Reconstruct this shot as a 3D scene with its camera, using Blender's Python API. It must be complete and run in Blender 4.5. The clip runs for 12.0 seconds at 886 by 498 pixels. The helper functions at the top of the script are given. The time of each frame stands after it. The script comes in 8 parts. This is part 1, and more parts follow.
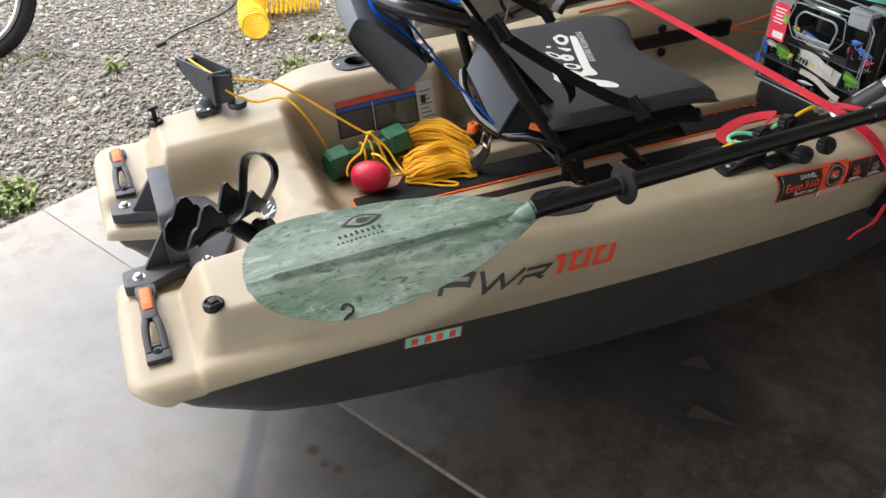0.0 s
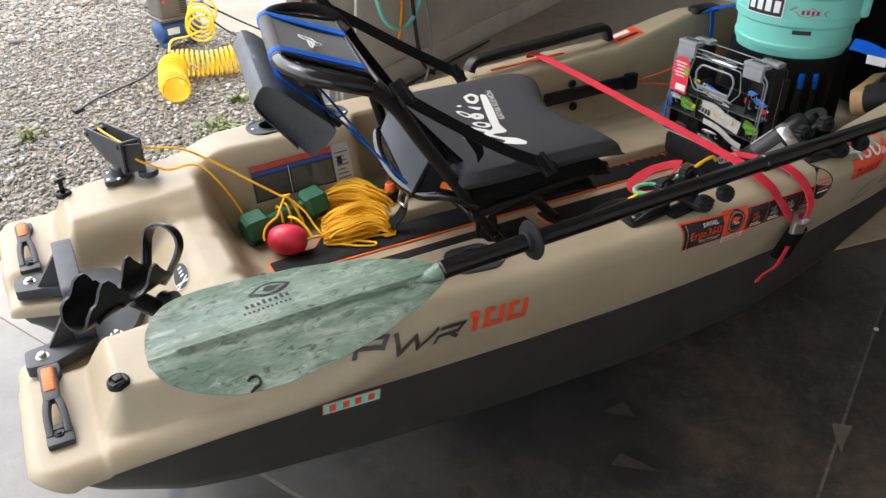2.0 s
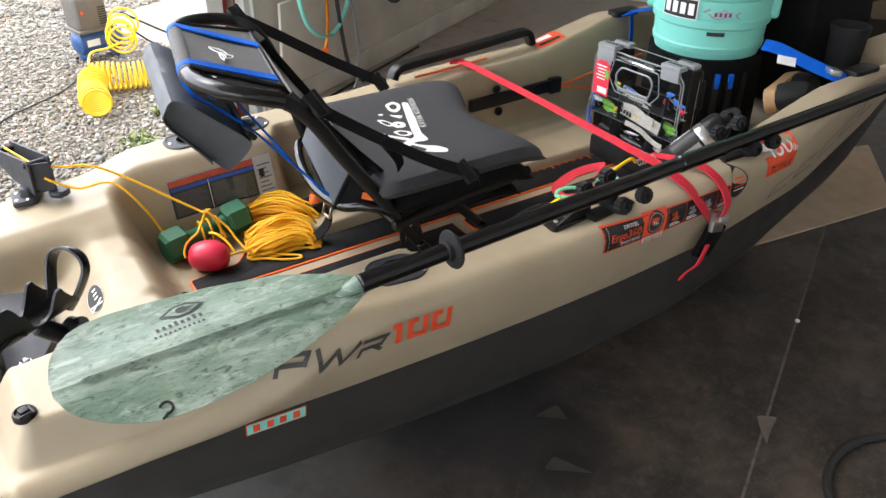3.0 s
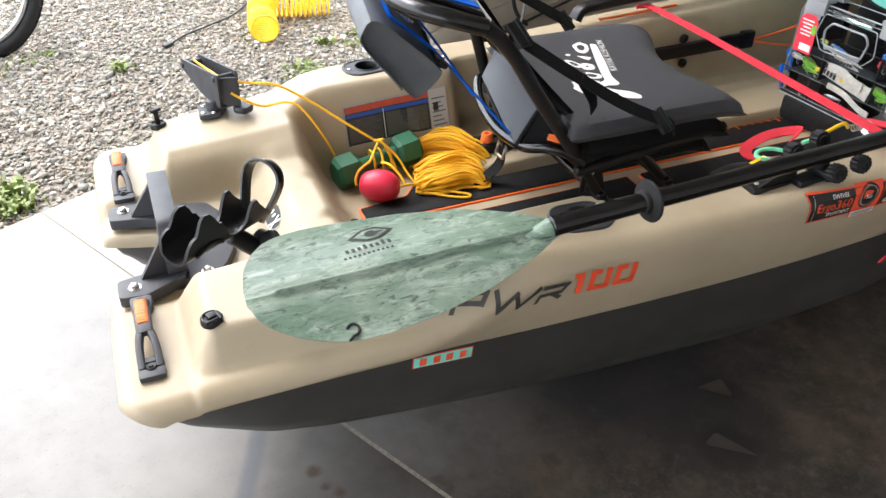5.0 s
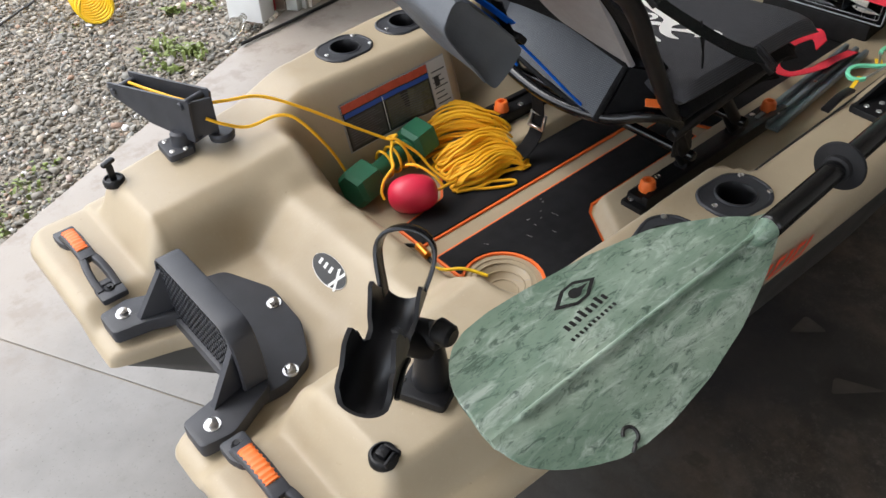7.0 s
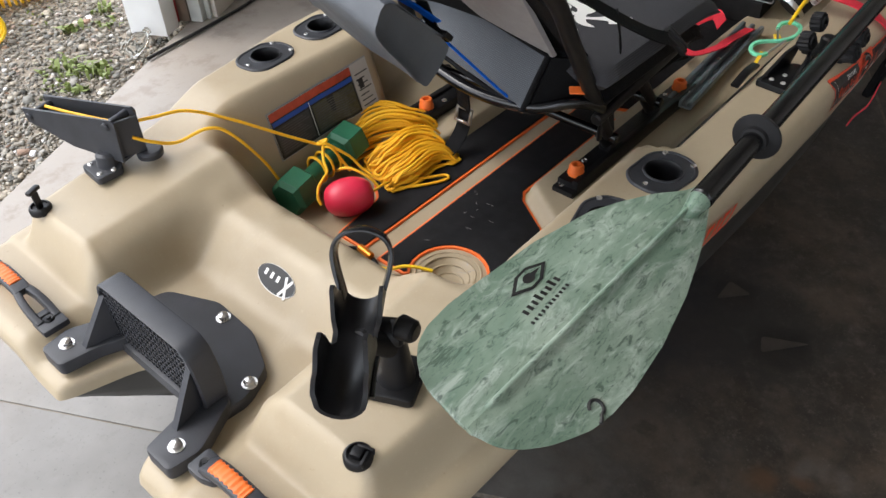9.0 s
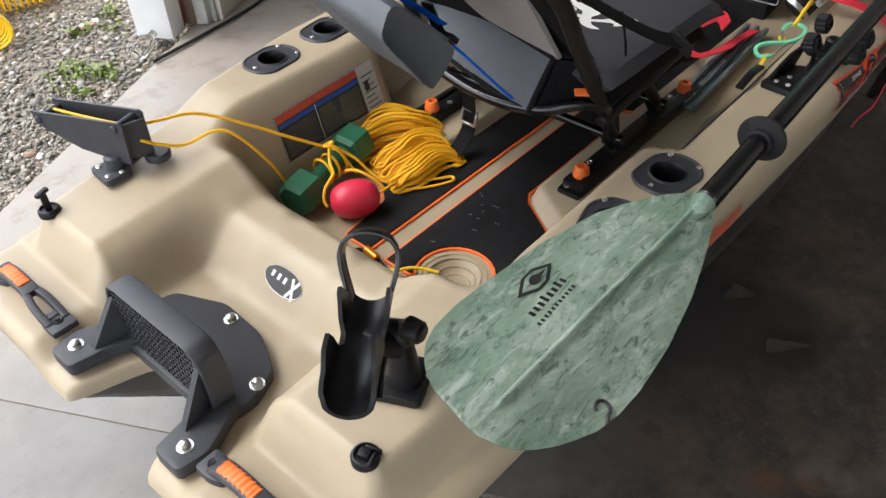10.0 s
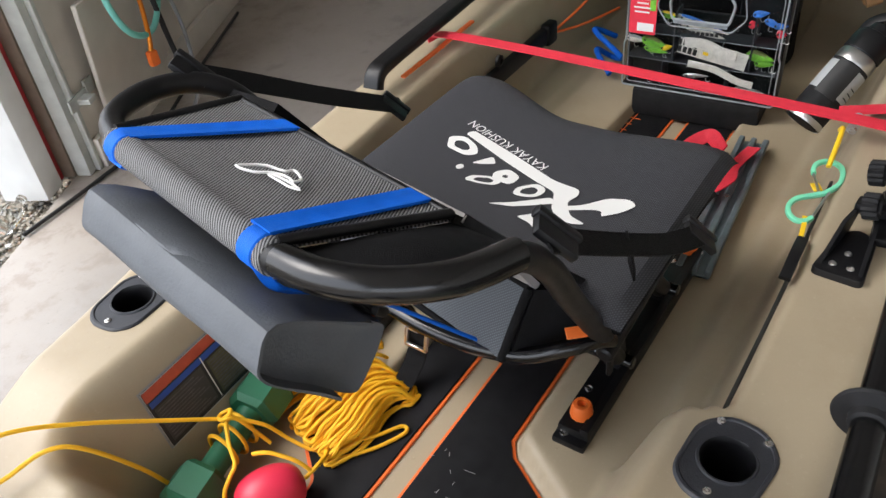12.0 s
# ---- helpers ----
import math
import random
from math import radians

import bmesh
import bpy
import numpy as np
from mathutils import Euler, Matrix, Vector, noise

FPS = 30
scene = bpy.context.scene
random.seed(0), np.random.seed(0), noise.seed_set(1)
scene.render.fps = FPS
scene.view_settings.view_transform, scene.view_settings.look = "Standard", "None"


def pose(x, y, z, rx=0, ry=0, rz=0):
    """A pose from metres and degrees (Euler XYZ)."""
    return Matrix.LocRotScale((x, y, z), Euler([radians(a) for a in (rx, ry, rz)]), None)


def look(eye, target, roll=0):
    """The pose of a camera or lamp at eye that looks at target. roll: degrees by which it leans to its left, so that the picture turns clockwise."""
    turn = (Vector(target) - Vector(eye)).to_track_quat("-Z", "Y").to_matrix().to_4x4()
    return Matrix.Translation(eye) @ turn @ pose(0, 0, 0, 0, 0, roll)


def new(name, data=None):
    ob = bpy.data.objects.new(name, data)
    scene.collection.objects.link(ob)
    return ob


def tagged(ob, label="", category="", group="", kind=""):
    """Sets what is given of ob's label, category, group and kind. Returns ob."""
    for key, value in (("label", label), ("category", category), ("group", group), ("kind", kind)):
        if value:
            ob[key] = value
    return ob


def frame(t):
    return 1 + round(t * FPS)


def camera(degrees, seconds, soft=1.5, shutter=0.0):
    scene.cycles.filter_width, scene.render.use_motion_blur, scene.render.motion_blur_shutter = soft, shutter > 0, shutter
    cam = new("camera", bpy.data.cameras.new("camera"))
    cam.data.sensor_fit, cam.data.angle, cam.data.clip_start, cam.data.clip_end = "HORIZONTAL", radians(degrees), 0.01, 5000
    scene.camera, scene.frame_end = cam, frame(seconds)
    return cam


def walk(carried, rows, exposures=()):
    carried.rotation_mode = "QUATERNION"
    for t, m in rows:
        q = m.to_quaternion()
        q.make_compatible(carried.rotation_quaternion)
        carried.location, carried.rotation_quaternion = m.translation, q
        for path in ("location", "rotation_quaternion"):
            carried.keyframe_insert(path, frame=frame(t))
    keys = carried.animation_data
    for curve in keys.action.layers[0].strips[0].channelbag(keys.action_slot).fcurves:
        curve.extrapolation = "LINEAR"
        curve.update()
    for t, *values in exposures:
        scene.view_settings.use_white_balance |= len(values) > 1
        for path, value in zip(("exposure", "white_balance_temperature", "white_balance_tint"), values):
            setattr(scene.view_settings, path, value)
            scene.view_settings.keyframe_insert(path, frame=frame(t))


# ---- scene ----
# ---- camera and walk ----
cam = camera(58.6, 12.0)
PATH = [
    (0, (0.0711, -1.3259, 1.2049), (0.5519, -0.2102, 0.3251), -0.35),
    (0.5, (0.0806, -1.3208, 1.2170), (0.5790, -0.2000, 0.3536), -0.03),
    (1, (0.0857, -1.3225, 1.2247), (0.6186, -0.1853, 0.4044), 0.10),
    (1.5, (0.1001, -1.3303, 1.2256), (0.6673, -0.1966, 0.4236), 0.14),
    (2, (0.1201, -1.3396, 1.2209), (0.7221, -0.2237, 0.4193), -0.11),
    (2.5, (0.1529, -1.3536, 1.2230), (0.8052, -0.2596, 0.4307), -0.56),
    (2.7, (0.1574, -1.3480, 1.2232), (0.8443, -0.2732, 0.4339), -0.21),
    (4.3, (0.1895, -1.3419, 1.2209), (0.8712, -0.2880, 0.3995), 1.89),
    (4.5, (0.1900, -1.3236, 1.2064), (0.8032, -0.2333, 0.3787), 2.12),
    (5, (0.0855, -1.2627, 1.1756), (0.5606, -0.1359, 0.3069), 0.60),
    (5.5, (-0.0765, -1.1351, 1.1635), (0.3910, -0.0433, 0.2474), -1.24),
    (6, (-0.1168, -0.9784, 1.1468), (0.3847, 0.0830, 0.2130), 0.02),
    (6.5, (-0.1097, -0.8004, 1.1353), (0.4568, 0.2114, 0.1838), -0.49),
    (7, (-0.1405, -0.7485, 1.1396), (0.5856, 0.1148, 0.1509), -1.82),
    (7.2, (-0.1657, -0.7370, 1.1399), (0.6150, 0.0627, 0.1394), -1.64),
    (8.8, (-0.1775, -0.7318, 1.1502), (0.6575, 0.0185, 0.1563), -1.72),
    (9, (-0.1782, -0.7315, 1.1502), (0.6560, 0.0203, 0.1558), -1.74),
    (9.5, (-0.1809, -0.7336, 1.1480), (0.6559, 0.0188, 0.1562), -1.32),
    (10, (-0.1830, -0.7319, 1.1540), (0.6476, 0.0268, 0.1619), -2.04),
    (10.5, (-0.1825, -0.7163, 1.1525), (0.6547, 0.0430, 0.1663), -4.25),
    (11, (-0.1337, -0.6550, 1.1506), (0.7486, 0.0967, 0.1986), -5.71),
    (11.5, (0.0510, -0.5729, 1.1486), (0.9616, 0.1908, 0.2334), -6.21),
    (12, (0.2113, -0.4353, 1.1300), (1.1343, 0.2841, 0.1916), -6.59),
]
EXPOSURES = [(0, 1.47), (1.5, 1.42), (2.5, 1.66), (4.4, 2.18), (5, 1.98), (5.5, 1.4), (6, 1.2), (7, 1.2), (9.5, 1.26), (11, 1.33), (11.5, 1.34), (12, 1.48)]
SKY, SUN = 0.145, 0.8

walk(cam, [(t, look(eye, target, roll)) for t, eye, target, roll in PATH], EXPOSURES)

# ---- light: an overcast sky through the open garage door and an added side opening ----
world = bpy.data.worlds.new("overcast_sky")
scene.world = world
world.use_nodes = True
wn = world.node_tree.nodes
sky = wn.new("ShaderNodeTexSky")
sky.sky_type = "NISHITA"
sky.sun_disc = False
sky.sun_elevation, sky.sun_rotation = radians(52), radians(-35)
sky.air_density, sky.dust_density, sky.ozone_density = 1.6, 4.0, 1.0
pale = wn.new("ShaderNodeMixRGB")
pale.inputs[0].default_value = 0.75
pale.inputs[2].default_value = (9.45, 10.0, 11.2, 1)
world.node_tree.links.new(sky.outputs[0], pale.inputs[1])
world.node_tree.links.new(pale.outputs[0], wn["Background"].inputs[0])
wn["Background"].inputs[1].default_value = SKY
sun_data = bpy.data.lights.new("sun", "SUN")
sun_data.energy, sun_data.angle, sun_data.color = SUN, radians(32), (1.0, 0.98, 0.96)
sun = new("sun", sun_data)
sun.matrix_world = look((-3, 5, 8), (0, 0, 0))

# ---- materials ----
def mat(name, color, rough=0.5, metal=0.0, vary=0.12, scale=30.0, bump=0.0, bscale=200.0, tint=None, spec=0.5, big=3.0):
    """A plain surface: base colour broken up by noise at two scales, uneven gloss and a fine relief."""
    m = bpy.data.materials.new(name)
    m.use_nodes = True
    n, l = m.node_tree.nodes, m.node_tree.links
    b = n["Principled BSDF"]
    tc = n.new("ShaderNodeTexCoord")
    n1 = n.new("ShaderNodeTexNoise"); n1.inputs["Scale"].default_value = scale; n1.inputs["Detail"].default_value = 5
    n2 = n.new("ShaderNodeTexNoise"); n2.inputs["Scale"].default_value = big; n2.inputs["Detail"].default_value = 3
    for q in (n1, n2):
        l.new(tc.outputs["Object"], q.inputs["Vector"])
    add = n.new("ShaderNodeMath"); add.operation = "ADD"
    l.new(n1.outputs[0], add.inputs[0]); l.new(n2.outputs[0], add.inputs[1])
    ramp = n.new("ShaderNodeMapRange")
    ramp.inputs[1].default_value, ramp.inputs[2].default_value = 0.55, 1.45
    l.new(add.outputs[0], ramp.inputs[0])
    mix = n.new("ShaderNodeMixRGB")
    other = tint or tuple(c * (1 - 2 * vary) for c in color)
    mix.inputs[1].default_value = (*[min(1, c * (1 + (0 if tint else vary))) for c in color], 1)
    mix.inputs[2].default_value = (*other, 1)
    l.new(ramp.outputs[0], mix.inputs[0])
    l.new(mix.outputs[0], b.inputs["Base Color"])
    rr = n.new("ShaderNodeMapRange")
    rr.inputs[3].default_value, rr.inputs[4].default_value = max(0.02, rough - 0.08), min(1, rough + 0.08)
    l.new(n1.outputs[0], rr.inputs[0])
    l.new(rr.outputs[0], b.inputs["Roughness"])
    b.inputs["Metallic"].default_value = metal
    b.inputs["Specular IOR Level"].default_value = spec
    if bump:
        n3 = n.new("ShaderNodeTexNoise"); n3.inputs["Scale"].default_value = bscale; n3.inputs["Detail"].default_value = 4
        l.new(tc.outputs["Object"], n3.inputs["Vector"])
        bp = n.new("ShaderNodeBump"); bp.inputs["Strength"].default_value = bump; bp.inputs["Distance"].default_value = 0.002
        l.new(n3.outputs[0], bp.inputs["Height"])
        l.new(bp.outputs[0], b.inputs["Normal"])
    return m


def weave(name, color, other, step, rough=0.8, bump=0.5, ribs=None):
    """A woven cloth: fine stripes crossed with a weaker set, or plain ribs that run at the given angle."""
    m = mat(name, color, rough, vary=0.1, scale=60)
    n, l = m.node_tree.nodes, m.node_tree.links
    b = n["Principled BSDF"]
    tc = n["Texture Coordinate"]
    w1 = n.new("ShaderNodeTexWave"); w1.inputs["Scale"].default_value = 0.314 / step; w1.bands_direction = "Y"
    w2 = n.new("ShaderNodeTexWave"); w2.inputs["Scale"].default_value = 0.314 / step; w2.bands_direction = "DIAGONAL"
    for q in (w1, w2):
        l.new(tc.outputs["Object"], q.inputs["Vector"])
    mul = n.new("ShaderNodeMath"); mul.operation = "MULTIPLY"
    l.new(w1.outputs["Fac"], mul.inputs[0]); l.new(w2.outputs["Fac"], mul.inputs[1])
    if ribs is not None:
        mp = n.new("ShaderNodeMapping"); mp.inputs["Rotation"].default_value = (0, 0, radians(-ribs))
        l.new(tc.outputs["Object"], mp.inputs["Vector"]); l.new(mp.outputs[0], w1.inputs["Vector"])
        mul.operation = "POWER"
        for k in list(mul.inputs[1].links):
            l.remove(k)
        mul.inputs[1].default_value = 1.3
    mix = n.new("ShaderNodeMixRGB")
    mix.inputs[1].default_value, mix.inputs[2].default_value = (*color, 1), (*other, 1)
    l.new(mul.outputs[0], mix.inputs[0])
    l.new(mix.outputs[0], b.inputs["Base Color"])
    bp = n.new("ShaderNodeBump"); bp.inputs["Strength"].default_value = bump; bp.inputs["Distance"].default_value = 0.001
    l.new(mul.outputs[0], bp.inputs["Height"]); l.new(bp.outputs[0], b.inputs["Normal"])
    return m


M = {}
M["tan"] = mat("tan_polyethylene", (0.402, 0.330, 0.226), 0.42, vary=0.06, scale=9, bump=0.06, bscale=420, spec=0.4)
tn_, tl_ = M["tan"].node_tree.nodes, M["tan"].node_tree.links
for ts, a0, a1, tc_, amt in ((6.0, 0.52, 0.72, (0.33, 0.25, 0.155), 0.45), (95.0, 0.66, 0.74, (0.24, 0.18, 0.11), 0.45), (240.0, 0.40, 0.30, (0.50, 0.41, 0.29), 0.35)):
    tan_scuff = tn_.new("ShaderNodeTexNoise")
    tan_scuff.inputs["Scale"].default_value, tan_scuff.inputs["Detail"].default_value, tan_scuff.inputs["Roughness"].default_value = ts, 7, 0.65
    tl_.new(tn_["Texture Coordinate"].outputs["Object"], tan_scuff.inputs["Vector"])
    tr_n = tn_.new("ShaderNodeMapRange")
    tl_.new(tan_scuff.outputs[0], tr_n.inputs[0])
    tr_n.inputs[1].default_value, tr_n.inputs[2].default_value, tr_n.inputs[4].default_value = a0, a1, amt
    tm_n = tn_.new("ShaderNodeMixRGB")
    tl_.new(tn_["Principled BSDF"].inputs["Base Color"].links[0].from_socket, tm_n.inputs[1])
    tm_n.inputs[2].default_value = (*tc_, 1)
    tl_.new(tr_n.outputs[0], tm_n.inputs[0])
    tl_.new(tm_n.outputs[0], tn_["Principled BSDF"].inputs["Base Color"])
M["hull"] = mat("dark_grey_polyethylene", (0.040, 0.038, 0.034), 0.45, vary=0.14, scale=14, bump=0.05, bscale=300)
M["black"] = mat("black_nylon", (0.0055, 0.0055, 0.0066), 0.42, vary=0.2, scale=50, bump=0.1, bscale=700, spec=0.34)
M["gloss"] = mat("black_gloss_tube", (0.0045, 0.0045, 0.0052), 0.22, vary=0.2, scale=40)
M["rubber"] = mat("black_rubber", (0.012, 0.012, 0.013), 0.7, vary=0.2, scale=60, bump=0.2, bscale=500, spec=0.3)
M["strapblack"] = mat("black_webbing", (0.0045, 0.0045, 0.0052), 0.75, vary=0.2, scale=120, bump=0.5, bscale=900, spec=0.16)
M["charcoal"] = mat("charcoal_plastic", (0.032, 0.034, 0.041), 0.5, vary=0.15, scale=30, bump=0.15, bscale=500)
M["steel"] = mat("zinc_steel", (0.72, 0.70, 0.68), 0.28, 1.0, vary=0.1, scale=80)
M["orange"] = mat("orange_rubber", (0.85, 0.17, 0.025), 0.5, vary=0.08, scale=60)
M["mat"] = mat("black_foam_mat", (0.0075, 0.0075, 0.009), 0.72, vary=0.25, scale=45, bump=0.35, bscale=800, big=6, spec=0.25)
M["mattrim"] = mat("orange_foam_edge", (0.90, 0.17, 0.03), 0.6, vary=0.1, scale=40)
M["green"] = mat("green_vinyl", (0.018, 0.13, 0.065), 0.5, vary=0.12, scale=20, bump=0.1, bscale=300)
M["red"] = mat("red_float_plastic", (0.70, 0.028, 0.07), 0.42, vary=0.06, scale=12, bump=0.06, bscale=200)
M["rope"] = mat("yellow_braided_rope", (1.0, 0.53, 0.016), 0.55, vary=0.03, scale=160, bump=0.7, bscale=600)
M["redstrap"] = mat("red_webbing", (0.80, 0.03, 0.06), 0.6, vary=0.08, scale=70, bump=0.5, bscale=900)
M["bluestrap"] = mat("blue_webbing", (0.002, 0.115, 0.60), 0.6, vary=0.1, spec=0.2, scale=70, bump=0.4, bscale=900)
M["blade"] = mat("marbled_green_blade", (0.33, 0.405, 0.325), 0.42, scale=22, tint=(0.105, 0.175, 0.125), bump=0.05, bscale=120, big=6)
bn_, bk_ = M["blade"].node_tree.nodes, M["blade"].node_tree.links
stretch = bn_.new("ShaderNodeMapping")
stretch.inputs["Scale"].default_value = (0.30, 1.0, 1.0)
stretch.inputs["Rotation"].default_value = (0, 0, radians(28))
bk_.new(bn_["Texture Coordinate"].outputs["Object"], stretch.inputs["Vector"])
for vs, lo_, hi_, vc, dist, st in ((11.0, 0.42, 0.66, (0.10, 0.175, 0.12), 1.2, 0.65), (42.0, 0.50, 0.34, (0.52, 0.58, 0.52), 1.5, 0.55), (38.0, 0.57, 0.68, (0.035, 0.072, 0.050), 2.6, 0.5), (120.0, 0.545, 0.64, (0.020, 0.046, 0.033), 1.0, 0.72), (300.0, 0.58, 0.66, (0.035, 0.065, 0.05), 0.3, 0.5)):
    vein = bn_.new("ShaderNodeTexNoise")
    vein.inputs["Scale"].default_value, vein.inputs["Detail"].default_value, vein.inputs["Roughness"].default_value, vein.inputs["Distortion"].default_value = vs, 8, 0.68, dist
    bk_.new(stretch.outputs[0], vein.inputs["Vector"])
    vr = bn_.new("ShaderNodeMapRange")
    bk_.new(vein.outputs[0], vr.inputs[0])
    vr.inputs[1].default_value, vr.inputs[2].default_value = lo_, hi_
    vr.inputs[4].default_value = st
    vm = bn_.new("ShaderNodeMixRGB")
    bk_.new(bn_["Principled BSDF"].inputs["Base Color"].links[0].from_socket, vm.inputs[1])
    vm.inputs[2].default_value = (*vc, 1)
    bk_.new(vr.outputs[0], vm.inputs[0])
    bk_.new(vm.outputs[0], bn_["Principled BSDF"].inputs["Base Color"])
M["cushion"] = weave("charcoal_mesh_cushion", (0.024, 0.0245, 0.029), (0.070, 0.072, 0.083), 0.0022)
M["backmesh"] = weave("grey_black_ribbed_mesh", (0.010, 0.010, 0.011), (0.24, 0.24, 0.24), 0.0027, ribs=25)
M["panelmesh"] = weave("slate_grey_mesh", (0.066, 0.072, 0.082), (0.150, 0.162, 0.180), 0.0024, bump=0.25)
M["pouch"] = mat("slate_grey_coated_cloth", (0.088, 0.097, 0.110), 0.6, vary=0.08, scale=30, bump=0.25, bscale=350)
M["linen"] = mat("light_grey_lining", (0.33, 0.315, 0.31), 0.8, vary=0.06, scale=60, bump=0.2, bscale=500)
M["white"] = mat("white_print", (0.82, 0.82, 0.80), 0.5, vary=0.03)
M["ink"] = mat("black_print", (0.015, 0.015, 0.015), 0.5, vary=0.05)
M["redink"] = mat("red_orange_print", (0.80, 0.085, 0.03), 0.45, vary=0.04)
M["blueink"] = mat("blue_print", (0.02, 0.08, 0.35), 0.5, vary=0.05)
# Darker, duller versions of the plain grey and red prints.
M["faintink"] = mat("faint_grey_print", (0.10, 0.10, 0.10), 0.5, vary=0.3, scale=150)
M["dullred"] = mat("dull_red_print", (0.48, 0.075, 0.035), 0.5, vary=0.2, scale=90)
M["paleink"] = mat("pale_print", (0.46, 0.45, 0.42), 0.5, vary=0.06)
M["greyink"] = mat("grey_print", (0.30, 0.30, 0.29), 0.5, vary=0.05)
M["darkink"] = mat("charcoal_print", (0.05, 0.048, 0.045), 0.5, vary=0.1)
M["teal"] = mat("seafoam_plastic", (0.22, 0.66, 0.56), 0.45, vary=0.04, scale=12, bump=0.1, bscale=300)
M["mint"] = mat("mint_anodised", (0.22, 0.80, 0.50), 0.35, vary=0.05)
M["gold"] = mat("orange_anodised", (0.75, 0.24, 0.02), 0.3, 0.6, vary=0.08)
M["yellow"] = mat("yellow_hose", (0.95, 0.62, 0.02), 0.4, vary=0.06, scale=30)
M["cable"] = mat("black_cable", (0.02, 0.02, 0.02), 0.55, vary=0.2)
M["inner"] = mat("unseen_bounce_board", (0.74, 0.72, 0.68), 0.8, vary=0.05, scale=5)
M["wall"] = mat("beige_painted_panel", (0.60, 0.55, 0.475), 0.7, vary=0.10, scale=6, bump=0.15, bscale=60)
M["trim"] = mat("white_trim", (0.80, 0.80, 0.78), 0.5, vary=0.06, scale=12)
M["redtrim"] = mat("red_trim", (0.45, 0.03, 0.04), 0.5, vary=0.15, scale=20)
M["darkwood"] = mat("bare_brown_wood", (0.20, 0.15, 0.11), 0.75, vary=0.2, scale=25)
M["greytrim"] = mat("galvanised_track", (0.56, 0.57, 0.53), 0.45, 0.15, vary=0.12, scale=30)
M["ceil"] = mat("unseen_ceiling_board", (0.80, 0.79, 0.77), 0.9, vary=0.05)
M["compressor"] = mat("compressor_shroud", (0.13, 0.115, 0.10), 0.5, vary=0.1)
M["bluetank"] = mat("blue_painted_tank", (0.03, 0.09, 0.25), 0.35, vary=0.08)
M["label_grey"] = mat("soft_white_label", (0.42, 0.43, 0.43), 0.5, vary=0.08)
M["weed"] = mat("weed_green", (0.19, 0.24, 0.06), 0.6, vary=0.25, scale=60)
M["card"] = mat("brown_cardboard", (0.45, 0.34, 0.23), 0.85, vary=0.12, scale=15)
M["gum"] = mat("tan_gum_rubber", (0.45, 0.27, 0.13), 0.6, vary=0.12, scale=30)
M["greyplast"] = mat("grey_latch_plastic", (0.28, 0.29, 0.30), 0.45, vary=0.08)
M["slate"] = mat("slate_blue_track", (0.17, 0.21, 0.235), 0.4, 0.3, vary=0.15, scale=50)
M["lureg"] = mat("green_lure", (0.20, 0.55, 0.05), 0.3, vary=0.3, scale=120)
M["lurew"] = mat("pearl_lure", (0.70, 0.66, 0.60), 0.25, vary=0.2, scale=90)
M["lureb"] = mat("blue_lure", (0.04, 0.18, 0.60), 0.3, vary=0.2)
M["tin"] = mat("brushed_steel", (0.60, 0.60, 0.60), 0.3, 1.0, vary=0.1)

clear = bpy.data.materials.new("clear_plastic")
clear.use_nodes = True
cb = clear.node_tree.nodes["Principled BSDF"]
cb.inputs["Base Color"].default_value = (0.93, 0.95, 0.95, 1)
cb.inputs["Roughness"].default_value = 0.06
cb.inputs["Transmission Weight"].default_value = 1.0
cb.inputs["IOR"].default_value = 1.15
M["clear"] = clear

# concrete: pale trowelled slab, dirt and painted shade further in, lightened by the wall, with mottling, a dark patch
# and rust marks
conc = mat("concrete", (0.240, 0.229, 0.214), 0.46, vary=0.12, scale=14, bump=0.12, bscale=120, big=2.0)
M["concrete"] = conc
conc.node_tree.nodes["Principled BSDF"].inputs["Specular IOR Level"].default_value = 0.36
kn_, kl_ = conc.node_tree.nodes, conc.node_tree.links
kgeo = kn_.new("ShaderNodeNewGeometry")


def calc(op, a, b=None, c=None):
    n = kn_.new("ShaderNodeMath")
    n.operation = op
    for k, v in enumerate((a, b, c)):
        if v is None:
            continue
        if isinstance(v, (int, float)):
            n.inputs[k].default_value = v
        else:
            kl_.new(v, n.inputs[k])
    return n.outputs[0]


def fade(v, a, b):
    n = kn_.new("ShaderNodeMapRange")
    n.interpolation_type = "SMOOTHSTEP"
    n.inputs[1].default_value, n.inputs[2].default_value = a, b
    kl_.new(v, n.inputs[0])
    return n.outputs[0]


def speck(scale, detail=6, rough=0.65):
    n = kn_.new("ShaderNodeTexNoise")
    n.inputs["Scale"].default_value, n.inputs["Detail"].default_value, n.inputs["Roughness"].default_value = scale, detail, rough
    kl_.new(kgeo.outputs["Position"], n.inputs["Vector"])
    return n.outputs[0]


kxyz = kn_.new("ShaderNodeSeparateXYZ")
kl_.new(kgeo.outputs["Position"], kxyz.inputs[0])
kx, ky = kxyz.outputs[0], kxyz.outputs[1]
wob = calc("MULTIPLY", calc("SUBTRACT", speck(7), 0.5), 0.30)


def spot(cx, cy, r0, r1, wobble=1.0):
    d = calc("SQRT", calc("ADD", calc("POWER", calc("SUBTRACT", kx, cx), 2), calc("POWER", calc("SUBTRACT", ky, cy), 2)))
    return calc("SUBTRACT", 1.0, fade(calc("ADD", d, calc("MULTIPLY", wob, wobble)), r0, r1))


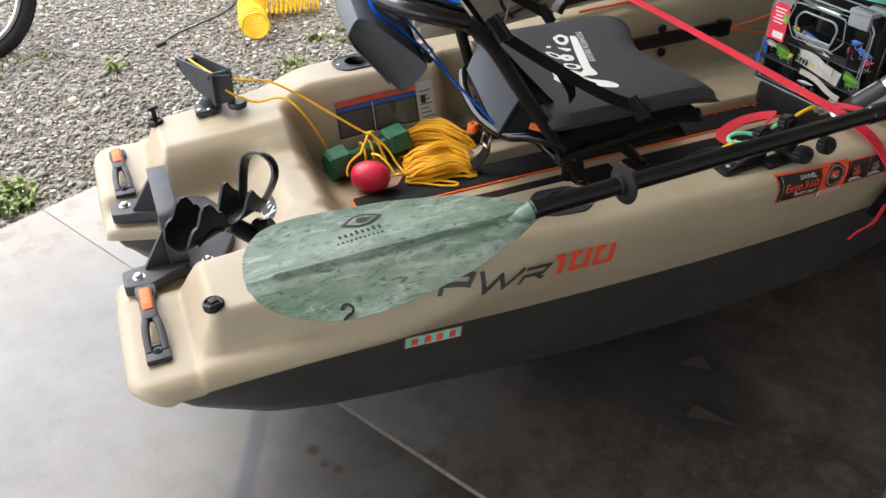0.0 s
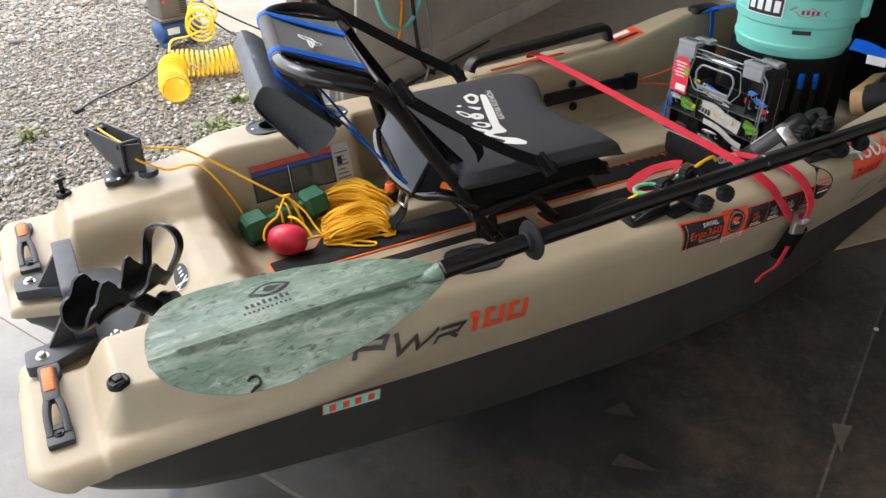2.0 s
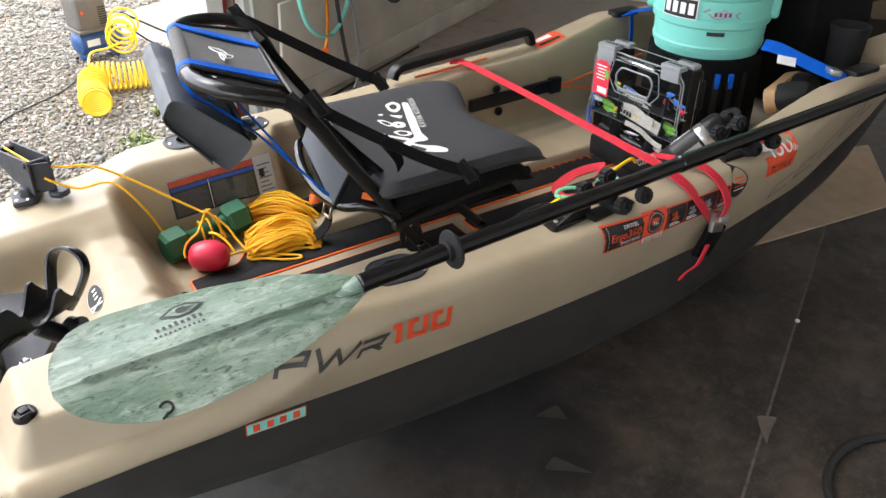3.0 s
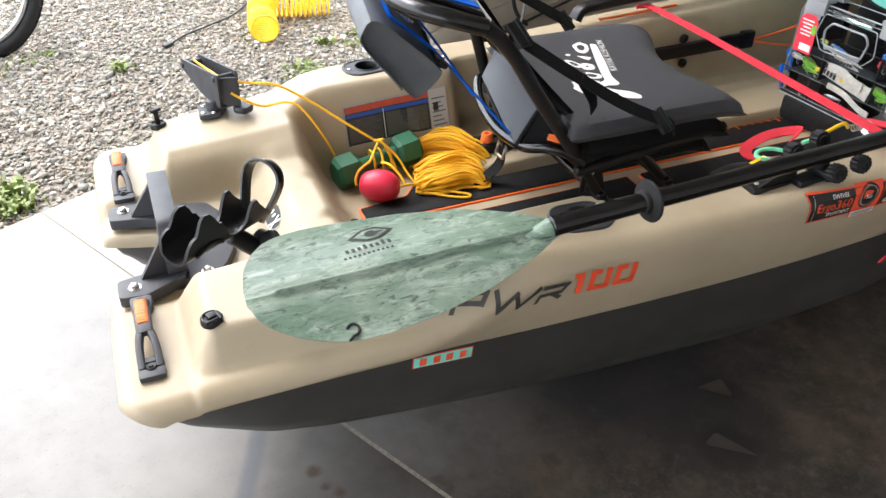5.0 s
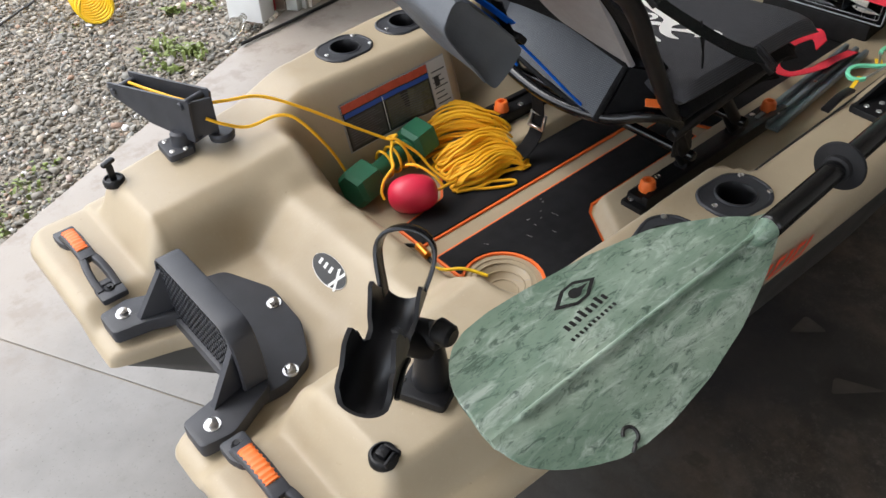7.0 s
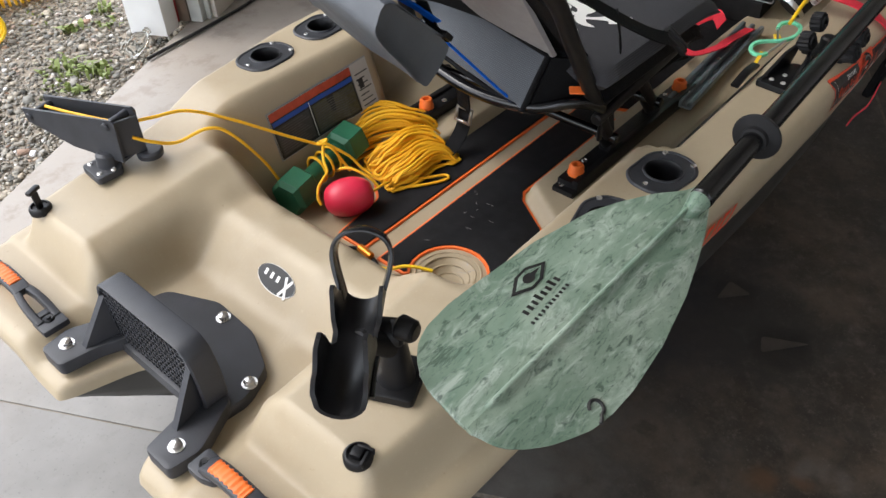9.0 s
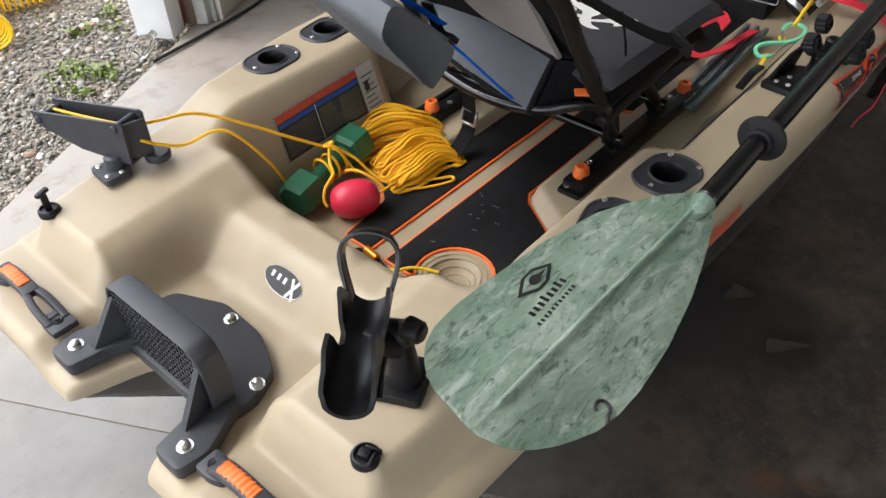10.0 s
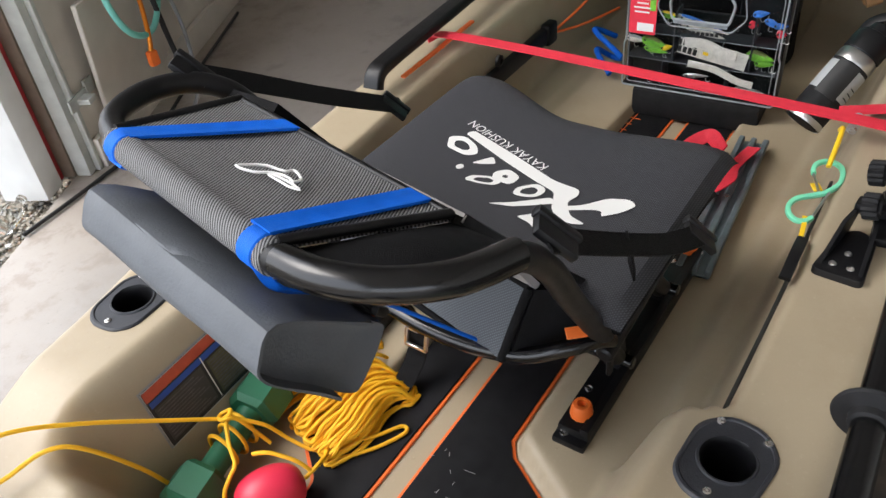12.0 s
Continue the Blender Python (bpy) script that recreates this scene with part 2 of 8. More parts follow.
def over(fac, col):
    """Lays a stain or a painted-in tone of the given colour over the slab."""
    m = kn_.new("ShaderNodeMixRGB")
    last = kn_["Principled BSDF"].inputs["Base Color"].links[0].from_socket
    kl_.new(last, m.inputs[1])
    m.inputs[2].default_value = (*col, 1)
    kl_.new(fac, m.inputs[0])
    kl_.new(m.outputs[0], kn_["Principled BSDF"].inputs["Base Color"])


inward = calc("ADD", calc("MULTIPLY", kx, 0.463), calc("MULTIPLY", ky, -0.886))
# Distance from the line where the floor's painted shade begins.
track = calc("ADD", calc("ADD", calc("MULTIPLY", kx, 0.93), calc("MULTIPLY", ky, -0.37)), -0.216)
# Floor darkens inward: dirt, plus shade painted into the colour.
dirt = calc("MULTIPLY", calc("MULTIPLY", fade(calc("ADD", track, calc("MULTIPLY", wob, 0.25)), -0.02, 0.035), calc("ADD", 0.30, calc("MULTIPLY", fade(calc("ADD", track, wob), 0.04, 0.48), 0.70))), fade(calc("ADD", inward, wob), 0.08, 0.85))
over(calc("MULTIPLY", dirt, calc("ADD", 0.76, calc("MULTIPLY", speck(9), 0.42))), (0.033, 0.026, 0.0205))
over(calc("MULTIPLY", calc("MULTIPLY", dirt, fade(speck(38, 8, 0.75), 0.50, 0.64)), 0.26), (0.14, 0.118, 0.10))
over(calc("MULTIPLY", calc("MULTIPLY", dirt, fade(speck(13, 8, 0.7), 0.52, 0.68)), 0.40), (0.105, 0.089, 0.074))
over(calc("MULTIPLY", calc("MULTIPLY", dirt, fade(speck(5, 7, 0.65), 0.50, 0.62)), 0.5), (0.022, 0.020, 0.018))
over(calc("MULTIPLY", fade(speck(21, 8, 0.72), 0.52, 0.72), 0.32), (0.150, 0.134, 0.118))
over(calc("MULTIPLY", fade(speck(150, 4, 0.6), 0.60, 0.70), 0.45), (0.11, 0.102, 0.095))
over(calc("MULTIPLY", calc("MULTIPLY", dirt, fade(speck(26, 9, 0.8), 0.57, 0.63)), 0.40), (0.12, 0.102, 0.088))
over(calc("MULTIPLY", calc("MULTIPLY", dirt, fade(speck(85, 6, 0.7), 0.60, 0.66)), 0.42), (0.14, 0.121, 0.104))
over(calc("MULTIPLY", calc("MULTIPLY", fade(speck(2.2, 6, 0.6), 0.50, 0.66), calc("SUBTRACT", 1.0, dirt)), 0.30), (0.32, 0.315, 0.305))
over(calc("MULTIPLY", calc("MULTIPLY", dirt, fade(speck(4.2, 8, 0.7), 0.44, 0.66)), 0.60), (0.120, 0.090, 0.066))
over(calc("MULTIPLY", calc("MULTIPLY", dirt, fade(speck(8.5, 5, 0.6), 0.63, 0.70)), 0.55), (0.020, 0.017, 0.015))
# Floor by the wall painted paler, standing in for light missing there.
painted_light = calc("MULTIPLY", fade(calc("ADD", inward, calc("MULTIPLY", wob, 1.2)), 0.35, -0.15), fade(calc("ADD", kx, wob), 0.75, 1.5))
over(calc("MULTIPLY", painted_light, 0.75), (0.46, 0.395, 0.335))
over(calc("MULTIPLY", calc("MULTIPLY", painted_light, fade(speck(6, 8, 0.7), 0.50, 0.68)), 0.45), (0.26, 0.215, 0.18))
warm = fade(calc("ADD", inward, calc("MULTIPLY", wob, 0.8)), -0.30, -0.78)
over(calc("MULTIPLY", warm, 0.7), (0.345, 0.298, 0.250))
over(calc("MULTIPLY", calc("MULTIPLY", warm, fade(speck(10, 8, 0.72), 0.48, 0.64)), 0.6), (0.205, 0.163, 0.128))
over(calc("MULTIPLY", fade(speck(70, 8, 0.75), 0.60, 0.70), 0.4), (0.10, 0.092, 0.085))
# Here tyre is only a bluish darker band along that boundary line.
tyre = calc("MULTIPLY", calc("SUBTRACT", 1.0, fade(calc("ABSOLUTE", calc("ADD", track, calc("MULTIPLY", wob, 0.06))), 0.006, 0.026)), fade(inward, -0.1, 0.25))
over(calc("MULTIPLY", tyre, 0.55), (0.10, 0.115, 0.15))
# Darker patches beside the hull and round the two floor marks.
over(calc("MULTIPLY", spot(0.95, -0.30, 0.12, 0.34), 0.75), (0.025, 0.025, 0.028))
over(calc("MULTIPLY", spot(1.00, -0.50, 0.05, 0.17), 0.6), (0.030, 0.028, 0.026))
for cx, cy, r in ((0.980, -0.545, 0.075), (1.065, -0.410, 0.060)):
    over(calc("MULTIPLY", spot(cx, cy, r * 0.5, r, 0.25), 0.6), (0.014, 0.013, 0.012))
for cx, cy, r in ((0.237, -0.303, 0.016), (0.248, -0.345, 0.014), (0.268, -0.366, 0.020), (0.690, -0.640, 0.030), (0.720, -0.690, 0.022)):
    over(calc("MULTIPLY", spot(cx, cy, r * 0.1, r * 1.2, 0.26), 0.75), (0.105, 0.058, 0.030))
over(calc("MULTIPLY", fade(speck(5, 3), 0.62, 0.72), 0.25), (0.17, 0.16, 0.15))
gravelm = mat("gravel_stone", (0.30, 0.29, 0.28), 0.85, vary=0.2, scale=8)
gn, gl = gravelm.node_tree.nodes, gravelm.node_tree.links
geo = gn.new("ShaderNodeNewGeometry")
gr = gn.new("ShaderNodeValToRGB")
gr.color_ramp.interpolation = "LINEAR"
for p, c in ((0.0, (0.115, 0.118, 0.120)), (0.16, (0.22, 0.22, 0.215)), (0.30, (0.165, 0.155, 0.140)), (0.44, (0.27, 0.262, 0.25)), (0.56, (0.205, 0.195, 0.185)), (0.68, (0.33, 0.30, 0.265)), (0.80, (0.24, 0.245, 0.25)), (0.90, (0.40, 0.375, 0.335)), (0.96, (0.24, 0.155, 0.115)), (1.0, (0.46, 0.44, 0.41))):
    e = gr.color_ramp.elements.new(p); e.color = (c[0] * 1.20, c[1] * 1.15, c[2] * 1.03, 1)
gl.new(geo.outputs["Random Per Island"], gr.inputs[0])
gl.new(gr.outputs[0], gn["Principled BSDF"].inputs["Base Color"])
M["gravel"] = gravelm
gn["Principled BSDF"].inputs["Specular IOR Level"].default_value = 0.2
M["dirt"] = mat("gravel_bed", (0.31, 0.265, 0.21), 0.95, scale=110, tint=(0.21, 0.18, 0.14), bump=0.8, bscale=90, big=4)

# ---- building helpers ----
BASE = {}


def thing(name, at, label, category, group="", kind=""):
    ob = new(name)
    ob.empty_display_size = 0.05
    ob.location = at
    BASE[ob] = Vector(at)
    return tagged(ob, label, category, group, kind)


def finish(name, bm, material, smooth=True, crease=38):
    me = bpy.data.meshes.new(name)
    bmesh.ops.recalc_face_normals(bm, faces=bm.faces)
    bm.to_mesh(me)
    bm.free()
    for mm in (material if isinstance(material, (list, tuple)) else [material]):
        me.materials.append(M[mm] if isinstance(mm, str) else mm)
    if smooth:
        me.polygons.foreach_set("use_smooth", [True] * len(me.polygons))
        me.set_sharp_from_angle(angle=radians(crease))
    return me


def part(name, bm, material, parent, label="", smooth=True, crease=38):
    """Links a bmesh, given in world places, as one mesh under a thing or a part."""
    base = BASE[parent]
    bmesh.ops.translate(bm, verts=bm.verts, vec=-base)
    ob = new(name, finish(name, bm, material, smooth, crease))
    ob.parent = parent
    BASE[ob] = base
    return tagged(ob, label)


def solo(name, bm, material, label, category, kind="", group="", smooth=True):
    """A thing of one mesh; its origin sits at the middle of its base."""
    xs = [v.co.copy() for v in bm.verts]
    lo = Vector([min(c[i] for c in xs) for i in range(3)])
    hi = Vector([max(c[i] for c in xs) for i in range(3)])
    at = Vector(((lo.x + hi.x) / 2, (lo.y + hi.y) / 2, lo.z))
    bmesh.ops.translate(bm, verts=bm.verts, vec=-at)
    ob = new(name, finish(name, bm, material, smooth))
    ob.location = at
    BASE[ob] = at
    return tagged(ob, label, category, group, kind)


def join(*bms):
    out = bmesh.new()
    for b in bms:
        me = bpy.data.meshes.new("tmp")
        b.to_mesh(me)
        b.free()
        out.from_mesh(me)
        bpy.data.meshes.remove(me)
    return out


def moved(bm, m):
    bmesh.ops.transform(bm, matrix=m, verts=bm.verts)
    return bm


def box(sx, sy, sz, bevel=0.003, segs=2, at=(0, 0, 0), rot=(0, 0, 0)):
    """A bevelled box that stands on at."""
    bm = bmesh.new()
    bmesh.ops.create_cube(bm, size=1, matrix=Matrix.Translation((0, 0, sz / 2)) @ Matrix.Diagonal((sx, sy, sz, 1)))
    if bevel:
        bmesh.ops.bevel(bm, geom=bm.edges[:], offset=min(bevel, 0.45 * min(sx, sy, sz)), segments=segs, affect="EDGES", profile=0.6)
    return moved(bm, pose(*at, *rot))


def lathe(profile, segs=32, at=(0, 0, 0), rot=(0, 0, 0)):
    """Turns (radius, height) pairs round z."""
    bm = bmesh.new()
    rings = []
    for r, z in profile:
        if r < 1e-5:
            rings.append([bm.verts.new((0, 0, z))])
        else:
            rings.append([bm.verts.new((r * math.cos(2 * math.pi * k / segs), r * math.sin(2 * math.pi * k / segs), z)) for k in range(segs)])
    for a, b in zip(rings, rings[1:]):
        for k in range(segs):
            q = [a[k % len(a)], a[(k + 1) % len(a)], b[(k + 1) % len(b)], b[k % len(b)]]
            q = list(dict.fromkeys(q))
            if len(q) > 2:
                bm.faces.new(q)
    return moved(bm, pose(*at, *rot))


def aim(a, b):
    """The turn and place that carry the z axis onto the way from a to b."""
    d = Vector(b) - Vector(a)
    return Matrix.Translation(a) @ d.to_track_quat("Z", "Y").to_matrix().to_4x4()


def rod(a, b, r, r2=None, segs=20, round_=0.0):
    """A round bar from a to b with slightly rounded ends."""
    h = (Vector(b) - Vector(a)).length
    r2 = r if r2 is None else r2
    e = min(0.25 * r, 0.004, h * 0.2) if not round_ else round_
    bm = lathe([(0, 0), (r - e, 0), (r, e), (r2, h - e), (r2 - e, h), (0, h)], segs)
    return moved(bm, aim(a, b))


def smoothline(pts, n=8, closed=False):
    """A Catmull-Rom line through the points."""
    p = [Vector(q) for q in pts]
    out = []
    m = len(p)
    for i in range(m if closed else m - 1):
        a, b, c, d = (p[(i - 1) % m], p[i], p[(i + 1) % m], p[(i + 2) % m]) if closed else (p[max(i - 1, 0)], p[i], p[i + 1], p[min(i + 2, m - 1)])
        for k in range(n):
            t = k / n
            out.append(0.5 * ((2 * b) + (c - a) * t + (2 * a - 5 * b + 4 * c - d) * t * t + (3 * b - a - 3 * c + d) * t ** 3))
    if not closed:
        out.append(p[-1])
    return out


def sweep(line, shape, closed=False, up=(0, 0, 1), caps=True):
    """Carries a closed 2D shape along a line; shape's x lies across, its y along up."""
    bm = bmesh.new()
    n = len(line)
    rings = []
    prev = None
    for i, p in enumerate(line):
        a = line[(i - 1) % n] if closed or i else line[0]
        b = line[(i + 1) % n] if closed or i < n - 1 else line[-1]
        d = (b - a).normalized()
        if prev is None:
            side = d.cross(Vector(up))
            if side.length < 1e-4:
                side = d.cross(Vector((1, 0, 0.3)))
            side.normalize()
        else:
            side = (prev - d * prev.dot(d)).normalized()
        prev = side
        v = side.cross(d)
        rings.append([bm.verts.new(p + side * x + v * y) for x, y in shape])
    m = len(shape)
    for i in range(n if closed else n - 1):
        a, b = rings[i], rings[(i + 1) % n]
        for k in range(m):
            bm.faces.new((a[k], a[(k + 1) % m], b[(k + 1) % m], b[k]))
    if caps and not closed:
        bm.faces.new(rings[0][::-1])
        bm.faces.new(rings[-1])
    return bm


def circle(r, segs=12):
    return [(r * math.cos(2 * math.pi * k / segs), r * math.sin(2 * math.pi * k / segs)) for k in range(segs)]


def tube(pts, r, n=8, closed=False, segs=12):
    return sweep(smoothline(pts, n, closed), circle(r, segs), closed)


def band(pts, width, thick=0.0018, n=8, up=(0, 0, 1)):
    """A flat strap along the points, with its broad side to up."""
    w, h = width / 2, thick / 2
    return sweep(smoothline(pts, n), [(-w, -h), (w, -h), (w, h), (-w, h)], up=up)


def slab(outline, z0, z1, bevel=0.003, m=None):
    """A flat plate with the given outline in x and y."""
    bm = bmesh.new()
    f = bm.faces.new([bm.verts.new((x, y, z0)) for x, y in outline])
    up = bmesh.ops.extrude_face_region(bm, geom=[f])
    top = [v for v in up["geom"] if isinstance(v, bmesh.types.BMVert)]
    bmesh.ops.translate(bm, verts=top, vec=(0, 0, z1 - z0))
    if bevel:
        ring = [e for e in bm.edges if all(abs(v.co.z - z1) < 1e-6 for v in e.verts)]
        bmesh.ops.bevel(bm, geom=ring, offset=bevel, segments=2, affect="EDGES", profile=0.6)
    return moved(bm, m) if m is not None else bm


def rounded(points, r, n=5):
    """The outline with its corners rounded."""
    out = []
    m = len(points)
    for i, p in enumerate(points):
        p = Vector(p)
        a, b = Vector(points[i - 1]), Vector(points[(i + 1) % m])
        rr = min(r, 0.45 * (a - p).length, 0.45 * (b - p).length)
        s, e = p + (a - p).normalized() * rr, p + (b - p).normalized() * rr
        for k in range(n + 1):
            t = k / n
            q = s * (1 - t) ** 2 + p * 2 * t * (1 - t) + e * t * t
            out.append((q.x, q.y))
    return out


def lettering(text, size, spacing=1.0, shear=0.0, bold=0.0):
    """Flat letters from the built-in font as a bmesh in the x y plane, left end at 0."""
    cu = bpy.data.curves.new("letters", "FONT")
    cu.body, cu.size, cu.space_character, cu.shear = text, size, spacing, shear
    cu.resolution_u = 3
    cu.offset = bold * size
    ob = bpy.data.objects.new("letters", cu)
    me = bpy.data.meshes.new_from_object(ob)
    bm = bmesh.new()
    bm.from_mesh(me)
    bpy.data.objects.remove(ob)
    bpy.data.curves.remove(cu)
    bpy.data.meshes.remove(me)
    return bm


def flat(outline):
    bm = bmesh.new()
    bm.faces.new([bm.verts.new((x, y, 0)) for x, y in outline])
    return bm


def rect(x0, y0, x1, y1, nx=1, ny=1):
    bm = bmesh.new()
    g = [[bm.verts.new((x0 + (x1 - x0) * i / nx, y0 + (y1 - y0) * j / ny, 0)) for j in range(ny + 1)] for i in range(nx + 1)]
    for i in range(nx):
        for j in range(ny):
            bm.faces.new((g[i][j], g[i + 1][j], g[i + 1][j + 1], g[i][j + 1]))
    return bm


def ss(a, b, x):
    t = np.clip((np.asarray(x, float) - a) / (b - a), 0, 1)
    return t * t * (3 - 2 * t)


def si(x, xs, ys, d=0.04):
    x = np.asarray(x, float)
    return sum(np.interp(x + k * d / 2, xs, ys) for k in (-2, -1, 0, 1, 2)) / 5


def ramp(a, b, x, k=0.22):
    """A straight slope from 0 at a to 1 at b with its two bends rounded."""
    t = (np.asarray(x, float) - a) / (b - a)
    soft = lambda v: np.where(v < -k, 0.0, np.where(v > k, v, (v + k) ** 2 / (4 * k)))
    return soft(t) - soft(t - 1)


def grid_faces(bm, g, closed=False):
    for i in range(len(g) - 1):
        m = len(g[i])
        for j in range(m if closed else m - 1):
            bm.faces.new((g[i][j], g[i + 1][j], g[i + 1][(j + 1) % m], g[i][(j + 1) % m]))


# ---- the setting: slab, gravel, garage ----
W, U = Vector((0.886, 0.463, 0)), Vector((0.463, -0.886, 0))  # along the door line, and into the garage


def gw(w, u, z=0.0):
    return W * w + U * u + Vector((0, 0, z))


GAR = Matrix((( W.x, U.x, 0, 0), (W.y, U.y, 0, 0), (0, 0, -1, 0), (0, 0, 0, 1)))
GROT = math.degrees(math.atan2(W.y, W.x))


def gbox(w0, w1, u0, u1, z0, z1, bevel=0.004):
    """A box in the garage's own directions."""
    c = gw((w0 + w1) / 2, (u0 + u1) / 2, z0)
    return box(w1 - w0, u1 - u0, z1 - z0, bevel, 2, c, (0, 0, GROT))


EDGE, J1, J2 = -0.84, 0.187, 1.264


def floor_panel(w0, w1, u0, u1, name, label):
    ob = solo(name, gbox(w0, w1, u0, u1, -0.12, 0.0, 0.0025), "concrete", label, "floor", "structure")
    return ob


floor_panel(-3.75, J1 - 0.002, EDGE, J2 - 0.002, "floor", "pale trowelled concrete slab with scuffs, dust and painted-in light and shade")
floor_panel(J1 + 0.002, 4.35, EDGE, J2 - 0.002, "floor", "pale trowelled concrete slab with scuffs, dust and painted-in light and shade")
floor_panel(-3.75, J1 - 0.002, J2 + 0.002, 3.75, "floor", "stained concrete garage floor slab with painted-in shade")
floor_panel(J1 + 0.002, 4.35, J2 + 0.002, 3.75, "floor", "stained concrete garage floor slab with painted-in shade")
M["grit"] = mat("pale_grit", (0.50, 0.45, 0.37), 0.9, scale=190, tint=(0.16, 0.14, 0.12), big=60)
solo("joint_filler", gbox(J1 - 0.003, J1 + 0.003, EDGE, 0.12, -0.1, -0.003, 0), "dirt", "dark dirt-filled saw-cut joint in the slab", "joint", "structure")
M["dullgrit"] = mat("dirty_grit", (0.21, 0.178, 0.145), 0.9, scale=120, tint=(0.055, 0.047, 0.040), big=40)
solo("joint_filler", gbox(-3.6, 4.2, J2 - 0.003, J2 + 0.003, -0.1, 0.0004, 0), "dullgrit", "dirty grit-filled saw-cut joint in the slab", "joint", "structure")
solo("joint_filler", gbox(J1 - 0.004, J1 + 0.004, 0.12, 3.6, -0.1, 0.0003, 0), "grit",
     "pale grit-filled saw-cut joint in the slab", "joint", "structure")

WALLT = 0.14
solo("wall_front", gbox(1.74, 4.35, EDGE - 0.10, EDGE + 0.06, -0.02, 3.20), "wall", "beige panelled wall beside the garage door", "wall", "structure")
# Header, side and back walls and ceiling are unseen, added to shape the light.
solo("unseen_wall_header", gbox(-3.75, 1.74, EDGE - 0.10, EDGE + 0.06, 2.90, 3.20), "wall", "unseen wall above the garage door, set high to admit light", "wall", "structure")
solo("unseen_wall_east", gbox(4.2, 4.35, EDGE - 0.10, 3.6, -0.02, 3.20), "inner", "unseen pale garage side wall, added to bounce light", "wall", "structure")
# Unseen side wall; its opening is added to let in more sky light.
solo("unseen_wall_west", join(gbox(-3.75, -3.6, EDGE - 0.10, -0.6, -0.02, 3.20), gbox(-3.75, -3.6, 3.1, 3.6, -0.02, 3.20), gbox(-3.75, -3.6, -0.6, 3.1, 2.35, 3.20)), "inner", "unseen pale side wall with an opening added to let in light", "wall", "structure")
solo("unseen_wall_back", gbox(-3.75, 4.35, 3.6, 3.75, -0.02, 3.20), "inner", "unseen pale garage back wall, added to bounce light", "wall", "structure")
solo("ceiling", gbox(-3.75, 4.35, EDGE - 0.10, 3.75, 3.20, 3.30), "ceil", "unseen pale ceiling, added to block and bounce light", "ceiling", "structure")

ground = bmesh.new()
bmesh.ops.create_grid(ground, x_segments=4, y_segments=4, size=300, matrix=Matrix.Translation((0, 0, -0.0405)))
solo("ground", ground, "dirt", "grey gravel drive reaching into the distance", "ground", "structure")


def stones(count, seed, area, size, name):
    """Crushed stones of low, broken shapes, joined into one mesh."""
    rng = np.random.default_rng(seed)
    base = np.array([(x, y, z) for x in (-1, 1) for y in (-1, 1) for z in (-1, 1)], float) * 0.62
    tri = np.array([(0, 1, 3), (0, 3, 2), (4, 6, 7), (4, 7, 5), (0, 4, 5), (0, 5, 1), (2, 3, 7), (2, 7, 6), (0, 2, 6), (0, 6, 4), (1, 5, 7), (1, 7, 3)])
    w0, w1, u0, u1 = area
    w = rng.uniform(w0, w1, count)
    u = rng.uniform(u0, u1, count)
    s = size * rng.lognormal(0, 0.42, count)
    v = base[None] * rng.uniform(0.70, 1.25, (count, 8, 3)) * (s[:, None, None] * rng.uniform(0.6, 1.15, (count, 1, 3)))
    v[:, :, 2] *= 0.5
    ang, tilt = rng.uniform(0, 6.283, count), rng.uniform(-0.5, 0.5, count)
    c, si_ = np.cos(tilt)[:, None], np.sin(tilt)[:, None]
    v[:, :, 0], v[:, :, 2] = v[:, :, 0] * c - v[:, :, 2] * si_, v[:, :, 0] * si_ + v[:, :, 2] * c
    c, si_ = np.cos(ang)[:, None], np.sin(ang)[:, None]
    x, y = v[:, :, 0] * c - v[:, :, 1] * si_, v[:, :, 0] * si_ + v[:, :, 1] * c
    px, py = W.x * w + U.x * u, W.y * w + U.y * u
    z = -0.045 + rng.uniform(0.0, 0.010, count) + s * 0.25
    pts = np.stack([x + px[:, None], y + py[:, None], v[:, :, 2] + z[:, None]], -1).reshape(-1, 3)
    faces = (tri[None] + 8 * np.arange(count)[:, None, None]).reshape(-1, 3)
    me = bpy.data.meshes.new(name)
    me.vertices.add(len(pts)); me.vertices.foreach_set("co", pts.ravel())
    me.loops.add(faces.size); me.loops.foreach_set("vertex_index", faces.ravel().astype(np.int32))
    me.polygons.add(len(faces)); me.polygons.foreach_set("loop_start", (3 * np.arange(len(faces))).astype(np.int32))
    me.update(calc_edges=True)
    me.materials.append(M["gravel"])
    ob = new(name, me)
    return tagged(ob, "loose grey crushed gravel with paler chips", "gravel", "", "stuff")


stones(115000, 3, (-1.7, 2.3, -2.7, EDGE - 0.012), 0.0058, "gravel")
stones(55000, 4, (-2.2, 2.9, -5.4, -2.6), 0.0088, "gravel")

# ---- the kayak: x from stern to bow, y across, the floor at z = 0 ----
BOW = 2.92


def half_beam(x):
    return si(x, [-0.1, 0.1, 0.4, 0.8, 1.2, 1.5, 1.8, 2.2, 2.6, 2.8, BOW], [0.418, 0.42, 0.437, 0.455, 0.465, 0.46, 0.435, 0.355, 0.22, 0.12, 0.02])


def gunwale(x):
    return si(x, [0, 0.12, 0.30, 0.36, 0.44, 1.0, 1.3, 1.6, 1.85, 2.2, BOW], [0.425, 0.430, 0.442, 0.447, 0.475, 0.478, 0.498, 0.512, 0.575, 0.585, 0.62], 0.02)


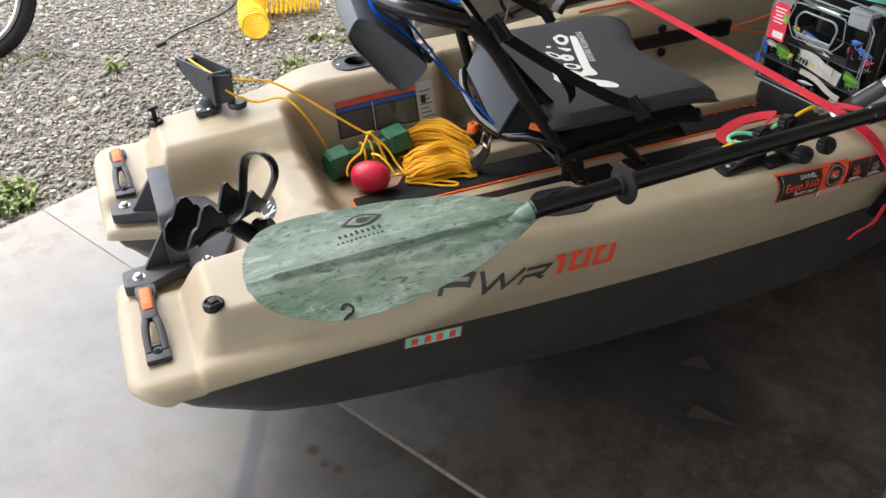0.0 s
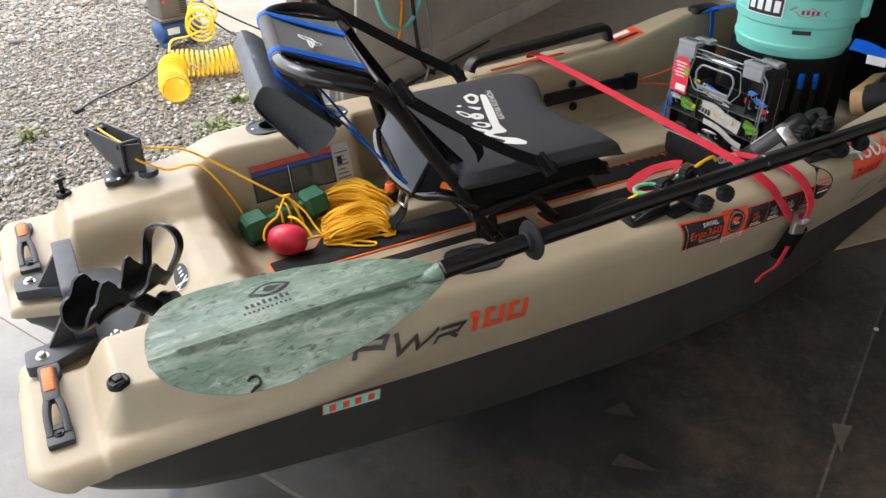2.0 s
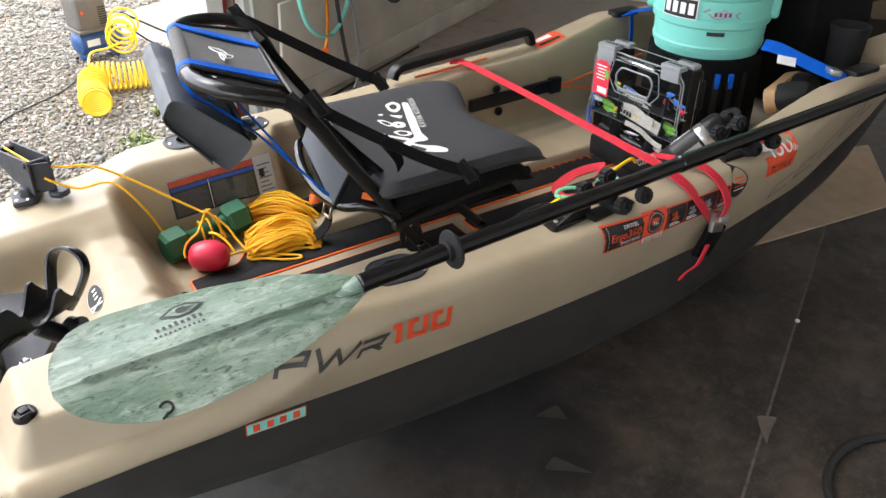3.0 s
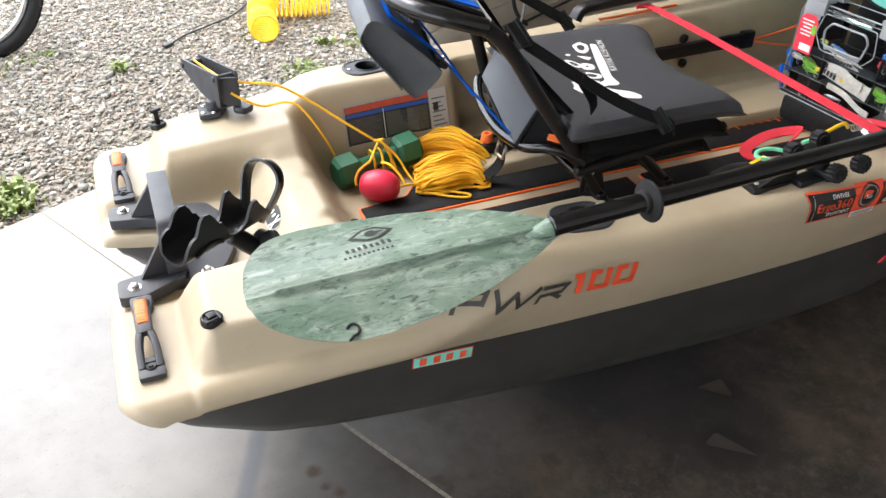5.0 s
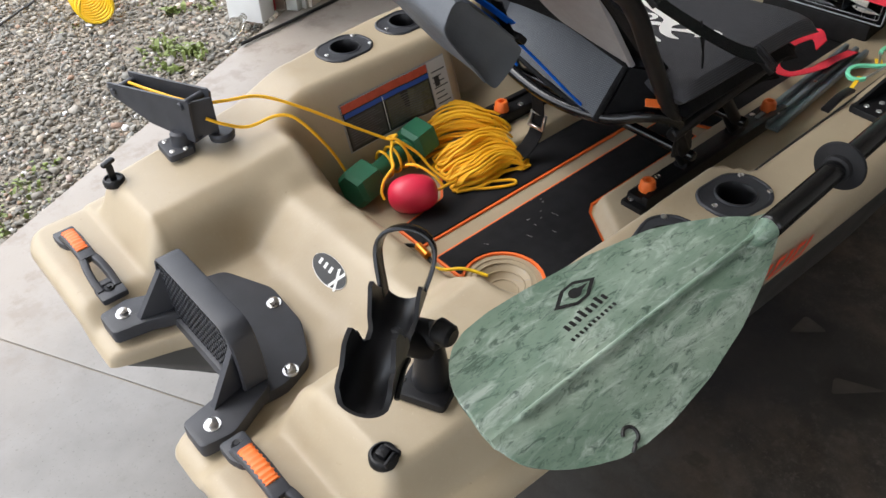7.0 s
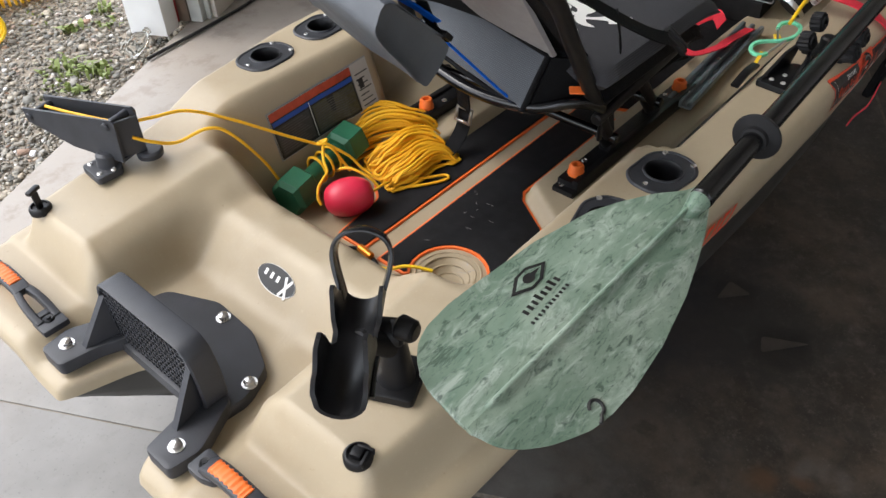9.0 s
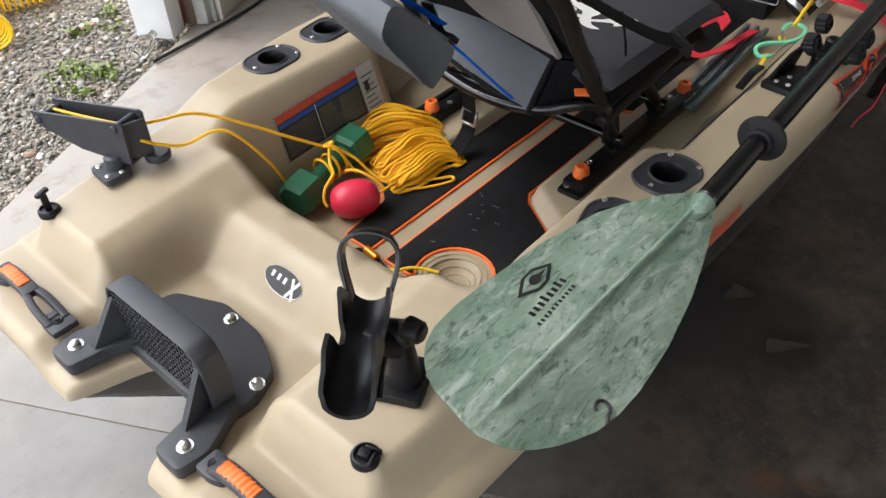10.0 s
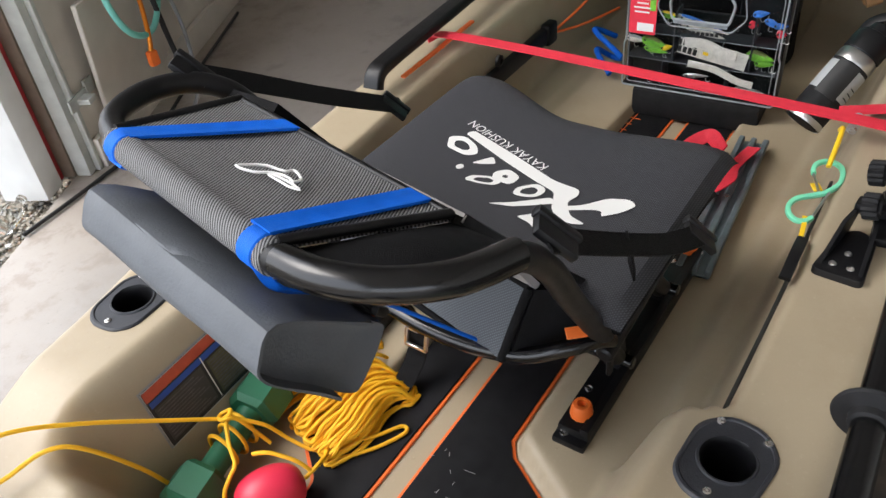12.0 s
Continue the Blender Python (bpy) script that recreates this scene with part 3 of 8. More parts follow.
def stern_edge(a):
    """Where the deck ends aft: a notch for the motor mount between two pontoons with rounded corners."""
    notch = 0.112 * (1 - ss(0.045, 0.098, a))
    arc_ = np.clip(np.asarray(a, float) - 0.362, 0, 0.058)
    corner = 0.058 - np.sqrt(np.maximum(0.058 ** 2 - arc_ ** 2, 0))
    return -0.033 + notch + corner


def deck_height(x, y):
    """The height of the moulded deck at x and y."""
    a = np.abs(y)
    ledge = 0.362
    top = ledge + (gunwale(x) - ledge) * ramp(0.076, 0.112, x)
    out = si(x, [0, 0.1, 0.45, 0.7], [0.345, 0.352, 0.395, 0.43])
    g = ramp(out, out + 0.026, a) * (1 - ss(0.42, 0.72, x))
    top = top * (1 - g) + np.minimum(top, si(x, [0, 0.4, 0.7], [0.362, 0.385, 0.46])) * g
    # the stern well and the ridge in front of it
    centre = 0.338 + 0.062 * ramp(0.236, 0.306, x, 0.2)
    w = 1 - ramp(0.150, 0.184, a, 0.3)
    lip = 0.020 * (1 - ramp(0.186, 0.214, a, 0.25)) * ramp(0.09, 0.12, x)
    z = (top - lip) * (1 - w) + centre * w
    # the cockpit
    step = ss(0.752, 0.790, x)
    far = np.asarray(y) > 0
    hi, lo = 0.288 + np.where(far, 0.052, 0.050) * step, 0.232 + np.where(far, 0.085, 0.064) * step
    floor_ = 0.286 + 0.028 * ss(0.097, 0.111, a) * ss(0.690 + 0.65 * (0.178 - a), 0.708 + 0.65 * (0.178 - a), x) + 0.012 * ss(0.235, 0.26, a) * ss(0.82, 0.9, x)
    drain = np.hypot(x - 0.505, y + 0.125)
    floor_ = floor_ - 0.020 * (1 - ss(0.020, 0.048, drain))
    m = 1 - ramp(lo, hi, a, 0.28)
    pit = floor_ * m + top * (1 - m)
    k = ramp(0.374, 0.430, x, 0.3) * (1 - ss(2.15, 2.25, x))
    z = z * (1 - k) + pit * k
    # holes under the rod cups
    for cx, cy in ((0.568, -0.352), (0.712, -0.357), (0.580, 0.366), (0.722, 0.374)):
        z = z - 0.10 * (1 - ss(0.027, 0.036, np.hypot(x - cx, y - cy)))
    # rounded rims
    r = 0.030
    e = np.clip(a - (half_beam(x) - r), 0, r)
    z = z - (r - np.sqrt(np.maximum(r * r - e * e, 0))) * 0.95
    r = 0.024
    e = np.clip(stern_edge(a) + r - x, 0, r)
    return z - (r - np.sqrt(np.maximum(r * r - e * e, 0))) * 0.95


SEAM_X = [-0.1, 0.0, 0.15, 0.35, 0.6, 1.0, 1.45, 1.85, 2.4, BOW]
SEAM_Z = [0.330, 0.327, 0.319, 0.309, 0.303, 0.302, 0.315, 0.352, 0.45, 0.58]


def seam_height(x):
    return si(x, SEAM_X, SEAM_Z)


def side_point(x, h, off=0.0, sgn=-1):
    """A place on the tan side: h goes from 0 at the seam to 1 at the rim."""
    hb = float(half_beam(x))
    ze, zs = float(deck_height(x, hb)), float(seam_height(x))
    t = 1 - h
    return Vector((x, sgn * (hb - (0.034 + 0.016 * float(ss(0.0, 0.30, x))) * t ** 1.7 + off), ze + (zs - ze) * t))


kayak = thing("kayak", (1.4, 0, 0), "tan fishing kayak with a dark grey hull, on the floor", "kayak")

NX, NH = 330, 92
sx = np.concatenate([np.linspace(0, 0.20, 190, endpoint=False), np.linspace(0.20, 0.62, 110, endpoint=False), np.linspace(0.62, 1, 41)])
vh = np.concatenate([np.linspace(0, 0.20, 12, endpoint=False), np.linspace(0.20, 0.92, 58, endpoint=False), 0.92 + 0.08 * np.sin(np.linspace(0, math.pi / 2, 14))])
vv = np.concatenate([-vh[::-1], vh[1:]])
deck = bmesh.new()
A0 = np.abs(vv) * 0.42
X = stern_edge(A0)[None, :] * (1 - sx[:, None]) + BOW * sx[:, None]
Y = vv[None, :] * half_beam(X)
Z = deck_height(X, Y)
G = [[deck.verts.new((X[i, j], Y[i, j], Z[i, j])) for j in range(len(vv))] for i in range(len(sx))]
grid_faces(deck, G)
# the skirt: round the rim and down to the seam
nj = len(vv)
loop = [(i, 0) for i in range(len(sx) - 1, 0, -1)] + [(0, j) for j in range(nj)] + [(i, nj - 1) for i in range(1, len(sx))]
L = np.array([(X[i, j], Y[i, j], Z[i, j]) for i, j in loop])
T = np.gradient(L[:, :2], axis=0)
N = np.stack([T[:, 1], -T[:, 0]], 1)
for _ in range(6):
    N[1:-1] = (N[:-2] + 2 * N[1:-1] + N[2:]) / 4
N /= np.linalg.norm(N, axis=1)[:, None] + 1e-9
if N[0] @ np.array([0, 1.0]) < 0:
    N = -N
seamz = seam_height(L[:, 0])
corner_w = ((np.abs(L[:, 1]) > 0.22) & (L[:, 0] < 0.24)).astype(float)
for _ in range(40):
    corner_w[1:-1] = (corner_w[:-2] + 2 * corner_w[1:-1] + corner_w[2:]) / 4


def eased(P, rounds):
    """Rounds the stern corners of a loop that was drawn inwards."""
    P = P.copy()
    for _ in range(rounds):
        Q = P.copy()
        Q[1:-1] = (P[:-2] + 2 * P[1:-1] + P[2:]) / 4
        P = P + (Q - P) * corner_w[:, None]
    return P


rows = [[G[i][j] for i, j in loop]]
STEPS = (0.08, 0.2, 0.4, 0.6, 0.8, 0.95, 1.0)
wide = np.where((np.abs(L[:, 1]) < 0.14) & (L[:, 0] < 0.2), 0.012, 0.034 + 0.016 * ss(0.0, 0.30, L[:, 0]))
for t in STEPS:
    ins = wide * t ** 1.7 - (0.004 if t > 0.9 else 0)
    P = eased(L[:, :2] + N * ins[:, None], int(10 * t))
    zz = L[:, 2] + (seamz - L[:, 2]) * t
    rows.append([deck.verts.new((P[k, 0], P[k, 1], zz[k])) for k in range(len(loop))])
grid_faces(deck, rows)
deck_part = part("deck", deck, "tan", kayak, "moulded tan polyethylene deck", crease=89)

hull = bmesh.new()
chine = si(L[:, 0], [-0.05, 0.0, 0.035, 0.17, 0.27, 0.5, 0.74, 1.1, 1.45, 1.72, 2.2, BOW], [0.278, 0.262, 0.232, 0.142, 0.112, 0.09, 0.075, 0.062, 0.07, 0.11, 0.21, 0.50], 0.02)
rows = []
for f, w_, dz in ((0.0, 0.052, 0), (0.06, 0.056, 0), (0.3, 0.066, 0), (0.7, 0.088, 0), (0.93, 0.112, 0), (1.0, 0.135, 0), (1.0, 0.19, 0.025), (1.0, 0.25, 0.05)):
    near = (np.abs(L[:, 1]) < 0.14) & (L[:, 0] < 0.2)
    ins = np.where(near, w_ * 0.35, w_ * (0.78 + 0.22 * ss(0.0, 0.30, L[:, 0]))) * np.clip(half_beam(L[:, 0]) / 0.42, 0.1, 1)
    P = eased(L[:, :2] + N * ins[:, None], 24 + int(60 * f))
    zz = seamz + (chine - seamz) * f - dz
    zz = np.maximum(zz, 0.004)
    rows.append([hull.verts.new((P[k, 0], P[k, 1], zz[k])) for k in range(len(loop))])
rows.append([hull.verts.new((max(v.co.x, 0.25), v.co.y * 0.12, max(0.0, v.co.z - 0.06))) for v in rows[-1]])
grid_faces(hull, rows)
hull_part = part("hull", hull, "hull", kayak, "dark grey hull bottom with faint ribs")


def on_side(bm, x0, h0, run, rise, off, sgn=-1, cut=True):
    """Lays flat print on the tan side: the print's x runs along the boat, its y up the side. sgn -1 is starboard."""
    if cut:
        bmesh.ops.subdivide_edges(bm, edges=bm.edges[:], cuts=2, use_grid_fill=True)
    for v in bm.verts:
        x = x0 + run * v.co.x
        p = side_point(x, h0 + (rise * v.co.y) / 0.165, off, sgn)
        v.co = p
    return bm

# ---- fittings of the kayak ----
def on_deck(bm, m, off=0.0015, cut=2):
    """Lays flat print on the moulded deck after turning and moving it by m in x and y."""
    if cut:
        bmesh.ops.subdivide_edges(bm, edges=bm.edges[:], cuts=cut, use_grid_fill=True)
    bmesh.ops.transform(bm, matrix=m, verts=bm.verts)
    for v in bm.verts:
        v.co.z = float(deck_height(v.co.x, v.co.y)) + off
    return bm


def wall_y(x, z):
    """How far out the cockpit's inner wall stands at height z."""
    lo, hi = 0.20, 0.36
    for _ in range(24):
        mid = (lo + hi) / 2
        if float(deck_height(x, mid)) < z:
            lo = mid
        else:
            hi = mid
    return lo


def inset(outline, d):
    """The outline drawn in by d; it runs anticlockwise."""
    n = len(outline)
    out = []
    for i in range(n):
        a, p, b = Vector(outline[i - 1]), Vector(outline[i]), Vector(outline[(i + 1) % n])
        e1, e2 = (p - a), (b - p)
        if e1.length < 1e-6 or e2.length < 1e-6:
            continue
        n1, n2 = Vector((-e1.y, e1.x)).normalized(), Vector((-e2.y, e2.x)).normalized()
        k = n1 + n2
        out.append(tuple(p + k * (d / max(0.35, k.dot(k) / 2) / 1.0)) if k.length > 1e-6 else tuple(p))
    return out


def screw(at, r=0.004, parent=None, nrm=(0, 0, 1)):
    b = lathe([(0, 0.0022), (r * 0.35, 0.0022), (r * 0.4, 0.0010), (r * 0.55, 0.0022), (r * 0.9, 0.0016), (r, 0)], 14)
    part("screw", moved(b, aim(at, Vector(at) + Vector(nrm))), "steel", parent)


# rod holder cups let into the gunwales
CUPS = [(0.568, -0.352, 12), (0.712, -0.357, -6), (0.580, 0.366, 6), (0.722, 0.374, 6)]


def cup(x, y, turn):
    z = float(gunwale(x)) - 0.001
    out = rounded([(px * 0.93, py * 0.93) for px, py in [(-0.060, -0.020), (-0.040, -0.043), (0.030, -0.046), (0.058, -0.020), (0.058, 0.020), (0.030, 0.046), (-0.040, 0.043), (-0.060, 0.020)]], 0.014)
    poly = [Vector(p) for p in out]
    out = []
    for k in range(56):
        way = Vector((math.cos(2 * math.pi * k / 56), math.sin(2 * math.pi * k / 56)))
        for a, b in zip(poly, poly[1:] + poly[:1]):
            e = b - a
            det = way.x * -e.y + way.y * e.x
            if abs(det) > 1e-12:
                t, u = (a.x * -e.y + a.y * e.x) / det, (way.x * a.y - way.y * a.x) / det
                if t > 0 and -1e-9 <= u <= 1 + 1e-9:
                    out.append(tuple(way * t))
                    break
    bm = bmesh.new()
    rows = []
    for k, (f, h) in enumerate(((1.0, -0.002), (1.0, 0.0025), (0.96, 0.0045), (0.90, 0.0045), (0.88, 0.0032))):
        rows.append([bm.verts.new((p[0] * f, p[1] * f, h)) for p in out])
    for r, h in ((0.0292, 0.0032), (0.0282, 0.0052), (0.0262, 0.0052), (0.0248, 0.002), (0.0236, -0.085)):
        rows.append([bm.verts.new((r * math.cos(math.atan2(p[1], p[0])), r * math.sin(math.atan2(p[1], p[0])), h)) for p in out])
    grid_faces(bm, rows, True)
    bm.faces.new(rows[-1])
    m = pose(x, y, z, 0, 0, turn)
    c = part("rod_cup", moved(bm, m), "charcoal", kayak, "black flush rod cup with an open hole")
    # Black tube added inside: the hole's dark is put into its colour.
    part("hole_darkener", moved(lathe([(0.0262, 0.0056), (0.0248, 0.0030), (0.0232, -0.010), (0.0226, -0.082), (0, -0.082)], 40), m), "black", c, "black tube that darkens the hole")
    for px, py in ((0.040, 0.024), (0.040, -0.024), (-0.043, 0.0)):
        screw(m @ Vector((px, py, 0.0032)), 0.0045, c)


for c in CUPS:
    cup(*c)


# carry handles on the stern ledge
def carry_handle(x, y0):
    """A handle 0.165 long towards -y: a bolted foot, a ribbed orange grip, and a forked foot."""
    z = 0.362
    L_ = lambda s, h, dx=0.0: (x + dx, y0 - s, z + h)
    fork = [sweep(smoothline([L_(0.088, 0.026, q * 0.005), L_(0.112, 0.022, q * 0.0105), L_(0.138, 0.014, q * 0.0125), L_(0.160, 0.007, q * 0.0120)], 5),
                  rounded([(-0.0055, -0.008), (0.0055, -0.008), (0.0055, 0.006), (-0.0055, 0.006)], 0.003, 3)) for q in (1, -1)]
    body = join(slab(rounded([(x - 0.017, y0 + 0.016), (x - 0.017, y0 - 0.010), (x - 0.010, y0 - 0.028), (x + 0.010, y0 - 0.028), (x + 0.017, y0 - 0.010), (x + 0.017, y0 + 0.016)], 0.006), z, z + 0.011, 0.004),
                sweep(smoothline([L_(0.004, 0.008), L_(0.022, 0.022), L_(0.05, 0.029), L_(0.085, 0.028), L_(0.100, 0.025)], 5), rounded([(-0.0125, -0.007), (0.0125, -0.007), (0.0125, 0.006), (-0.0125, 0.006)], 0.004, 3)),
                *fork, box(0.038, 0.034, 0.011, 0.004, 2, L_(0.164, 0.0)), box(0.022, 0.012, 0.008, 0.003, 2, L_(0.146, 0.006)))
    h = part("carry_handle", body, "charcoal", kayak, "grey carry handle with an orange ribbed grip")
    line_ = smoothline([L_(0.024, 0.0245), L_(0.055, 0.0290), L_(0.084, 0.0275)], 20)
    base_ = rounded([(-0.0092, -0.008), (0.0092, -0.008), (0.0092, 0.0080), (-0.0092, 0.0080)], 0.005, 3)
    grip_ = sweep(line_, base_)
    grip_.verts.ensure_lookup_table()
    for k, p in enumerate(line_):
        swell = 1.0 + 0.11 * min(1.0, max(0.0, 1.6 * math.sin(2 * math.pi * 8.5 * k / (len(line_) - 1))))
        for v in grip_.verts[k * len(base_):(k + 1) * len(base_)]:
            v.co = p + (v.co - p) * swell
    part("grip", grip_, "orange", h, "orange ribbed rubber grip")
    for s in (0.0, 0.161):
        bolt = lathe([(0, 0.006), (0.003, 0.006), (0.0035, 0.0035), (0.0065, 0.004), (0.0085, 0)], 16, L_(s, 0.010))
        part("bolt", bolt, "black", h)


carry_handle(0.021, -0.176)
carry_handle(0.021, 0.340)


# drain plugs on the stern humps
def plug(x, y, raised):
    z = float(deck_height(x, y)) - 0.002
    p = part("plug", lathe([(0.0165, 0), (0.0165, 0.008), (0.0145, 0.011), (0.0125, 0.0115), (0.0115, 0.008), (0, 0.008)], 26, (x, y, z)), "black", kayak, "black screw plug with a T-shaped tab")
    if raised:
        tab = join(box(0.010, 0.008, 0.020 + raised, 0.002, 2, (x, y, z + 0.008)), box(0.024, 0.009, 0.007, 0.003, 2, (x, y, z + 0.027 + raised), (0, 0, 25)))
    else:
        tab = join(box(0.013, 0.013, 0.008, 0.002, 2, (x, y, z + 0.007), (0, 0, 18)), box(0.004, 0.020, 0.009, 0.0015, 2, (x + 0.010, y - 0.003, z + 0.005), (0, 0, 18)), box(0.018, 0.004, 0.008, 0.0015, 2, (x, y - 0.011, z + 0.005), (0, 0, 18)))
    part("tab", tab, "black", p)


plug(0.116, -0.336, 0.0)
plug(0.114, 0.334, 0.008)

# motor mount: a plate over the notch, two arms, and a lattice transom
MZ = 0.346
plate = slab(rounded([(0.066, -0.118), (0.118, -0.124), (0.165, -0.105), (0.194, -0.044), (0.200, 0.040), (0.166, 0.118), (0.112, 0.134), (0.066, 0.122)], 0.012), MZ - 0.008, MZ + 0.011, 0.003)
arms = [slab(rounded([(-0.012, s * 0.098), (-0.012, s * 0.146), (0.030, s * 0.152), (0.100, s * 0.118), (0.100, s * 0.060), (0.040, s * 0.088)][::int(s)], 0.008), MZ + 0.000, MZ + 0.020, 0.004) for s in (1, -1)]
mount = part("motor_mount", join(plate, *arms), "charcoal", kayak, "dark grey plastic motor mount bolted over the stern notch")
TRO = rounded([(-0.112, 0.0), (0.112, 0.0), (0.108, 0.066), (0.094, 0.106), (-0.094, 0.106), (-0.108, 0.066)], 0.026, 6)
TM = Matrix.Translation((0.084, 0, MZ + 0.008)) @ Matrix(((0, 0, 1, 0), (1, 0, 0, 0), (0, 1, 0, 0), (0, 0, 0, 1)))
trb = bmesh.new()
tr_rows = [[trb.verts.new((px * f, 0.053 + (py - 0.053) * f, pz)) for px, py in TRO] for f, pz in ((0.985, 0.020), (1.0, 0.018), (1.0, -0.012), (0.985, -0.014), (0.945, -0.014), (0.940, -0.003))]
grid_faces(trb, tr_rows, True)
trb.faces.new(tr_rows[0])
trb.faces.new(tr_rows[-1][::-1])
part("transom", moved(trb, TM), "charcoal", mount, "thick moulded transom block")
lat = []
for k in range(24):
    lat.append(box(0.0020, 0.096 if 2 < k < 21 else 0.080, 0.009, 0, 1, (-0.0963 + 0.00838 * k, 0.052 if 2 < k < 21 else 0.044, 0)))
for k in range(9):
    lat.append(box(0.204 if k < 7 else 0.186, 0.0020, 0.009, 0, 1, (0, 0.012 + 0.0098 * k, 0)))
part("lattice", moved(join(*lat), TM @ Matrix.Translation((0, 0, -0.0125))), "charcoal", mount, "fine lattice on the transom")
for s in (1, -1):
    g = bmesh.new()
    tri_ = [(0.078, s * 0.086, MZ + 0.018), (0.026, s * 0.098, MZ + 0.018), (0.072, s * 0.090, MZ + 0.088)]
    for off in (0, 1):
        g.faces.new([g.verts.new(Vector(p) + Vector((0, s * (0.010 * off), 0))) for p in tri_])
    g.verts.ensure_lookup_table()
    for i in range(3):
        g.faces.new((g.verts[i], g.verts[(i + 1) % 3], g.verts[3 + (i + 1) % 3], g.verts[3 + i]))
    part("gusset", g, "charcoal", mount)
for p in ((0.015, 0.125, MZ + 0.019), (0.015, -0.125, MZ + 0.019), (0.184, 0.010, MZ + 0.010), (0.134, -0.110, MZ + 0.010)):
    w = lathe([(0.0105, 0), (0.0105, 0.002), (0.0075, 0.002), (0.0072, 0.007), (0.005, 0.009), (0, 0.0095)], 18, p)
    part("bolt", w, "steel", mount, "bright hex bolt")

# anchor lock with a rope channel on the port hump
cz = 0.444
cleat = part("anchor_lock", join(slab(rounded([(0.196, 0.300), (0.238, 0.300), (0.262, 0.352), (0.200, 0.356)], 0.008), cz - 0.003, cz + 0.008, 0.003),
                                 rod((0.228, 0.326, cz), (0.232, 0.328, cz + 0.028), 0.016)), "charcoal", kayak, "dark grey anchor line lock with an open channel")
ca, cb_ = Vector((0.262, 0.300, cz + 0.040)), Vector((0.212, 0.484, cz + 0.034))
cd = (cb_ - ca).normalized()
cs = cd.cross(Vector((0, 0, 1))).normalized()
for s in (1, -1):
    sh = bmesh.new()
    o = ca + cs * (0.019 * s)
    pr = [o + Vector((0, 0, -0.022)), o + cd * 0.10 + Vector((0, 0, -0.016)), o + cd * 0.188 + Vector((0, 0, 0.012)), o + cd * 0.190 + Vector((0, 0, 0.034)), o + Vector((0, 0, 0.052)), o + cd * -0.006 + Vector((0, 0, 0.048))]
    f0 = [sh.verts.new(p) for p in pr]
    f1 = [sh.verts.new(p + cs * (0.004 * s)) for p in pr]
    sh.faces.new(f0); sh.faces.new(f1[::-1])
    for i in range(6):
        sh.faces.new((f0[i], f0[(i + 1) % 6], f1[(i + 1) % 6], f1[i]))
    part("side_plate", sh, "charcoal", cleat)
web = sweep([ca + Vector((0, 0, -0.020)), ca + cd * 0.10 + Vector((0, 0, -0.013)), ca + cd * 0.186 + Vector((0, 0, 0.012))], [(-0.019, -0.002), (0.019, -0.002), (0.019, 0.002), (-0.019, 0.002)])
part("web", join(web, box(0.042, 0.005, 0.062, 0.001, 1, ca + Vector((0, 0, -0.020)), (0, 0, -15))), "charcoal", cleat)
for s_, z_ in ((0.178, 0.022), (0.012, 0.040)):
    q = ca + cd * s_ + Vector((0, 0, z_))
    part("pin", rod(q - cs * 0.027, q + cs * 0.027, 0.0065), "charcoal", cleat)
part("knob", lathe([(0.006, -0.014), (0.020, -0.006), (0.021, 0.002), (0.018, 0.006), (0, 0.007)], 24, (0.286, 0.296, cz + 0.014)), "charcoal", cleat)
for p in ((0.206, 0.312), (0.226, 0.306), (0.210, 0.346)):
    screw((p[0], p[1], cz + 0.008), 0.0045, cleat)
part("badge", box(0.0012, 0.030, 0.007, 0, 1, ca + cs * -0.0235 * -1 + cd * 0.075 + Vector((0, 0, 0.012)), (0, 0, math.degrees(math.atan2(cd.y, cd.x)) - 90)), "greyink", cleat)

# open rod holder on the starboard hump
RB = Vector((0.214, -0.300, 0.437))
holder = part("rod_holder", join(slab(rounded([(-0.034, -0.030), (0.034, -0.030), (0.034, 0.030), (-0.034, 0.030)], 0.008), 0, 0.010, 0.003, pose(*RB, 0, 0, 25)),
                                 lathe([(0.023, 0.008), (0.020, 0.03), (0.017, 0.055), (0.014, 0.075), (0.0, 0.078)], 24, RB)), "black", kayak, "black open cradle rod holder on a post")
ra, rb = Vector((0.105, -0.347, 0.580)), Vector((0.218, -0.258, 0.566))
rd = (rb - ra).normalized()
rs = rd.cross(Vector((0, 0, 1))).normalized()
ru = rs.cross(rd)


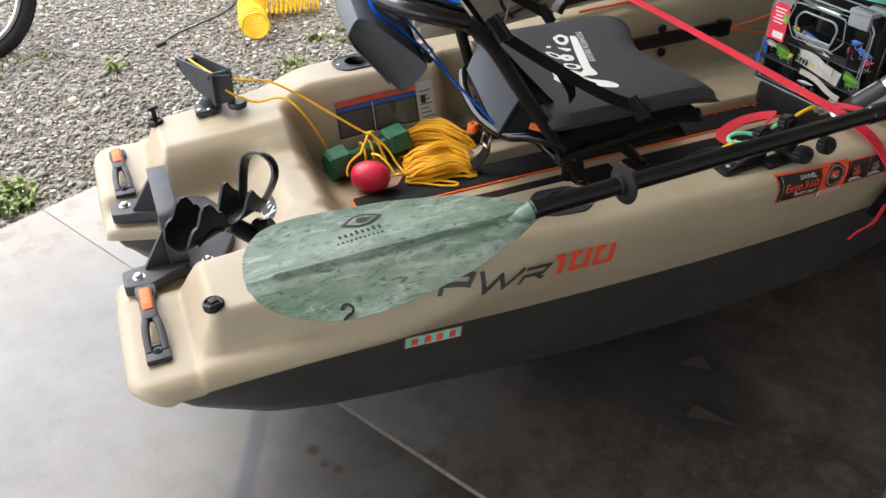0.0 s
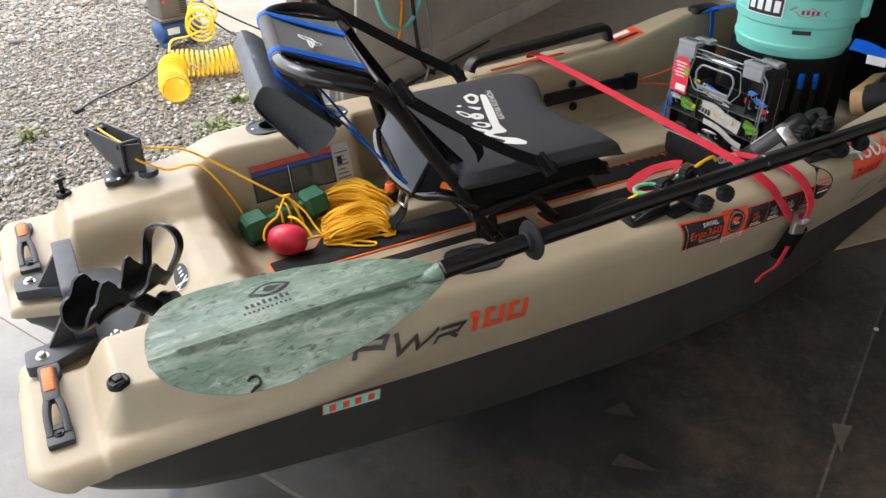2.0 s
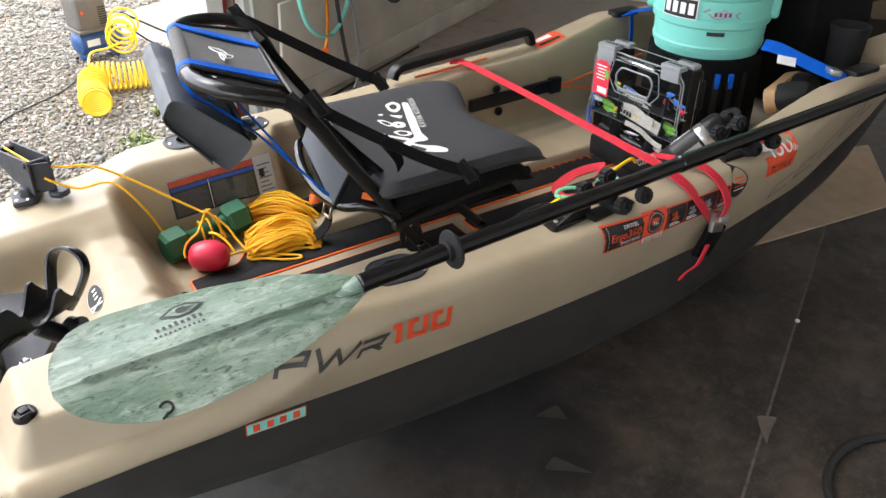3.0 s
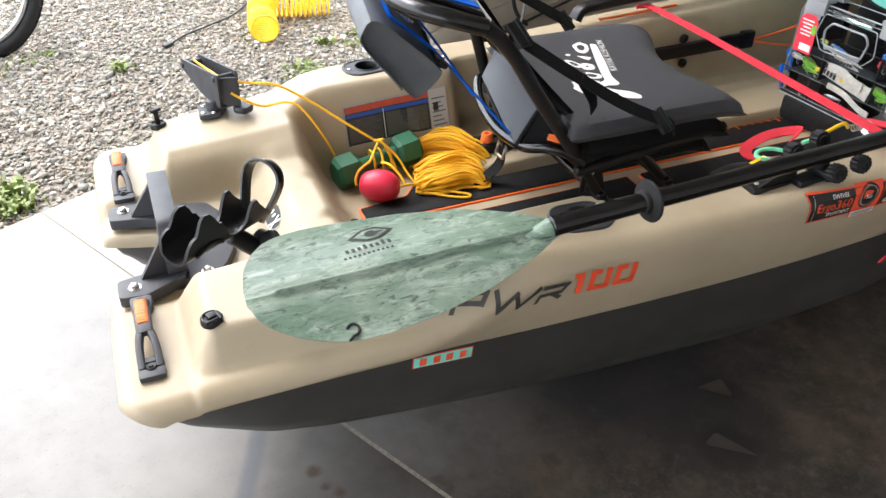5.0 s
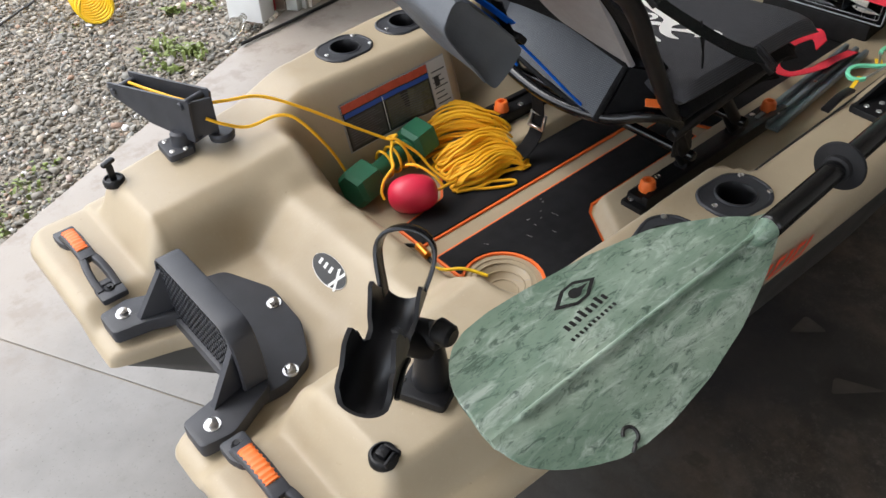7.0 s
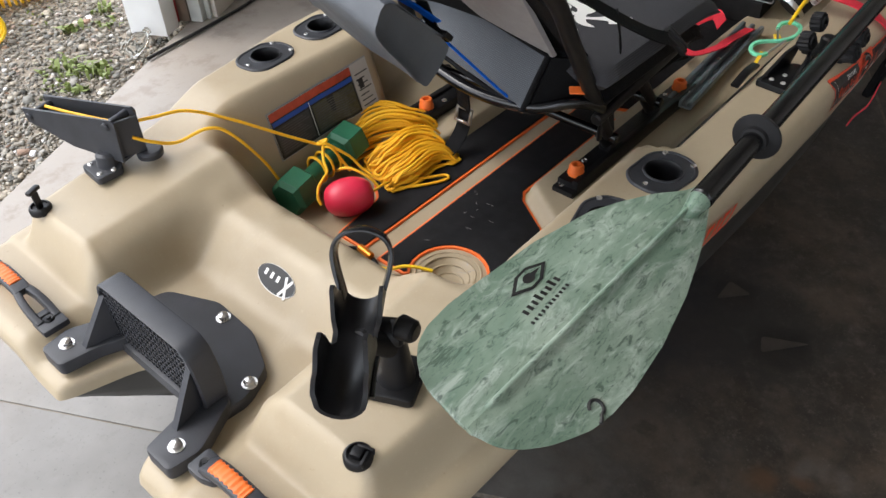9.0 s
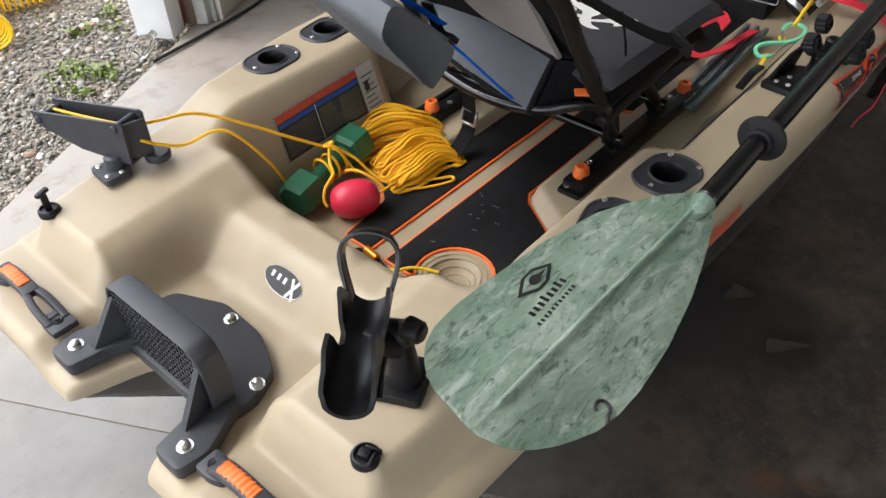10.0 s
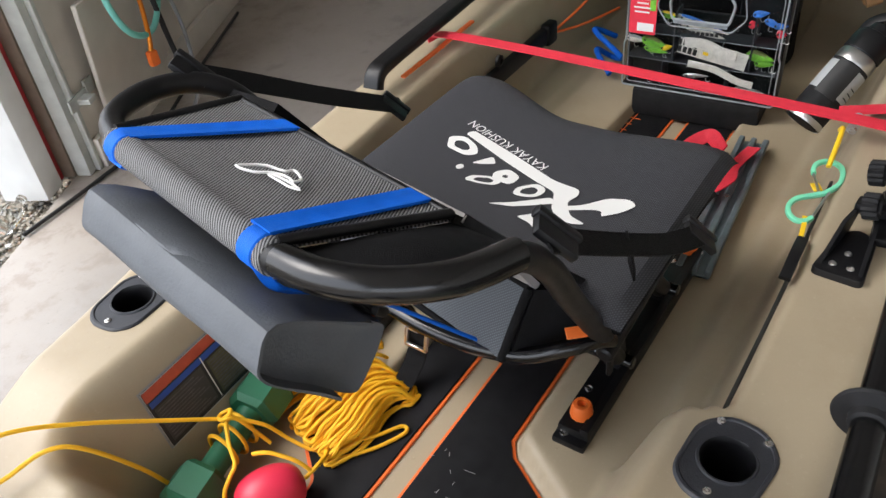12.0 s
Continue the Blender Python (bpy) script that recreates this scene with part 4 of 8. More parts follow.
def trough(stations, name, half=0.0265, thick=0.0045):
    """A U-shaped channel along the holder's way; each station gives its place, how high the walls stand over the axis and how far they lean in."""
    bm = bmesh.new()
    rows = []
    for s, h, lean in stations:
        base_q = np.linspace(-math.pi / 2, math.pi / 2, 13)
        top = max(h, -half + 0.006)
        outer, inner = [], []
        for r, bag_ in ((half, outer), (half - thick, inner)):
            for q in base_q:
                px, py = r * math.sin(q), -r * math.cos(q)
                if py > top:
                    px, py = math.copysign(math.sqrt(max(r * r - top * top, 1e-8)), q), top
                bag_.append((px, py))
            if h > 0:
                wall = [(half_ - lean * (v / 0.04) ** 2, v) for half_, v in ((r, h * 0.35), (r, h * 0.7), (r, h))]
            else:
                wall = [(bag_[-1][0], bag_[-1][1])] * 3
            bag_[:] = [(-px, py) for px, py in wall[::-1]] + bag_ + wall
        rows.append([bm.verts.new(ra + rd * s + rs * px + ru * py) for px, py in outer + inner[::-1]])
    grid_faces(bm, rows, True)
    bm.faces.new(rows[0])
    bm.faces.new(rows[-1][::-1])
    bmesh.ops.remove_doubles(bm, verts=bm.verts, dist=0.00005)
    return part(name, bm, "black", holder)


trough([(-0.026, -0.012, 0.0), (-0.022, 0.004, 0.002), (-0.014, 0.012, 0.004), (-0.006, 0.014, 0.004), (-0.002, 0.020, 0.003), (0.004, 0.032, 0.002), (0.012, 0.038, 0.003), (0.022, 0.037, 0.003), (0.030, 0.028, 0.003), (0.036, 0.018, 0.003), (0.041, 0.017, 0.002),
        (0.047, 0.008, 0.0), (0.054, -0.008, 0.0), (0.064, -0.014, 0.0), (0.078, -0.013, 0.0), (0.088, -0.004, 0.0), (0.095, 0.012, -0.002), (0.101, 0.022, -0.003), (0.109, 0.023, -0.003), (0.115, 0.014, -0.002), (0.124, 0.004, 0.0), (0.134, -0.004, 0.0), (0.142, -0.012, 0.0)], "cradle")
for q in (1, -1):
    part("ear_rib", sweep(smoothline([ra + rd * s + rs * (q * 0.0275) + ru * h for s, h in ((-0.012, -0.012), (0.004, -0.006), (0.020, -0.004), (0.038, -0.010))], 4), circle(0.0028, 8)), "black", holder)
loop_pts = [ra + rd * f + rs * g + ru * h for f, g, h in ((0.126, 0.016, -0.024), (0.138, 0.022, -0.008), (0.150, 0.029, 0.016), (0.157, 0.030, 0.034), (0.160, 0.021, 0.050), (0.161, 0.0, 0.057), (0.160, -0.021, 0.050), (0.157, -0.030, 0.034), (0.150, -0.029, 0.016), (0.138, -0.022, -0.008), (0.126, -0.016, -0.024))]
part("strap_loop", sweep(smoothline(loop_pts, 7), rounded([(-0.0024, -0.009), (0.0024, -0.009), (0.0024, 0.009), (-0.0024, 0.009)], 0.0015, 2), up=tuple(rd)), "gloss", holder, "black retaining loop")
kn = RB + Vector((-0.002, 0.004, 0.094))
part("knob", join(rod(RB + Vector((0, 0.012, 0.085)), kn + Vector((0.006, -0.014, 0)), 0.008), *[box(0.008, 0.018, 0.026, 0.003, 1, kn + Vector((0.006, -0.020, -0.015)), (0, 60 * k, 0)) for k in range(1)], rod(kn + Vector((0.005, -0.010, 0)), kn + Vector((0.010, -0.034, 0)), 0.0145, 0.013, 12)), "black", holder)
part("neck", join(rod(RB + Vector((0, 0, 0.060)), ra + rd * 0.080 + ru * -0.027, 0.014), rod(RB + Vector((-0.01, 0.016, 0.082)), RB + Vector((0.008, -0.012, 0.082)), 0.016)), "black", holder)
for p in ((0.026, 0.018), (-0.026, 0.022), (0.02, -0.024)):
    screw(RB + Vector((p[0], p[1], 0.010)), 0.005, holder)

# foam deck mats with an orange edge
def deck_mat(outline, label):
    z = 0.282
    zmax = 0.2925
    base = part("deck_mat", slab(outline, z - 0.002, zmax - 0.0025, 0.001), "mattrim", kayak, label)
    part("foam", slab(inset(outline, 0.0046), z, zmax, 0.0015), "mat", base, "black textured foam with pale scuffs")
    return base


arc = [(0.505 + 0.062 * math.cos(math.radians(q)), -0.125 + 0.062 * math.sin(math.radians(q))) for q in range(-66, 131, 14)]
near_mat = [(0.458, -0.013), (0.458, -0.070)] + arc[::-1] + [(0.545, -0.188), (0.672, -0.190), (0.687, -0.178), (0.731, -0.109), (0.752, -0.095), (1.060, -0.093), (1.060, -0.006)]
deck_mat(near_mat, "black foam deck mat with an orange edge")
fwd_mat = rounded([(1.085, -0.006), (1.085, -0.050), (1.105, -0.100), (1.76, -0.100), (1.76, -0.006)], 0.012)
deck_mat(fwd_mat, "black foam deck mat with an orange edge")
far_mat = rounded([(0.460, 0.084), (0.460, 0.020), (1.80, 0.022), (1.80, 0.262), (1.735, 0.282), (1.700, 0.250), (1.660, 0.205), (1.610, 0.180), (1.555, 0.172), (1.50, 0.150), (1.42, 0.106), (0.752, 0.103), (0.690, 0.190), (0.645, 0.190), (0.570, 0.098)], 0.008)
deck_mat(far_mat, "black foam deck mat with an orange edge and ruler")
ticks = []
for k in range(15):
    hgt = 0.030 if k % 5 == 0 else 0.014
    ticks.append(moved(rect(-0.0015, -hgt / 2, 0.0015, hgt / 2), pose(1.32 + 0.025 * k, 0.100 - 0.0006 * k, 0.2933)))
ticks.append(moved(rect(0, -0.001, 0.36, 0.001), pose(1.315, 0.1, 0.2933, 0, 0, -1.4)))
part("ruler", join(*ticks), "mattrim", kayak, "orange ruler marks on the mat", smooth=False)
scuffs = []
rs_ = random.Random(5)
for k in range(15):
    x, y = rs_.choice([(0.62, -0.10), (0.66, -0.07), (0.57, -0.045), (0.70, -0.03), (0.55, -0.15)])
    x += rs_.uniform(-0.03, 0.03); y += rs_.uniform(-0.02, 0.02)
    scuffs.append(moved(rect(0, 0, rs_.uniform(0.004, 0.016), 0.0008), pose(x, y, 0.2931, 0, 0, rs_.uniform(0, 180))))
tagged(part("scuff", join(*scuffs), "greyink", kayak, smooth=False), "pale scratches on the mat", kind="stuff")


for r_ in (0.024, 0.034, 0.044, 0.053):
    part("drain_ring", tube([(0.505 + r_ * math.cos(q), -0.125 + r_ * math.sin(q), float(deck_height(0.505 + r_ * math.cos(q), -0.125 + r_ * math.sin(q))) + 0.0004) for q in np.linspace(0, 2 * math.pi, 25)[:-1]], 0.0017, 2, True, 6), "tan", kayak)


# seat rails with orange knobs, and the gear tracks
def seat_rail(y, s):
    z = 0.312
    r = part("seat_rail", join(box(0.425, 0.040, 0.024, 0.004, 2, (0.985, y, z)), box(0.425, 0.012, 0.030, 0.003, 2, (0.985, y + s * 0.016, z)), box(0.050, 0.044, 0.012, 0.004, 2, (0.785, y, z))), "black", kayak, "black seat rail screwed to the deck")
    for x in (0.800, 1.166):
        kb = [(0.0135, 0), (0.0148, 0.003), (0.0148, 0.008), (0.0135, 0.010), (0.0132, 0.018), (0.0105, 0.022), (0.0065, 0.022), (0.006, 0.010), (0, 0.010)]
        k = part("knob", lathe(kb, 12, (x, y, z + 0.022)), "orange", r, "orange knob")
    for x in (0.772, 0.842, 1.13, 1.188):
        screw((x, y - s * 0.010, z + (0.024 if x > 0.8 else 0.0125)), 0.0055, r)
    return r


seat_rail(-0.165, -1)
seat_rail(0.182, 1)
part("rail_knob", moved(lathe([(0.018, 0), (0.020, 0.004), (0.020, 0.016), (0.014, 0.020), (0, 0.020)], 14), aim((1.175, 0.222, 0.352), (1.175, 0.1, 0.40))), "black", kayak, "black toothed knob")
for y, s in ((-0.182, -1),):
    m = pose(1.325, y + 0.010, 0.326, 0, 0, 4.5)
    t = part("gear_track", moved(join(box(0.40, 0.010, 0.012, 0.002, 1, (0, -0.021, 0)), box(0.40, 0.010, 0.012, 0.002, 1, (0, 0.0, 0)), box(0.40, 0.010, 0.012, 0.002, 1, (0, 0.021, 0)), box(0.40, 0.050, 0.004, 0.001, 1, (0, 0, -0.003))), m), "slate", kayak, "slate grey slotted gear track")
    for x in (-0.16, 0.0, 0.16):
        screw(m @ Vector((x, 0.0, 0.012)), 0.0045, t)

# bungee along the starboard pocket, paddle brackets and toothed rollers
part("bungee", tube([(bx, -by, float(deck_height(bx, -by)) + 0.004) for bx, by in ((0.79, 0.332), (0.88, 0.333), (0.97, 0.333), (1.06, 0.332), (1.15, 0.330), (1.25, 0.328))], 0.0030), "cable", kayak, "black bungee cord")
part("bungee_hook", sweep(smoothline([(0.99, -0.332, 0.482), (1.03, -0.332, 0.490), (1.07, -0.331, 0.486)], 6), rounded([(-0.007, -0.003), (0.007, -0.003), (0.007, 0.003), (-0.007, 0.003)], 0.002, 2)), "black", kayak)


def bracket(x, y, turn):
    z = float(gunwale(x)) - 0.002
    m = pose(x, y, z, 0, 0, turn)
    out = rounded([(-0.040, -0.030), (0.045, -0.022), (0.060, 0.0), (0.045, 0.022), (-0.040, 0.030)], 0.010)
    b = part("paddle_bracket", moved(slab(out, 0, 0.010, 0.003), m), "black", kayak, "black scooped paddle bracket")
    for s in (1, -1):
        cheek = bmesh.new()
        p = [(-0.034, s * 0.026, 0.008), (0.050, s * 0.018, 0.008), (0.060, s * 0.012, 0.046), (0.030, s * 0.020, 0.036)]
        f0 = [cheek.verts.new(q) for q in p]
        f1 = [cheek.verts.new((q[0], q[1] - s * 0.005, q[2])) for q in p]
        cheek.faces.new(f0); cheek.faces.new(f1[::-1])
        for i in range(4):
            cheek.faces.new((f0[i], f0[(i + 1) % 4], f1[(i + 1) % 4], f1[i]))
        part("cheek", moved(cheek, m), "black", b)
    part("head", moved(box(0.022, 0.030, 0.012, 0.004, 2, (0.060, 0, 0.040)), m), "black", b)
    for q in ((-0.022, 0.010), (-0.022, -0.010), (0.004, 0)):
        screw(m @ Vector((q[0], q[1], 0.010)), 0.0045, b)
    return b


bracket(1.055, -0.385, -4)


def toothed(at, nrm, parent, r=0.0165):
    """A rubber roller with teeth round its rim."""
    out = []
    for k in range(28):
        rr = r if k % 2 else r * 0.86
        out.append((rr * math.cos(2 * math.pi * k / 28), rr * math.sin(2 * math.pi * k / 28)))
    w = slab(out, 0, 0.018, 0.002)
    hub = lathe([(0.010, 0.017), (0.009, 0.021), (0.004, 0.021), (0.0035, 0.018), (0, 0.018)], 16)
    part("roller", moved(join(w, hub), aim(at, Vector(at) + Vector(nrm))), "rubber", parent, "toothed black rubber roller")


def roller_clip(x, y, turn):
    z = float(gunwale(x)) - 0.004
    m = pose(x, y, z, 0, 0, turn)
    base = part("roller_clip", moved(join(box(0.11, 0.030, 0.012, 0.004, 2), box(0.030, 0.070, 0.014, 0.005, 2, (0, 0, 0.012)), rod((0, 0, 0.01), (0, 0, 0.048), 0.013)), m), "black", kayak, "black roller paddle clip")
    for px, py, pz in ((-0.050, 0.030, 0.052), (0.012, 0.034, 0.060), (-0.012, -0.034, 0.034), (0.048, -0.030, 0.036)):
        toothed(m @ Vector((px, py, pz)), m.to_3x3() @ Vector((-0.15, -1, 0.25)), base)
    return base


roller_clip(1.150, -0.412, 3)
roller_clip(1.525, -0.405, -4)

# long grab rail on the port gunwale
gr_ = part("grab_rail", sweep(smoothline([(1.135, 0.395, 0.505), (1.15, 0.396, 0.528), (1.20, 0.398, 0.535), (1.40, 0.402, 0.546), (1.55, 0.404, 0.556), (1.585, 0.403, 0.552), (1.598, 0.402, 0.520)], 6), rounded([(-0.017, -0.010), (0.017, -0.010), (0.017, 0.010), (-0.017, 0.010)], 0.006, 3)), "black", kayak, "black grab rail on the gunwale")
part("accent", sweep(smoothline([(1.19, 0.372, 0.506), (1.30, 0.372, 0.510), (1.42, 0.372, 0.516)], 5), [(-0.004, -0.002), (0.004, -0.002), (0.004, 0.002), (-0.004, 0.002)]), "mattrim", gr_)
# port side clamp bar in the cockpit pocket
pb = part("clamp_bar", join(box(0.30, 0.016, 0.034, 0.004, 2, (1.48, 0.318, 0.398), (0, -1, 0)), box(0.040, 0.022, 0.046, 0.006, 2, (1.625, 0.316, 0.394))), "black", kayak, "black bar screwed across the pocket wall")
for x, z in ((1.415, 0.447), (1.425, 0.380)):
    part("eyelet", moved(lathe([(0.012, 0), (0.012, 0.006), (0.006, 0.008), (0.005, 0.003), (0, 0.003)], 18), aim((x, 0.316, z), (x, 0.2, z))), "black", pb)
part("cord", tube([(1.64, 0.312, 0.415), (1.72, 0.30, 0.430), (1.82, 0.285, 0.455), (1.92, 0.27, 0.47)], 0.003), "mattrim", pb, "orange cord")
part("cord", tube([(1.64, 0.312, 0.412), (1.74, 0.290, 0.395), (1.86, 0.26, 0.39)], 0.003), "mattrim", pb, "orange cord")

# ---- print and decals ----
def side_print(name, bm, x0, z0, mtl, off=0.0016, label="", xs=1.0, lean=0.0, parent=None):
    """Print on the starboard side; the print's x runs to the bow and its y up."""
    for v in bm.verts:
        x = x0 + v.co.x * xs
        zz = z0 + v.co.y + lean * v.co.x
        ze, zs = float(deck_height(x, float(half_beam(x)))), float(seam_height(x))
        h = (zz - zs) / (ze - zs)
        if h <= 1.0:
            v.co = side_point(x, h, off)
        else:
            a = float(half_beam(x))
            lo, hi = a - 0.06, a
            for _ in range(16):
                mid = (lo + hi) / 2
                if float(deck_height(x, mid)) > zz:
                    lo = mid
                else:
                    hi = mid
            v.co = Vector((x, -(lo + off), zz + off))
    return part(name, bm, mtl, parent or kayak, label, smooth=False)


def fine(bm, cuts=3):
    bmesh.ops.subdivide_edges(bm, edges=bm.edges[:], cuts=cuts, use_grid_fill=True)
    return bm


def wide_letters(text, size, width, shear=0.3):
    b = lettering(text, size, 1.0, shear, 0.008)
    xs = [v.co.x for v in b.verts]
    lo, hi = min(xs), max(xs)
    for v in b.verts:
        v.co.x = (v.co.x - lo) * width / (hi - lo)
    return b


def ribbon(lines, w, shear=0.0):
    """Flat strokes of width w along the given lines; shear slants them."""
    bm = bmesh.new()
    for line_ in lines:
        for (x0, y0), (x1, y1) in zip(line_, line_[1:]):
            d = Vector((x1 - x0, y1 - y0)).normalized() * (w / 2)
            n = Vector((-d.y, d.x))
            a, b = Vector((x0, y0)) - d, Vector((x1, y1)) + d
            k = max(1, int((b - a).length / 0.012))
            rows_ = [[bm.verts.new((*(a.lerp(b, i / k) + n * q), 0)) for q in (-1, 1)] for i in range(k + 1)]
            grid_faces(bm, rows_)
    for v in bm.verts:
        v.co.x += shear * v.co.y
    return bm


LH = 0.027
side_print("lettering", ribbon([[(0.002, 0.0), (0.002, LH * 0.45), (0.042, LH * 0.45), (0.046, LH), (0.0, LH)],
                                [(0.060, LH), (0.070, 0.0), (0.091, LH * 0.85), (0.104, 0.0), (0.126, LH)],
                                [(0.136, 0.0), (0.136, LH * 0.45), (0.172, LH * 0.45), (0.176, LH), (0.136, LH)], [(0.158, LH * 0.42), (0.176, 0.0)]], 0.0072, 0.45), 0.452, 0.404, "darkink", 0.003, label="dark slanted letters", lean=-0.02)
nb = [rect(0.004, 0.0, 0.015, 0.046, 1, 4), rect(-0.002, 0.036, 0.004, 0.046)]
for ox in (0.026, 0.072):
    nb += [rect(ox, 0.0, ox + 0.010, 0.046, 1, 4), rect(ox + 0.028, 0.0, ox + 0.038, 0.046, 1, 4), rect(ox + 0.010, 0.0, ox + 0.028, 0.010), rect(ox + 0.010, 0.036, ox + 0.020, 0.046)]
side_print("lettering", join(*nb), 0.652, 0.397, "redink", 0.003, label="red block numerals", lean=-0.02)
# feature strip along the upper side
SX, SZ, SW = 1.094, 0.433, 0.345
strip = side_print("feature_label", rect(0, 0, SW, 0.050, 22, 4), SX, SZ, "ink", 0.0012, "black and orange feature label strip")
side_print("border", join(rect(0, 0, SW, 0.0022, 22, 1), rect(0, 0.0478, SW, 0.050, 22, 1), rect(0, 0, 0.0025, 0.050, 1, 4), rect(SW - 0.0025, 0, SW, 0.050, 1, 4)), SX, SZ, "redink", 0.0018, parent=strip)
for k in range(11):
    side_print("stitch", rect(0.010, 0.004 + 0.004 * k, 0.0112, 0.0062 + 0.004 * k), SX, SZ, "white", 0.0022, parent=strip)
side_print("panel", rect(0.098, -0.012, 0.160, 0.053, 5, 4), SX, SZ, "redink", 0.0019, parent=strip, label="orange panel with a dial")
side_print("caption", rect(0.101, -0.010, 0.157, 0.002, 5, 1), SX, SZ, "white", 0.0024, parent=strip)
for k in range(2):
    side_print("text_bar", join(*[rect(0.104 + 0.0062 * q, -0.008 + 0.0048 * k, 0.1085 + 0.0062 * q, -0.0052 + 0.0048 * k) for q in range(8)]), SX, SZ, "ink", 0.0029, parent=strip)
for rr_, mt, o in ((0.0225, "ink", 0.0024), (0.0190, "greyink", 0.0027), (0.0165, "ink", 0.0030)):
    side_print("dial", flat([(0.129 + rr_ * math.cos(q), 0.029 + rr_ * math.sin(q)) for q in np.linspace(0, 6.283, 25)[:-1]]), SX, SZ, mt, o, parent=strip)
side_print("lettering", wide_letters("360", 0.008, 0.014, 0), SX + 0.122, SZ + 0.026, "white", 0.0034, parent=strip)
side_print("lettering", wide_letters("SWIVEL", 0.010, 0.036, 0), SX + 0.048, SZ + 0.037, "white", 0.0024, parent=strip)
side_print("lettering", wide_letters("Ergo", 0.020, 0.038, 0), SX + 0.018, SZ + 0.019, "redink", 0.0024, parent=strip)
side_print("lettering", wide_letters("360", 0.020, 0.034, 0), SX + 0.058, SZ + 0.019, "redink", 0.0026, parent=strip)
side_print("lettering", wide_letters("PIVOTANT", 0.010, 0.050, 0), SX + 0.042, SZ + 0.007, "white", 0.0024, parent=strip)
for k, x in enumerate((0.172, 0.222, 0.268, 0.314)):
    side_print("icon", join(rect(x + 0.004, 0.017, x + 0.024, 0.026, 2, 2), rect(x + 0.010, 0.026, x + 0.017, 0.036, 2, 2), rect(x + 0.002, 0.030, x + 0.008, 0.035)), SX, SZ, "dullred" if k in (0, 3) else "greyink", 0.0022, parent=strip)
    side_print("text_bar", join(rect(x, 0.006, x + 0.032, 0.0085, 2, 1), rect(x, 0.0105, x + 0.024, 0.013, 2, 1)), SX, SZ, "white", 0.0022, parent=strip)
    side_print("divider", rect(x - 0.008, 0.003, x - 0.0068, 0.047, 1, 4), SX, SZ, "redink", 0.0021, parent=strip)
rnd = side_print("round_label", flat([(0.026 * math.cos(q), 0.030 * math.sin(q)) for q in np.linspace(0, 6.283, 33)[:-1]]), 1.466, 0.476, "ink", 0.0014, "round black safety label with a red rim")
for k in range(4):
    side_print("text_bar", rect(-0.016, 0.012 - 0.008 * k, 0.016, 0.015 - 0.008 * k, 3, 1), 1.466, 0.476, "redink" if k < 3 else "white", 0.002, parent=rnd)
cap = side_print("load_label", rect(0, 0, 0.105, 0.078, 8, 6), 1.560, 0.462, "redink", 0.0014, "orange load label")
side_print("lettering", wide_letters("450", 0.046, 0.078, 0), 1.570, 0.500, "white", 0.0022, parent=cap)
side_print("lettering", wide_letters("lb", 0.020, 0.014, 0), 1.650, 0.500, "white", 0.0022, parent=cap)
side_print("lettering", wide_letters("TOTALE", 0.022, 0.078, 0), 1.574, 0.468, "ink", 0.0022, parent=cap)
for k in range(5):
    side_print("bow_mark", join(rect(0.02 + 0.085 * k, 0.0, 0.085 + 0.085 * k, 0.004, 3, 1), rect(0.02 + 0.085 * k, 0.040, 0.085 + 0.085 * k, 0.043, 3, 1), rect(0.02 + 0.085 * k, 0.0, 0.024 + 0.085 * k, 0.043, 1, 3)), 1.62, 0.365 + 0.004 * k, "darkink", 0.0014, lean=0.28)

# serial plate and sticker on the dark hull: plain bars
def hull_print(name, bm, x0, z0, mtl, off, label="", lean=0.0, parent=None):
    for v in bm.verts:
        x, z = x0 + v.co.x, z0 + v.co.y + lean * v.co.x
        f = (float(seam_height(x)) - z) / 0.2
        v.co = Vector((x, -(float(half_beam(x)) - 0.0555 * (0.78 + 0.22 * float(ss(0.0, 0.30, x))) - 0.040 * f + off), z))
    return part(name, bm, mtl, parent or kayak, label, smooth=False)


stk = hull_print("hull_sticker", rect(0, 0, 0.106, 0.030, 6, 3), 0.406, 0.264, "redink", 0.0035, "mint sticker with red plain shapes", -0.04)
hull_print("field", rect(0.002, 0.002, 0.104, 0.028, 6, 3), 0.406, 0.264, "teal", 0.0042, "", -0.04, stk)
for x in (0.012, 0.036, 0.058, 0.082):
    hull_print("letter_bar", rect(x, 0.006, x + 0.012, 0.024, 1, 2), 0.406, 0.264, "redink", 0.0049, "", -0.04, stk)
for k in range(16):
    hull_print("serial_bar", rect(0.0062 * k, 0, 0.0062 * k + 0.004, 0.006), 0.098, 0.306, "greyink", 0.004, "", -0.05)

# warning label on the port cockpit wall
def wall_print(name, x0, x1, z0, z1, mtl, off, label="", lean=0.0, parent=None):
    b = rect(x0, z0, x1, z1, 8, 4)
    for v in b.verts:
        x, z = v.co.x, v.co.y + lean * (v.co.x - 0.49)
        v.co = Vector((x, wall_y(x, z) - off, z))
    return part(name, b, mtl, parent or kayak, label, smooth=False)


wl = wall_print("warning_label", 0.492, 0.735, 0.345, 0.432, "greyink", 0.0012, "black, orange and blue warning label with plain bars", 0.05)
wall_print("field", 0.494, 0.690, 0.347, 0.430, "ink", 0.002, "", 0.05, wl)
wall_print("orange_band", 0.496, 0.690, 0.415, 0.429, "dullred", 0.0026, "", 0.05, wl)
wall_print("blue_band", 0.498, 0.690, 0.405, 0.413, "blueink", 0.0026, "", 0.05, wl)
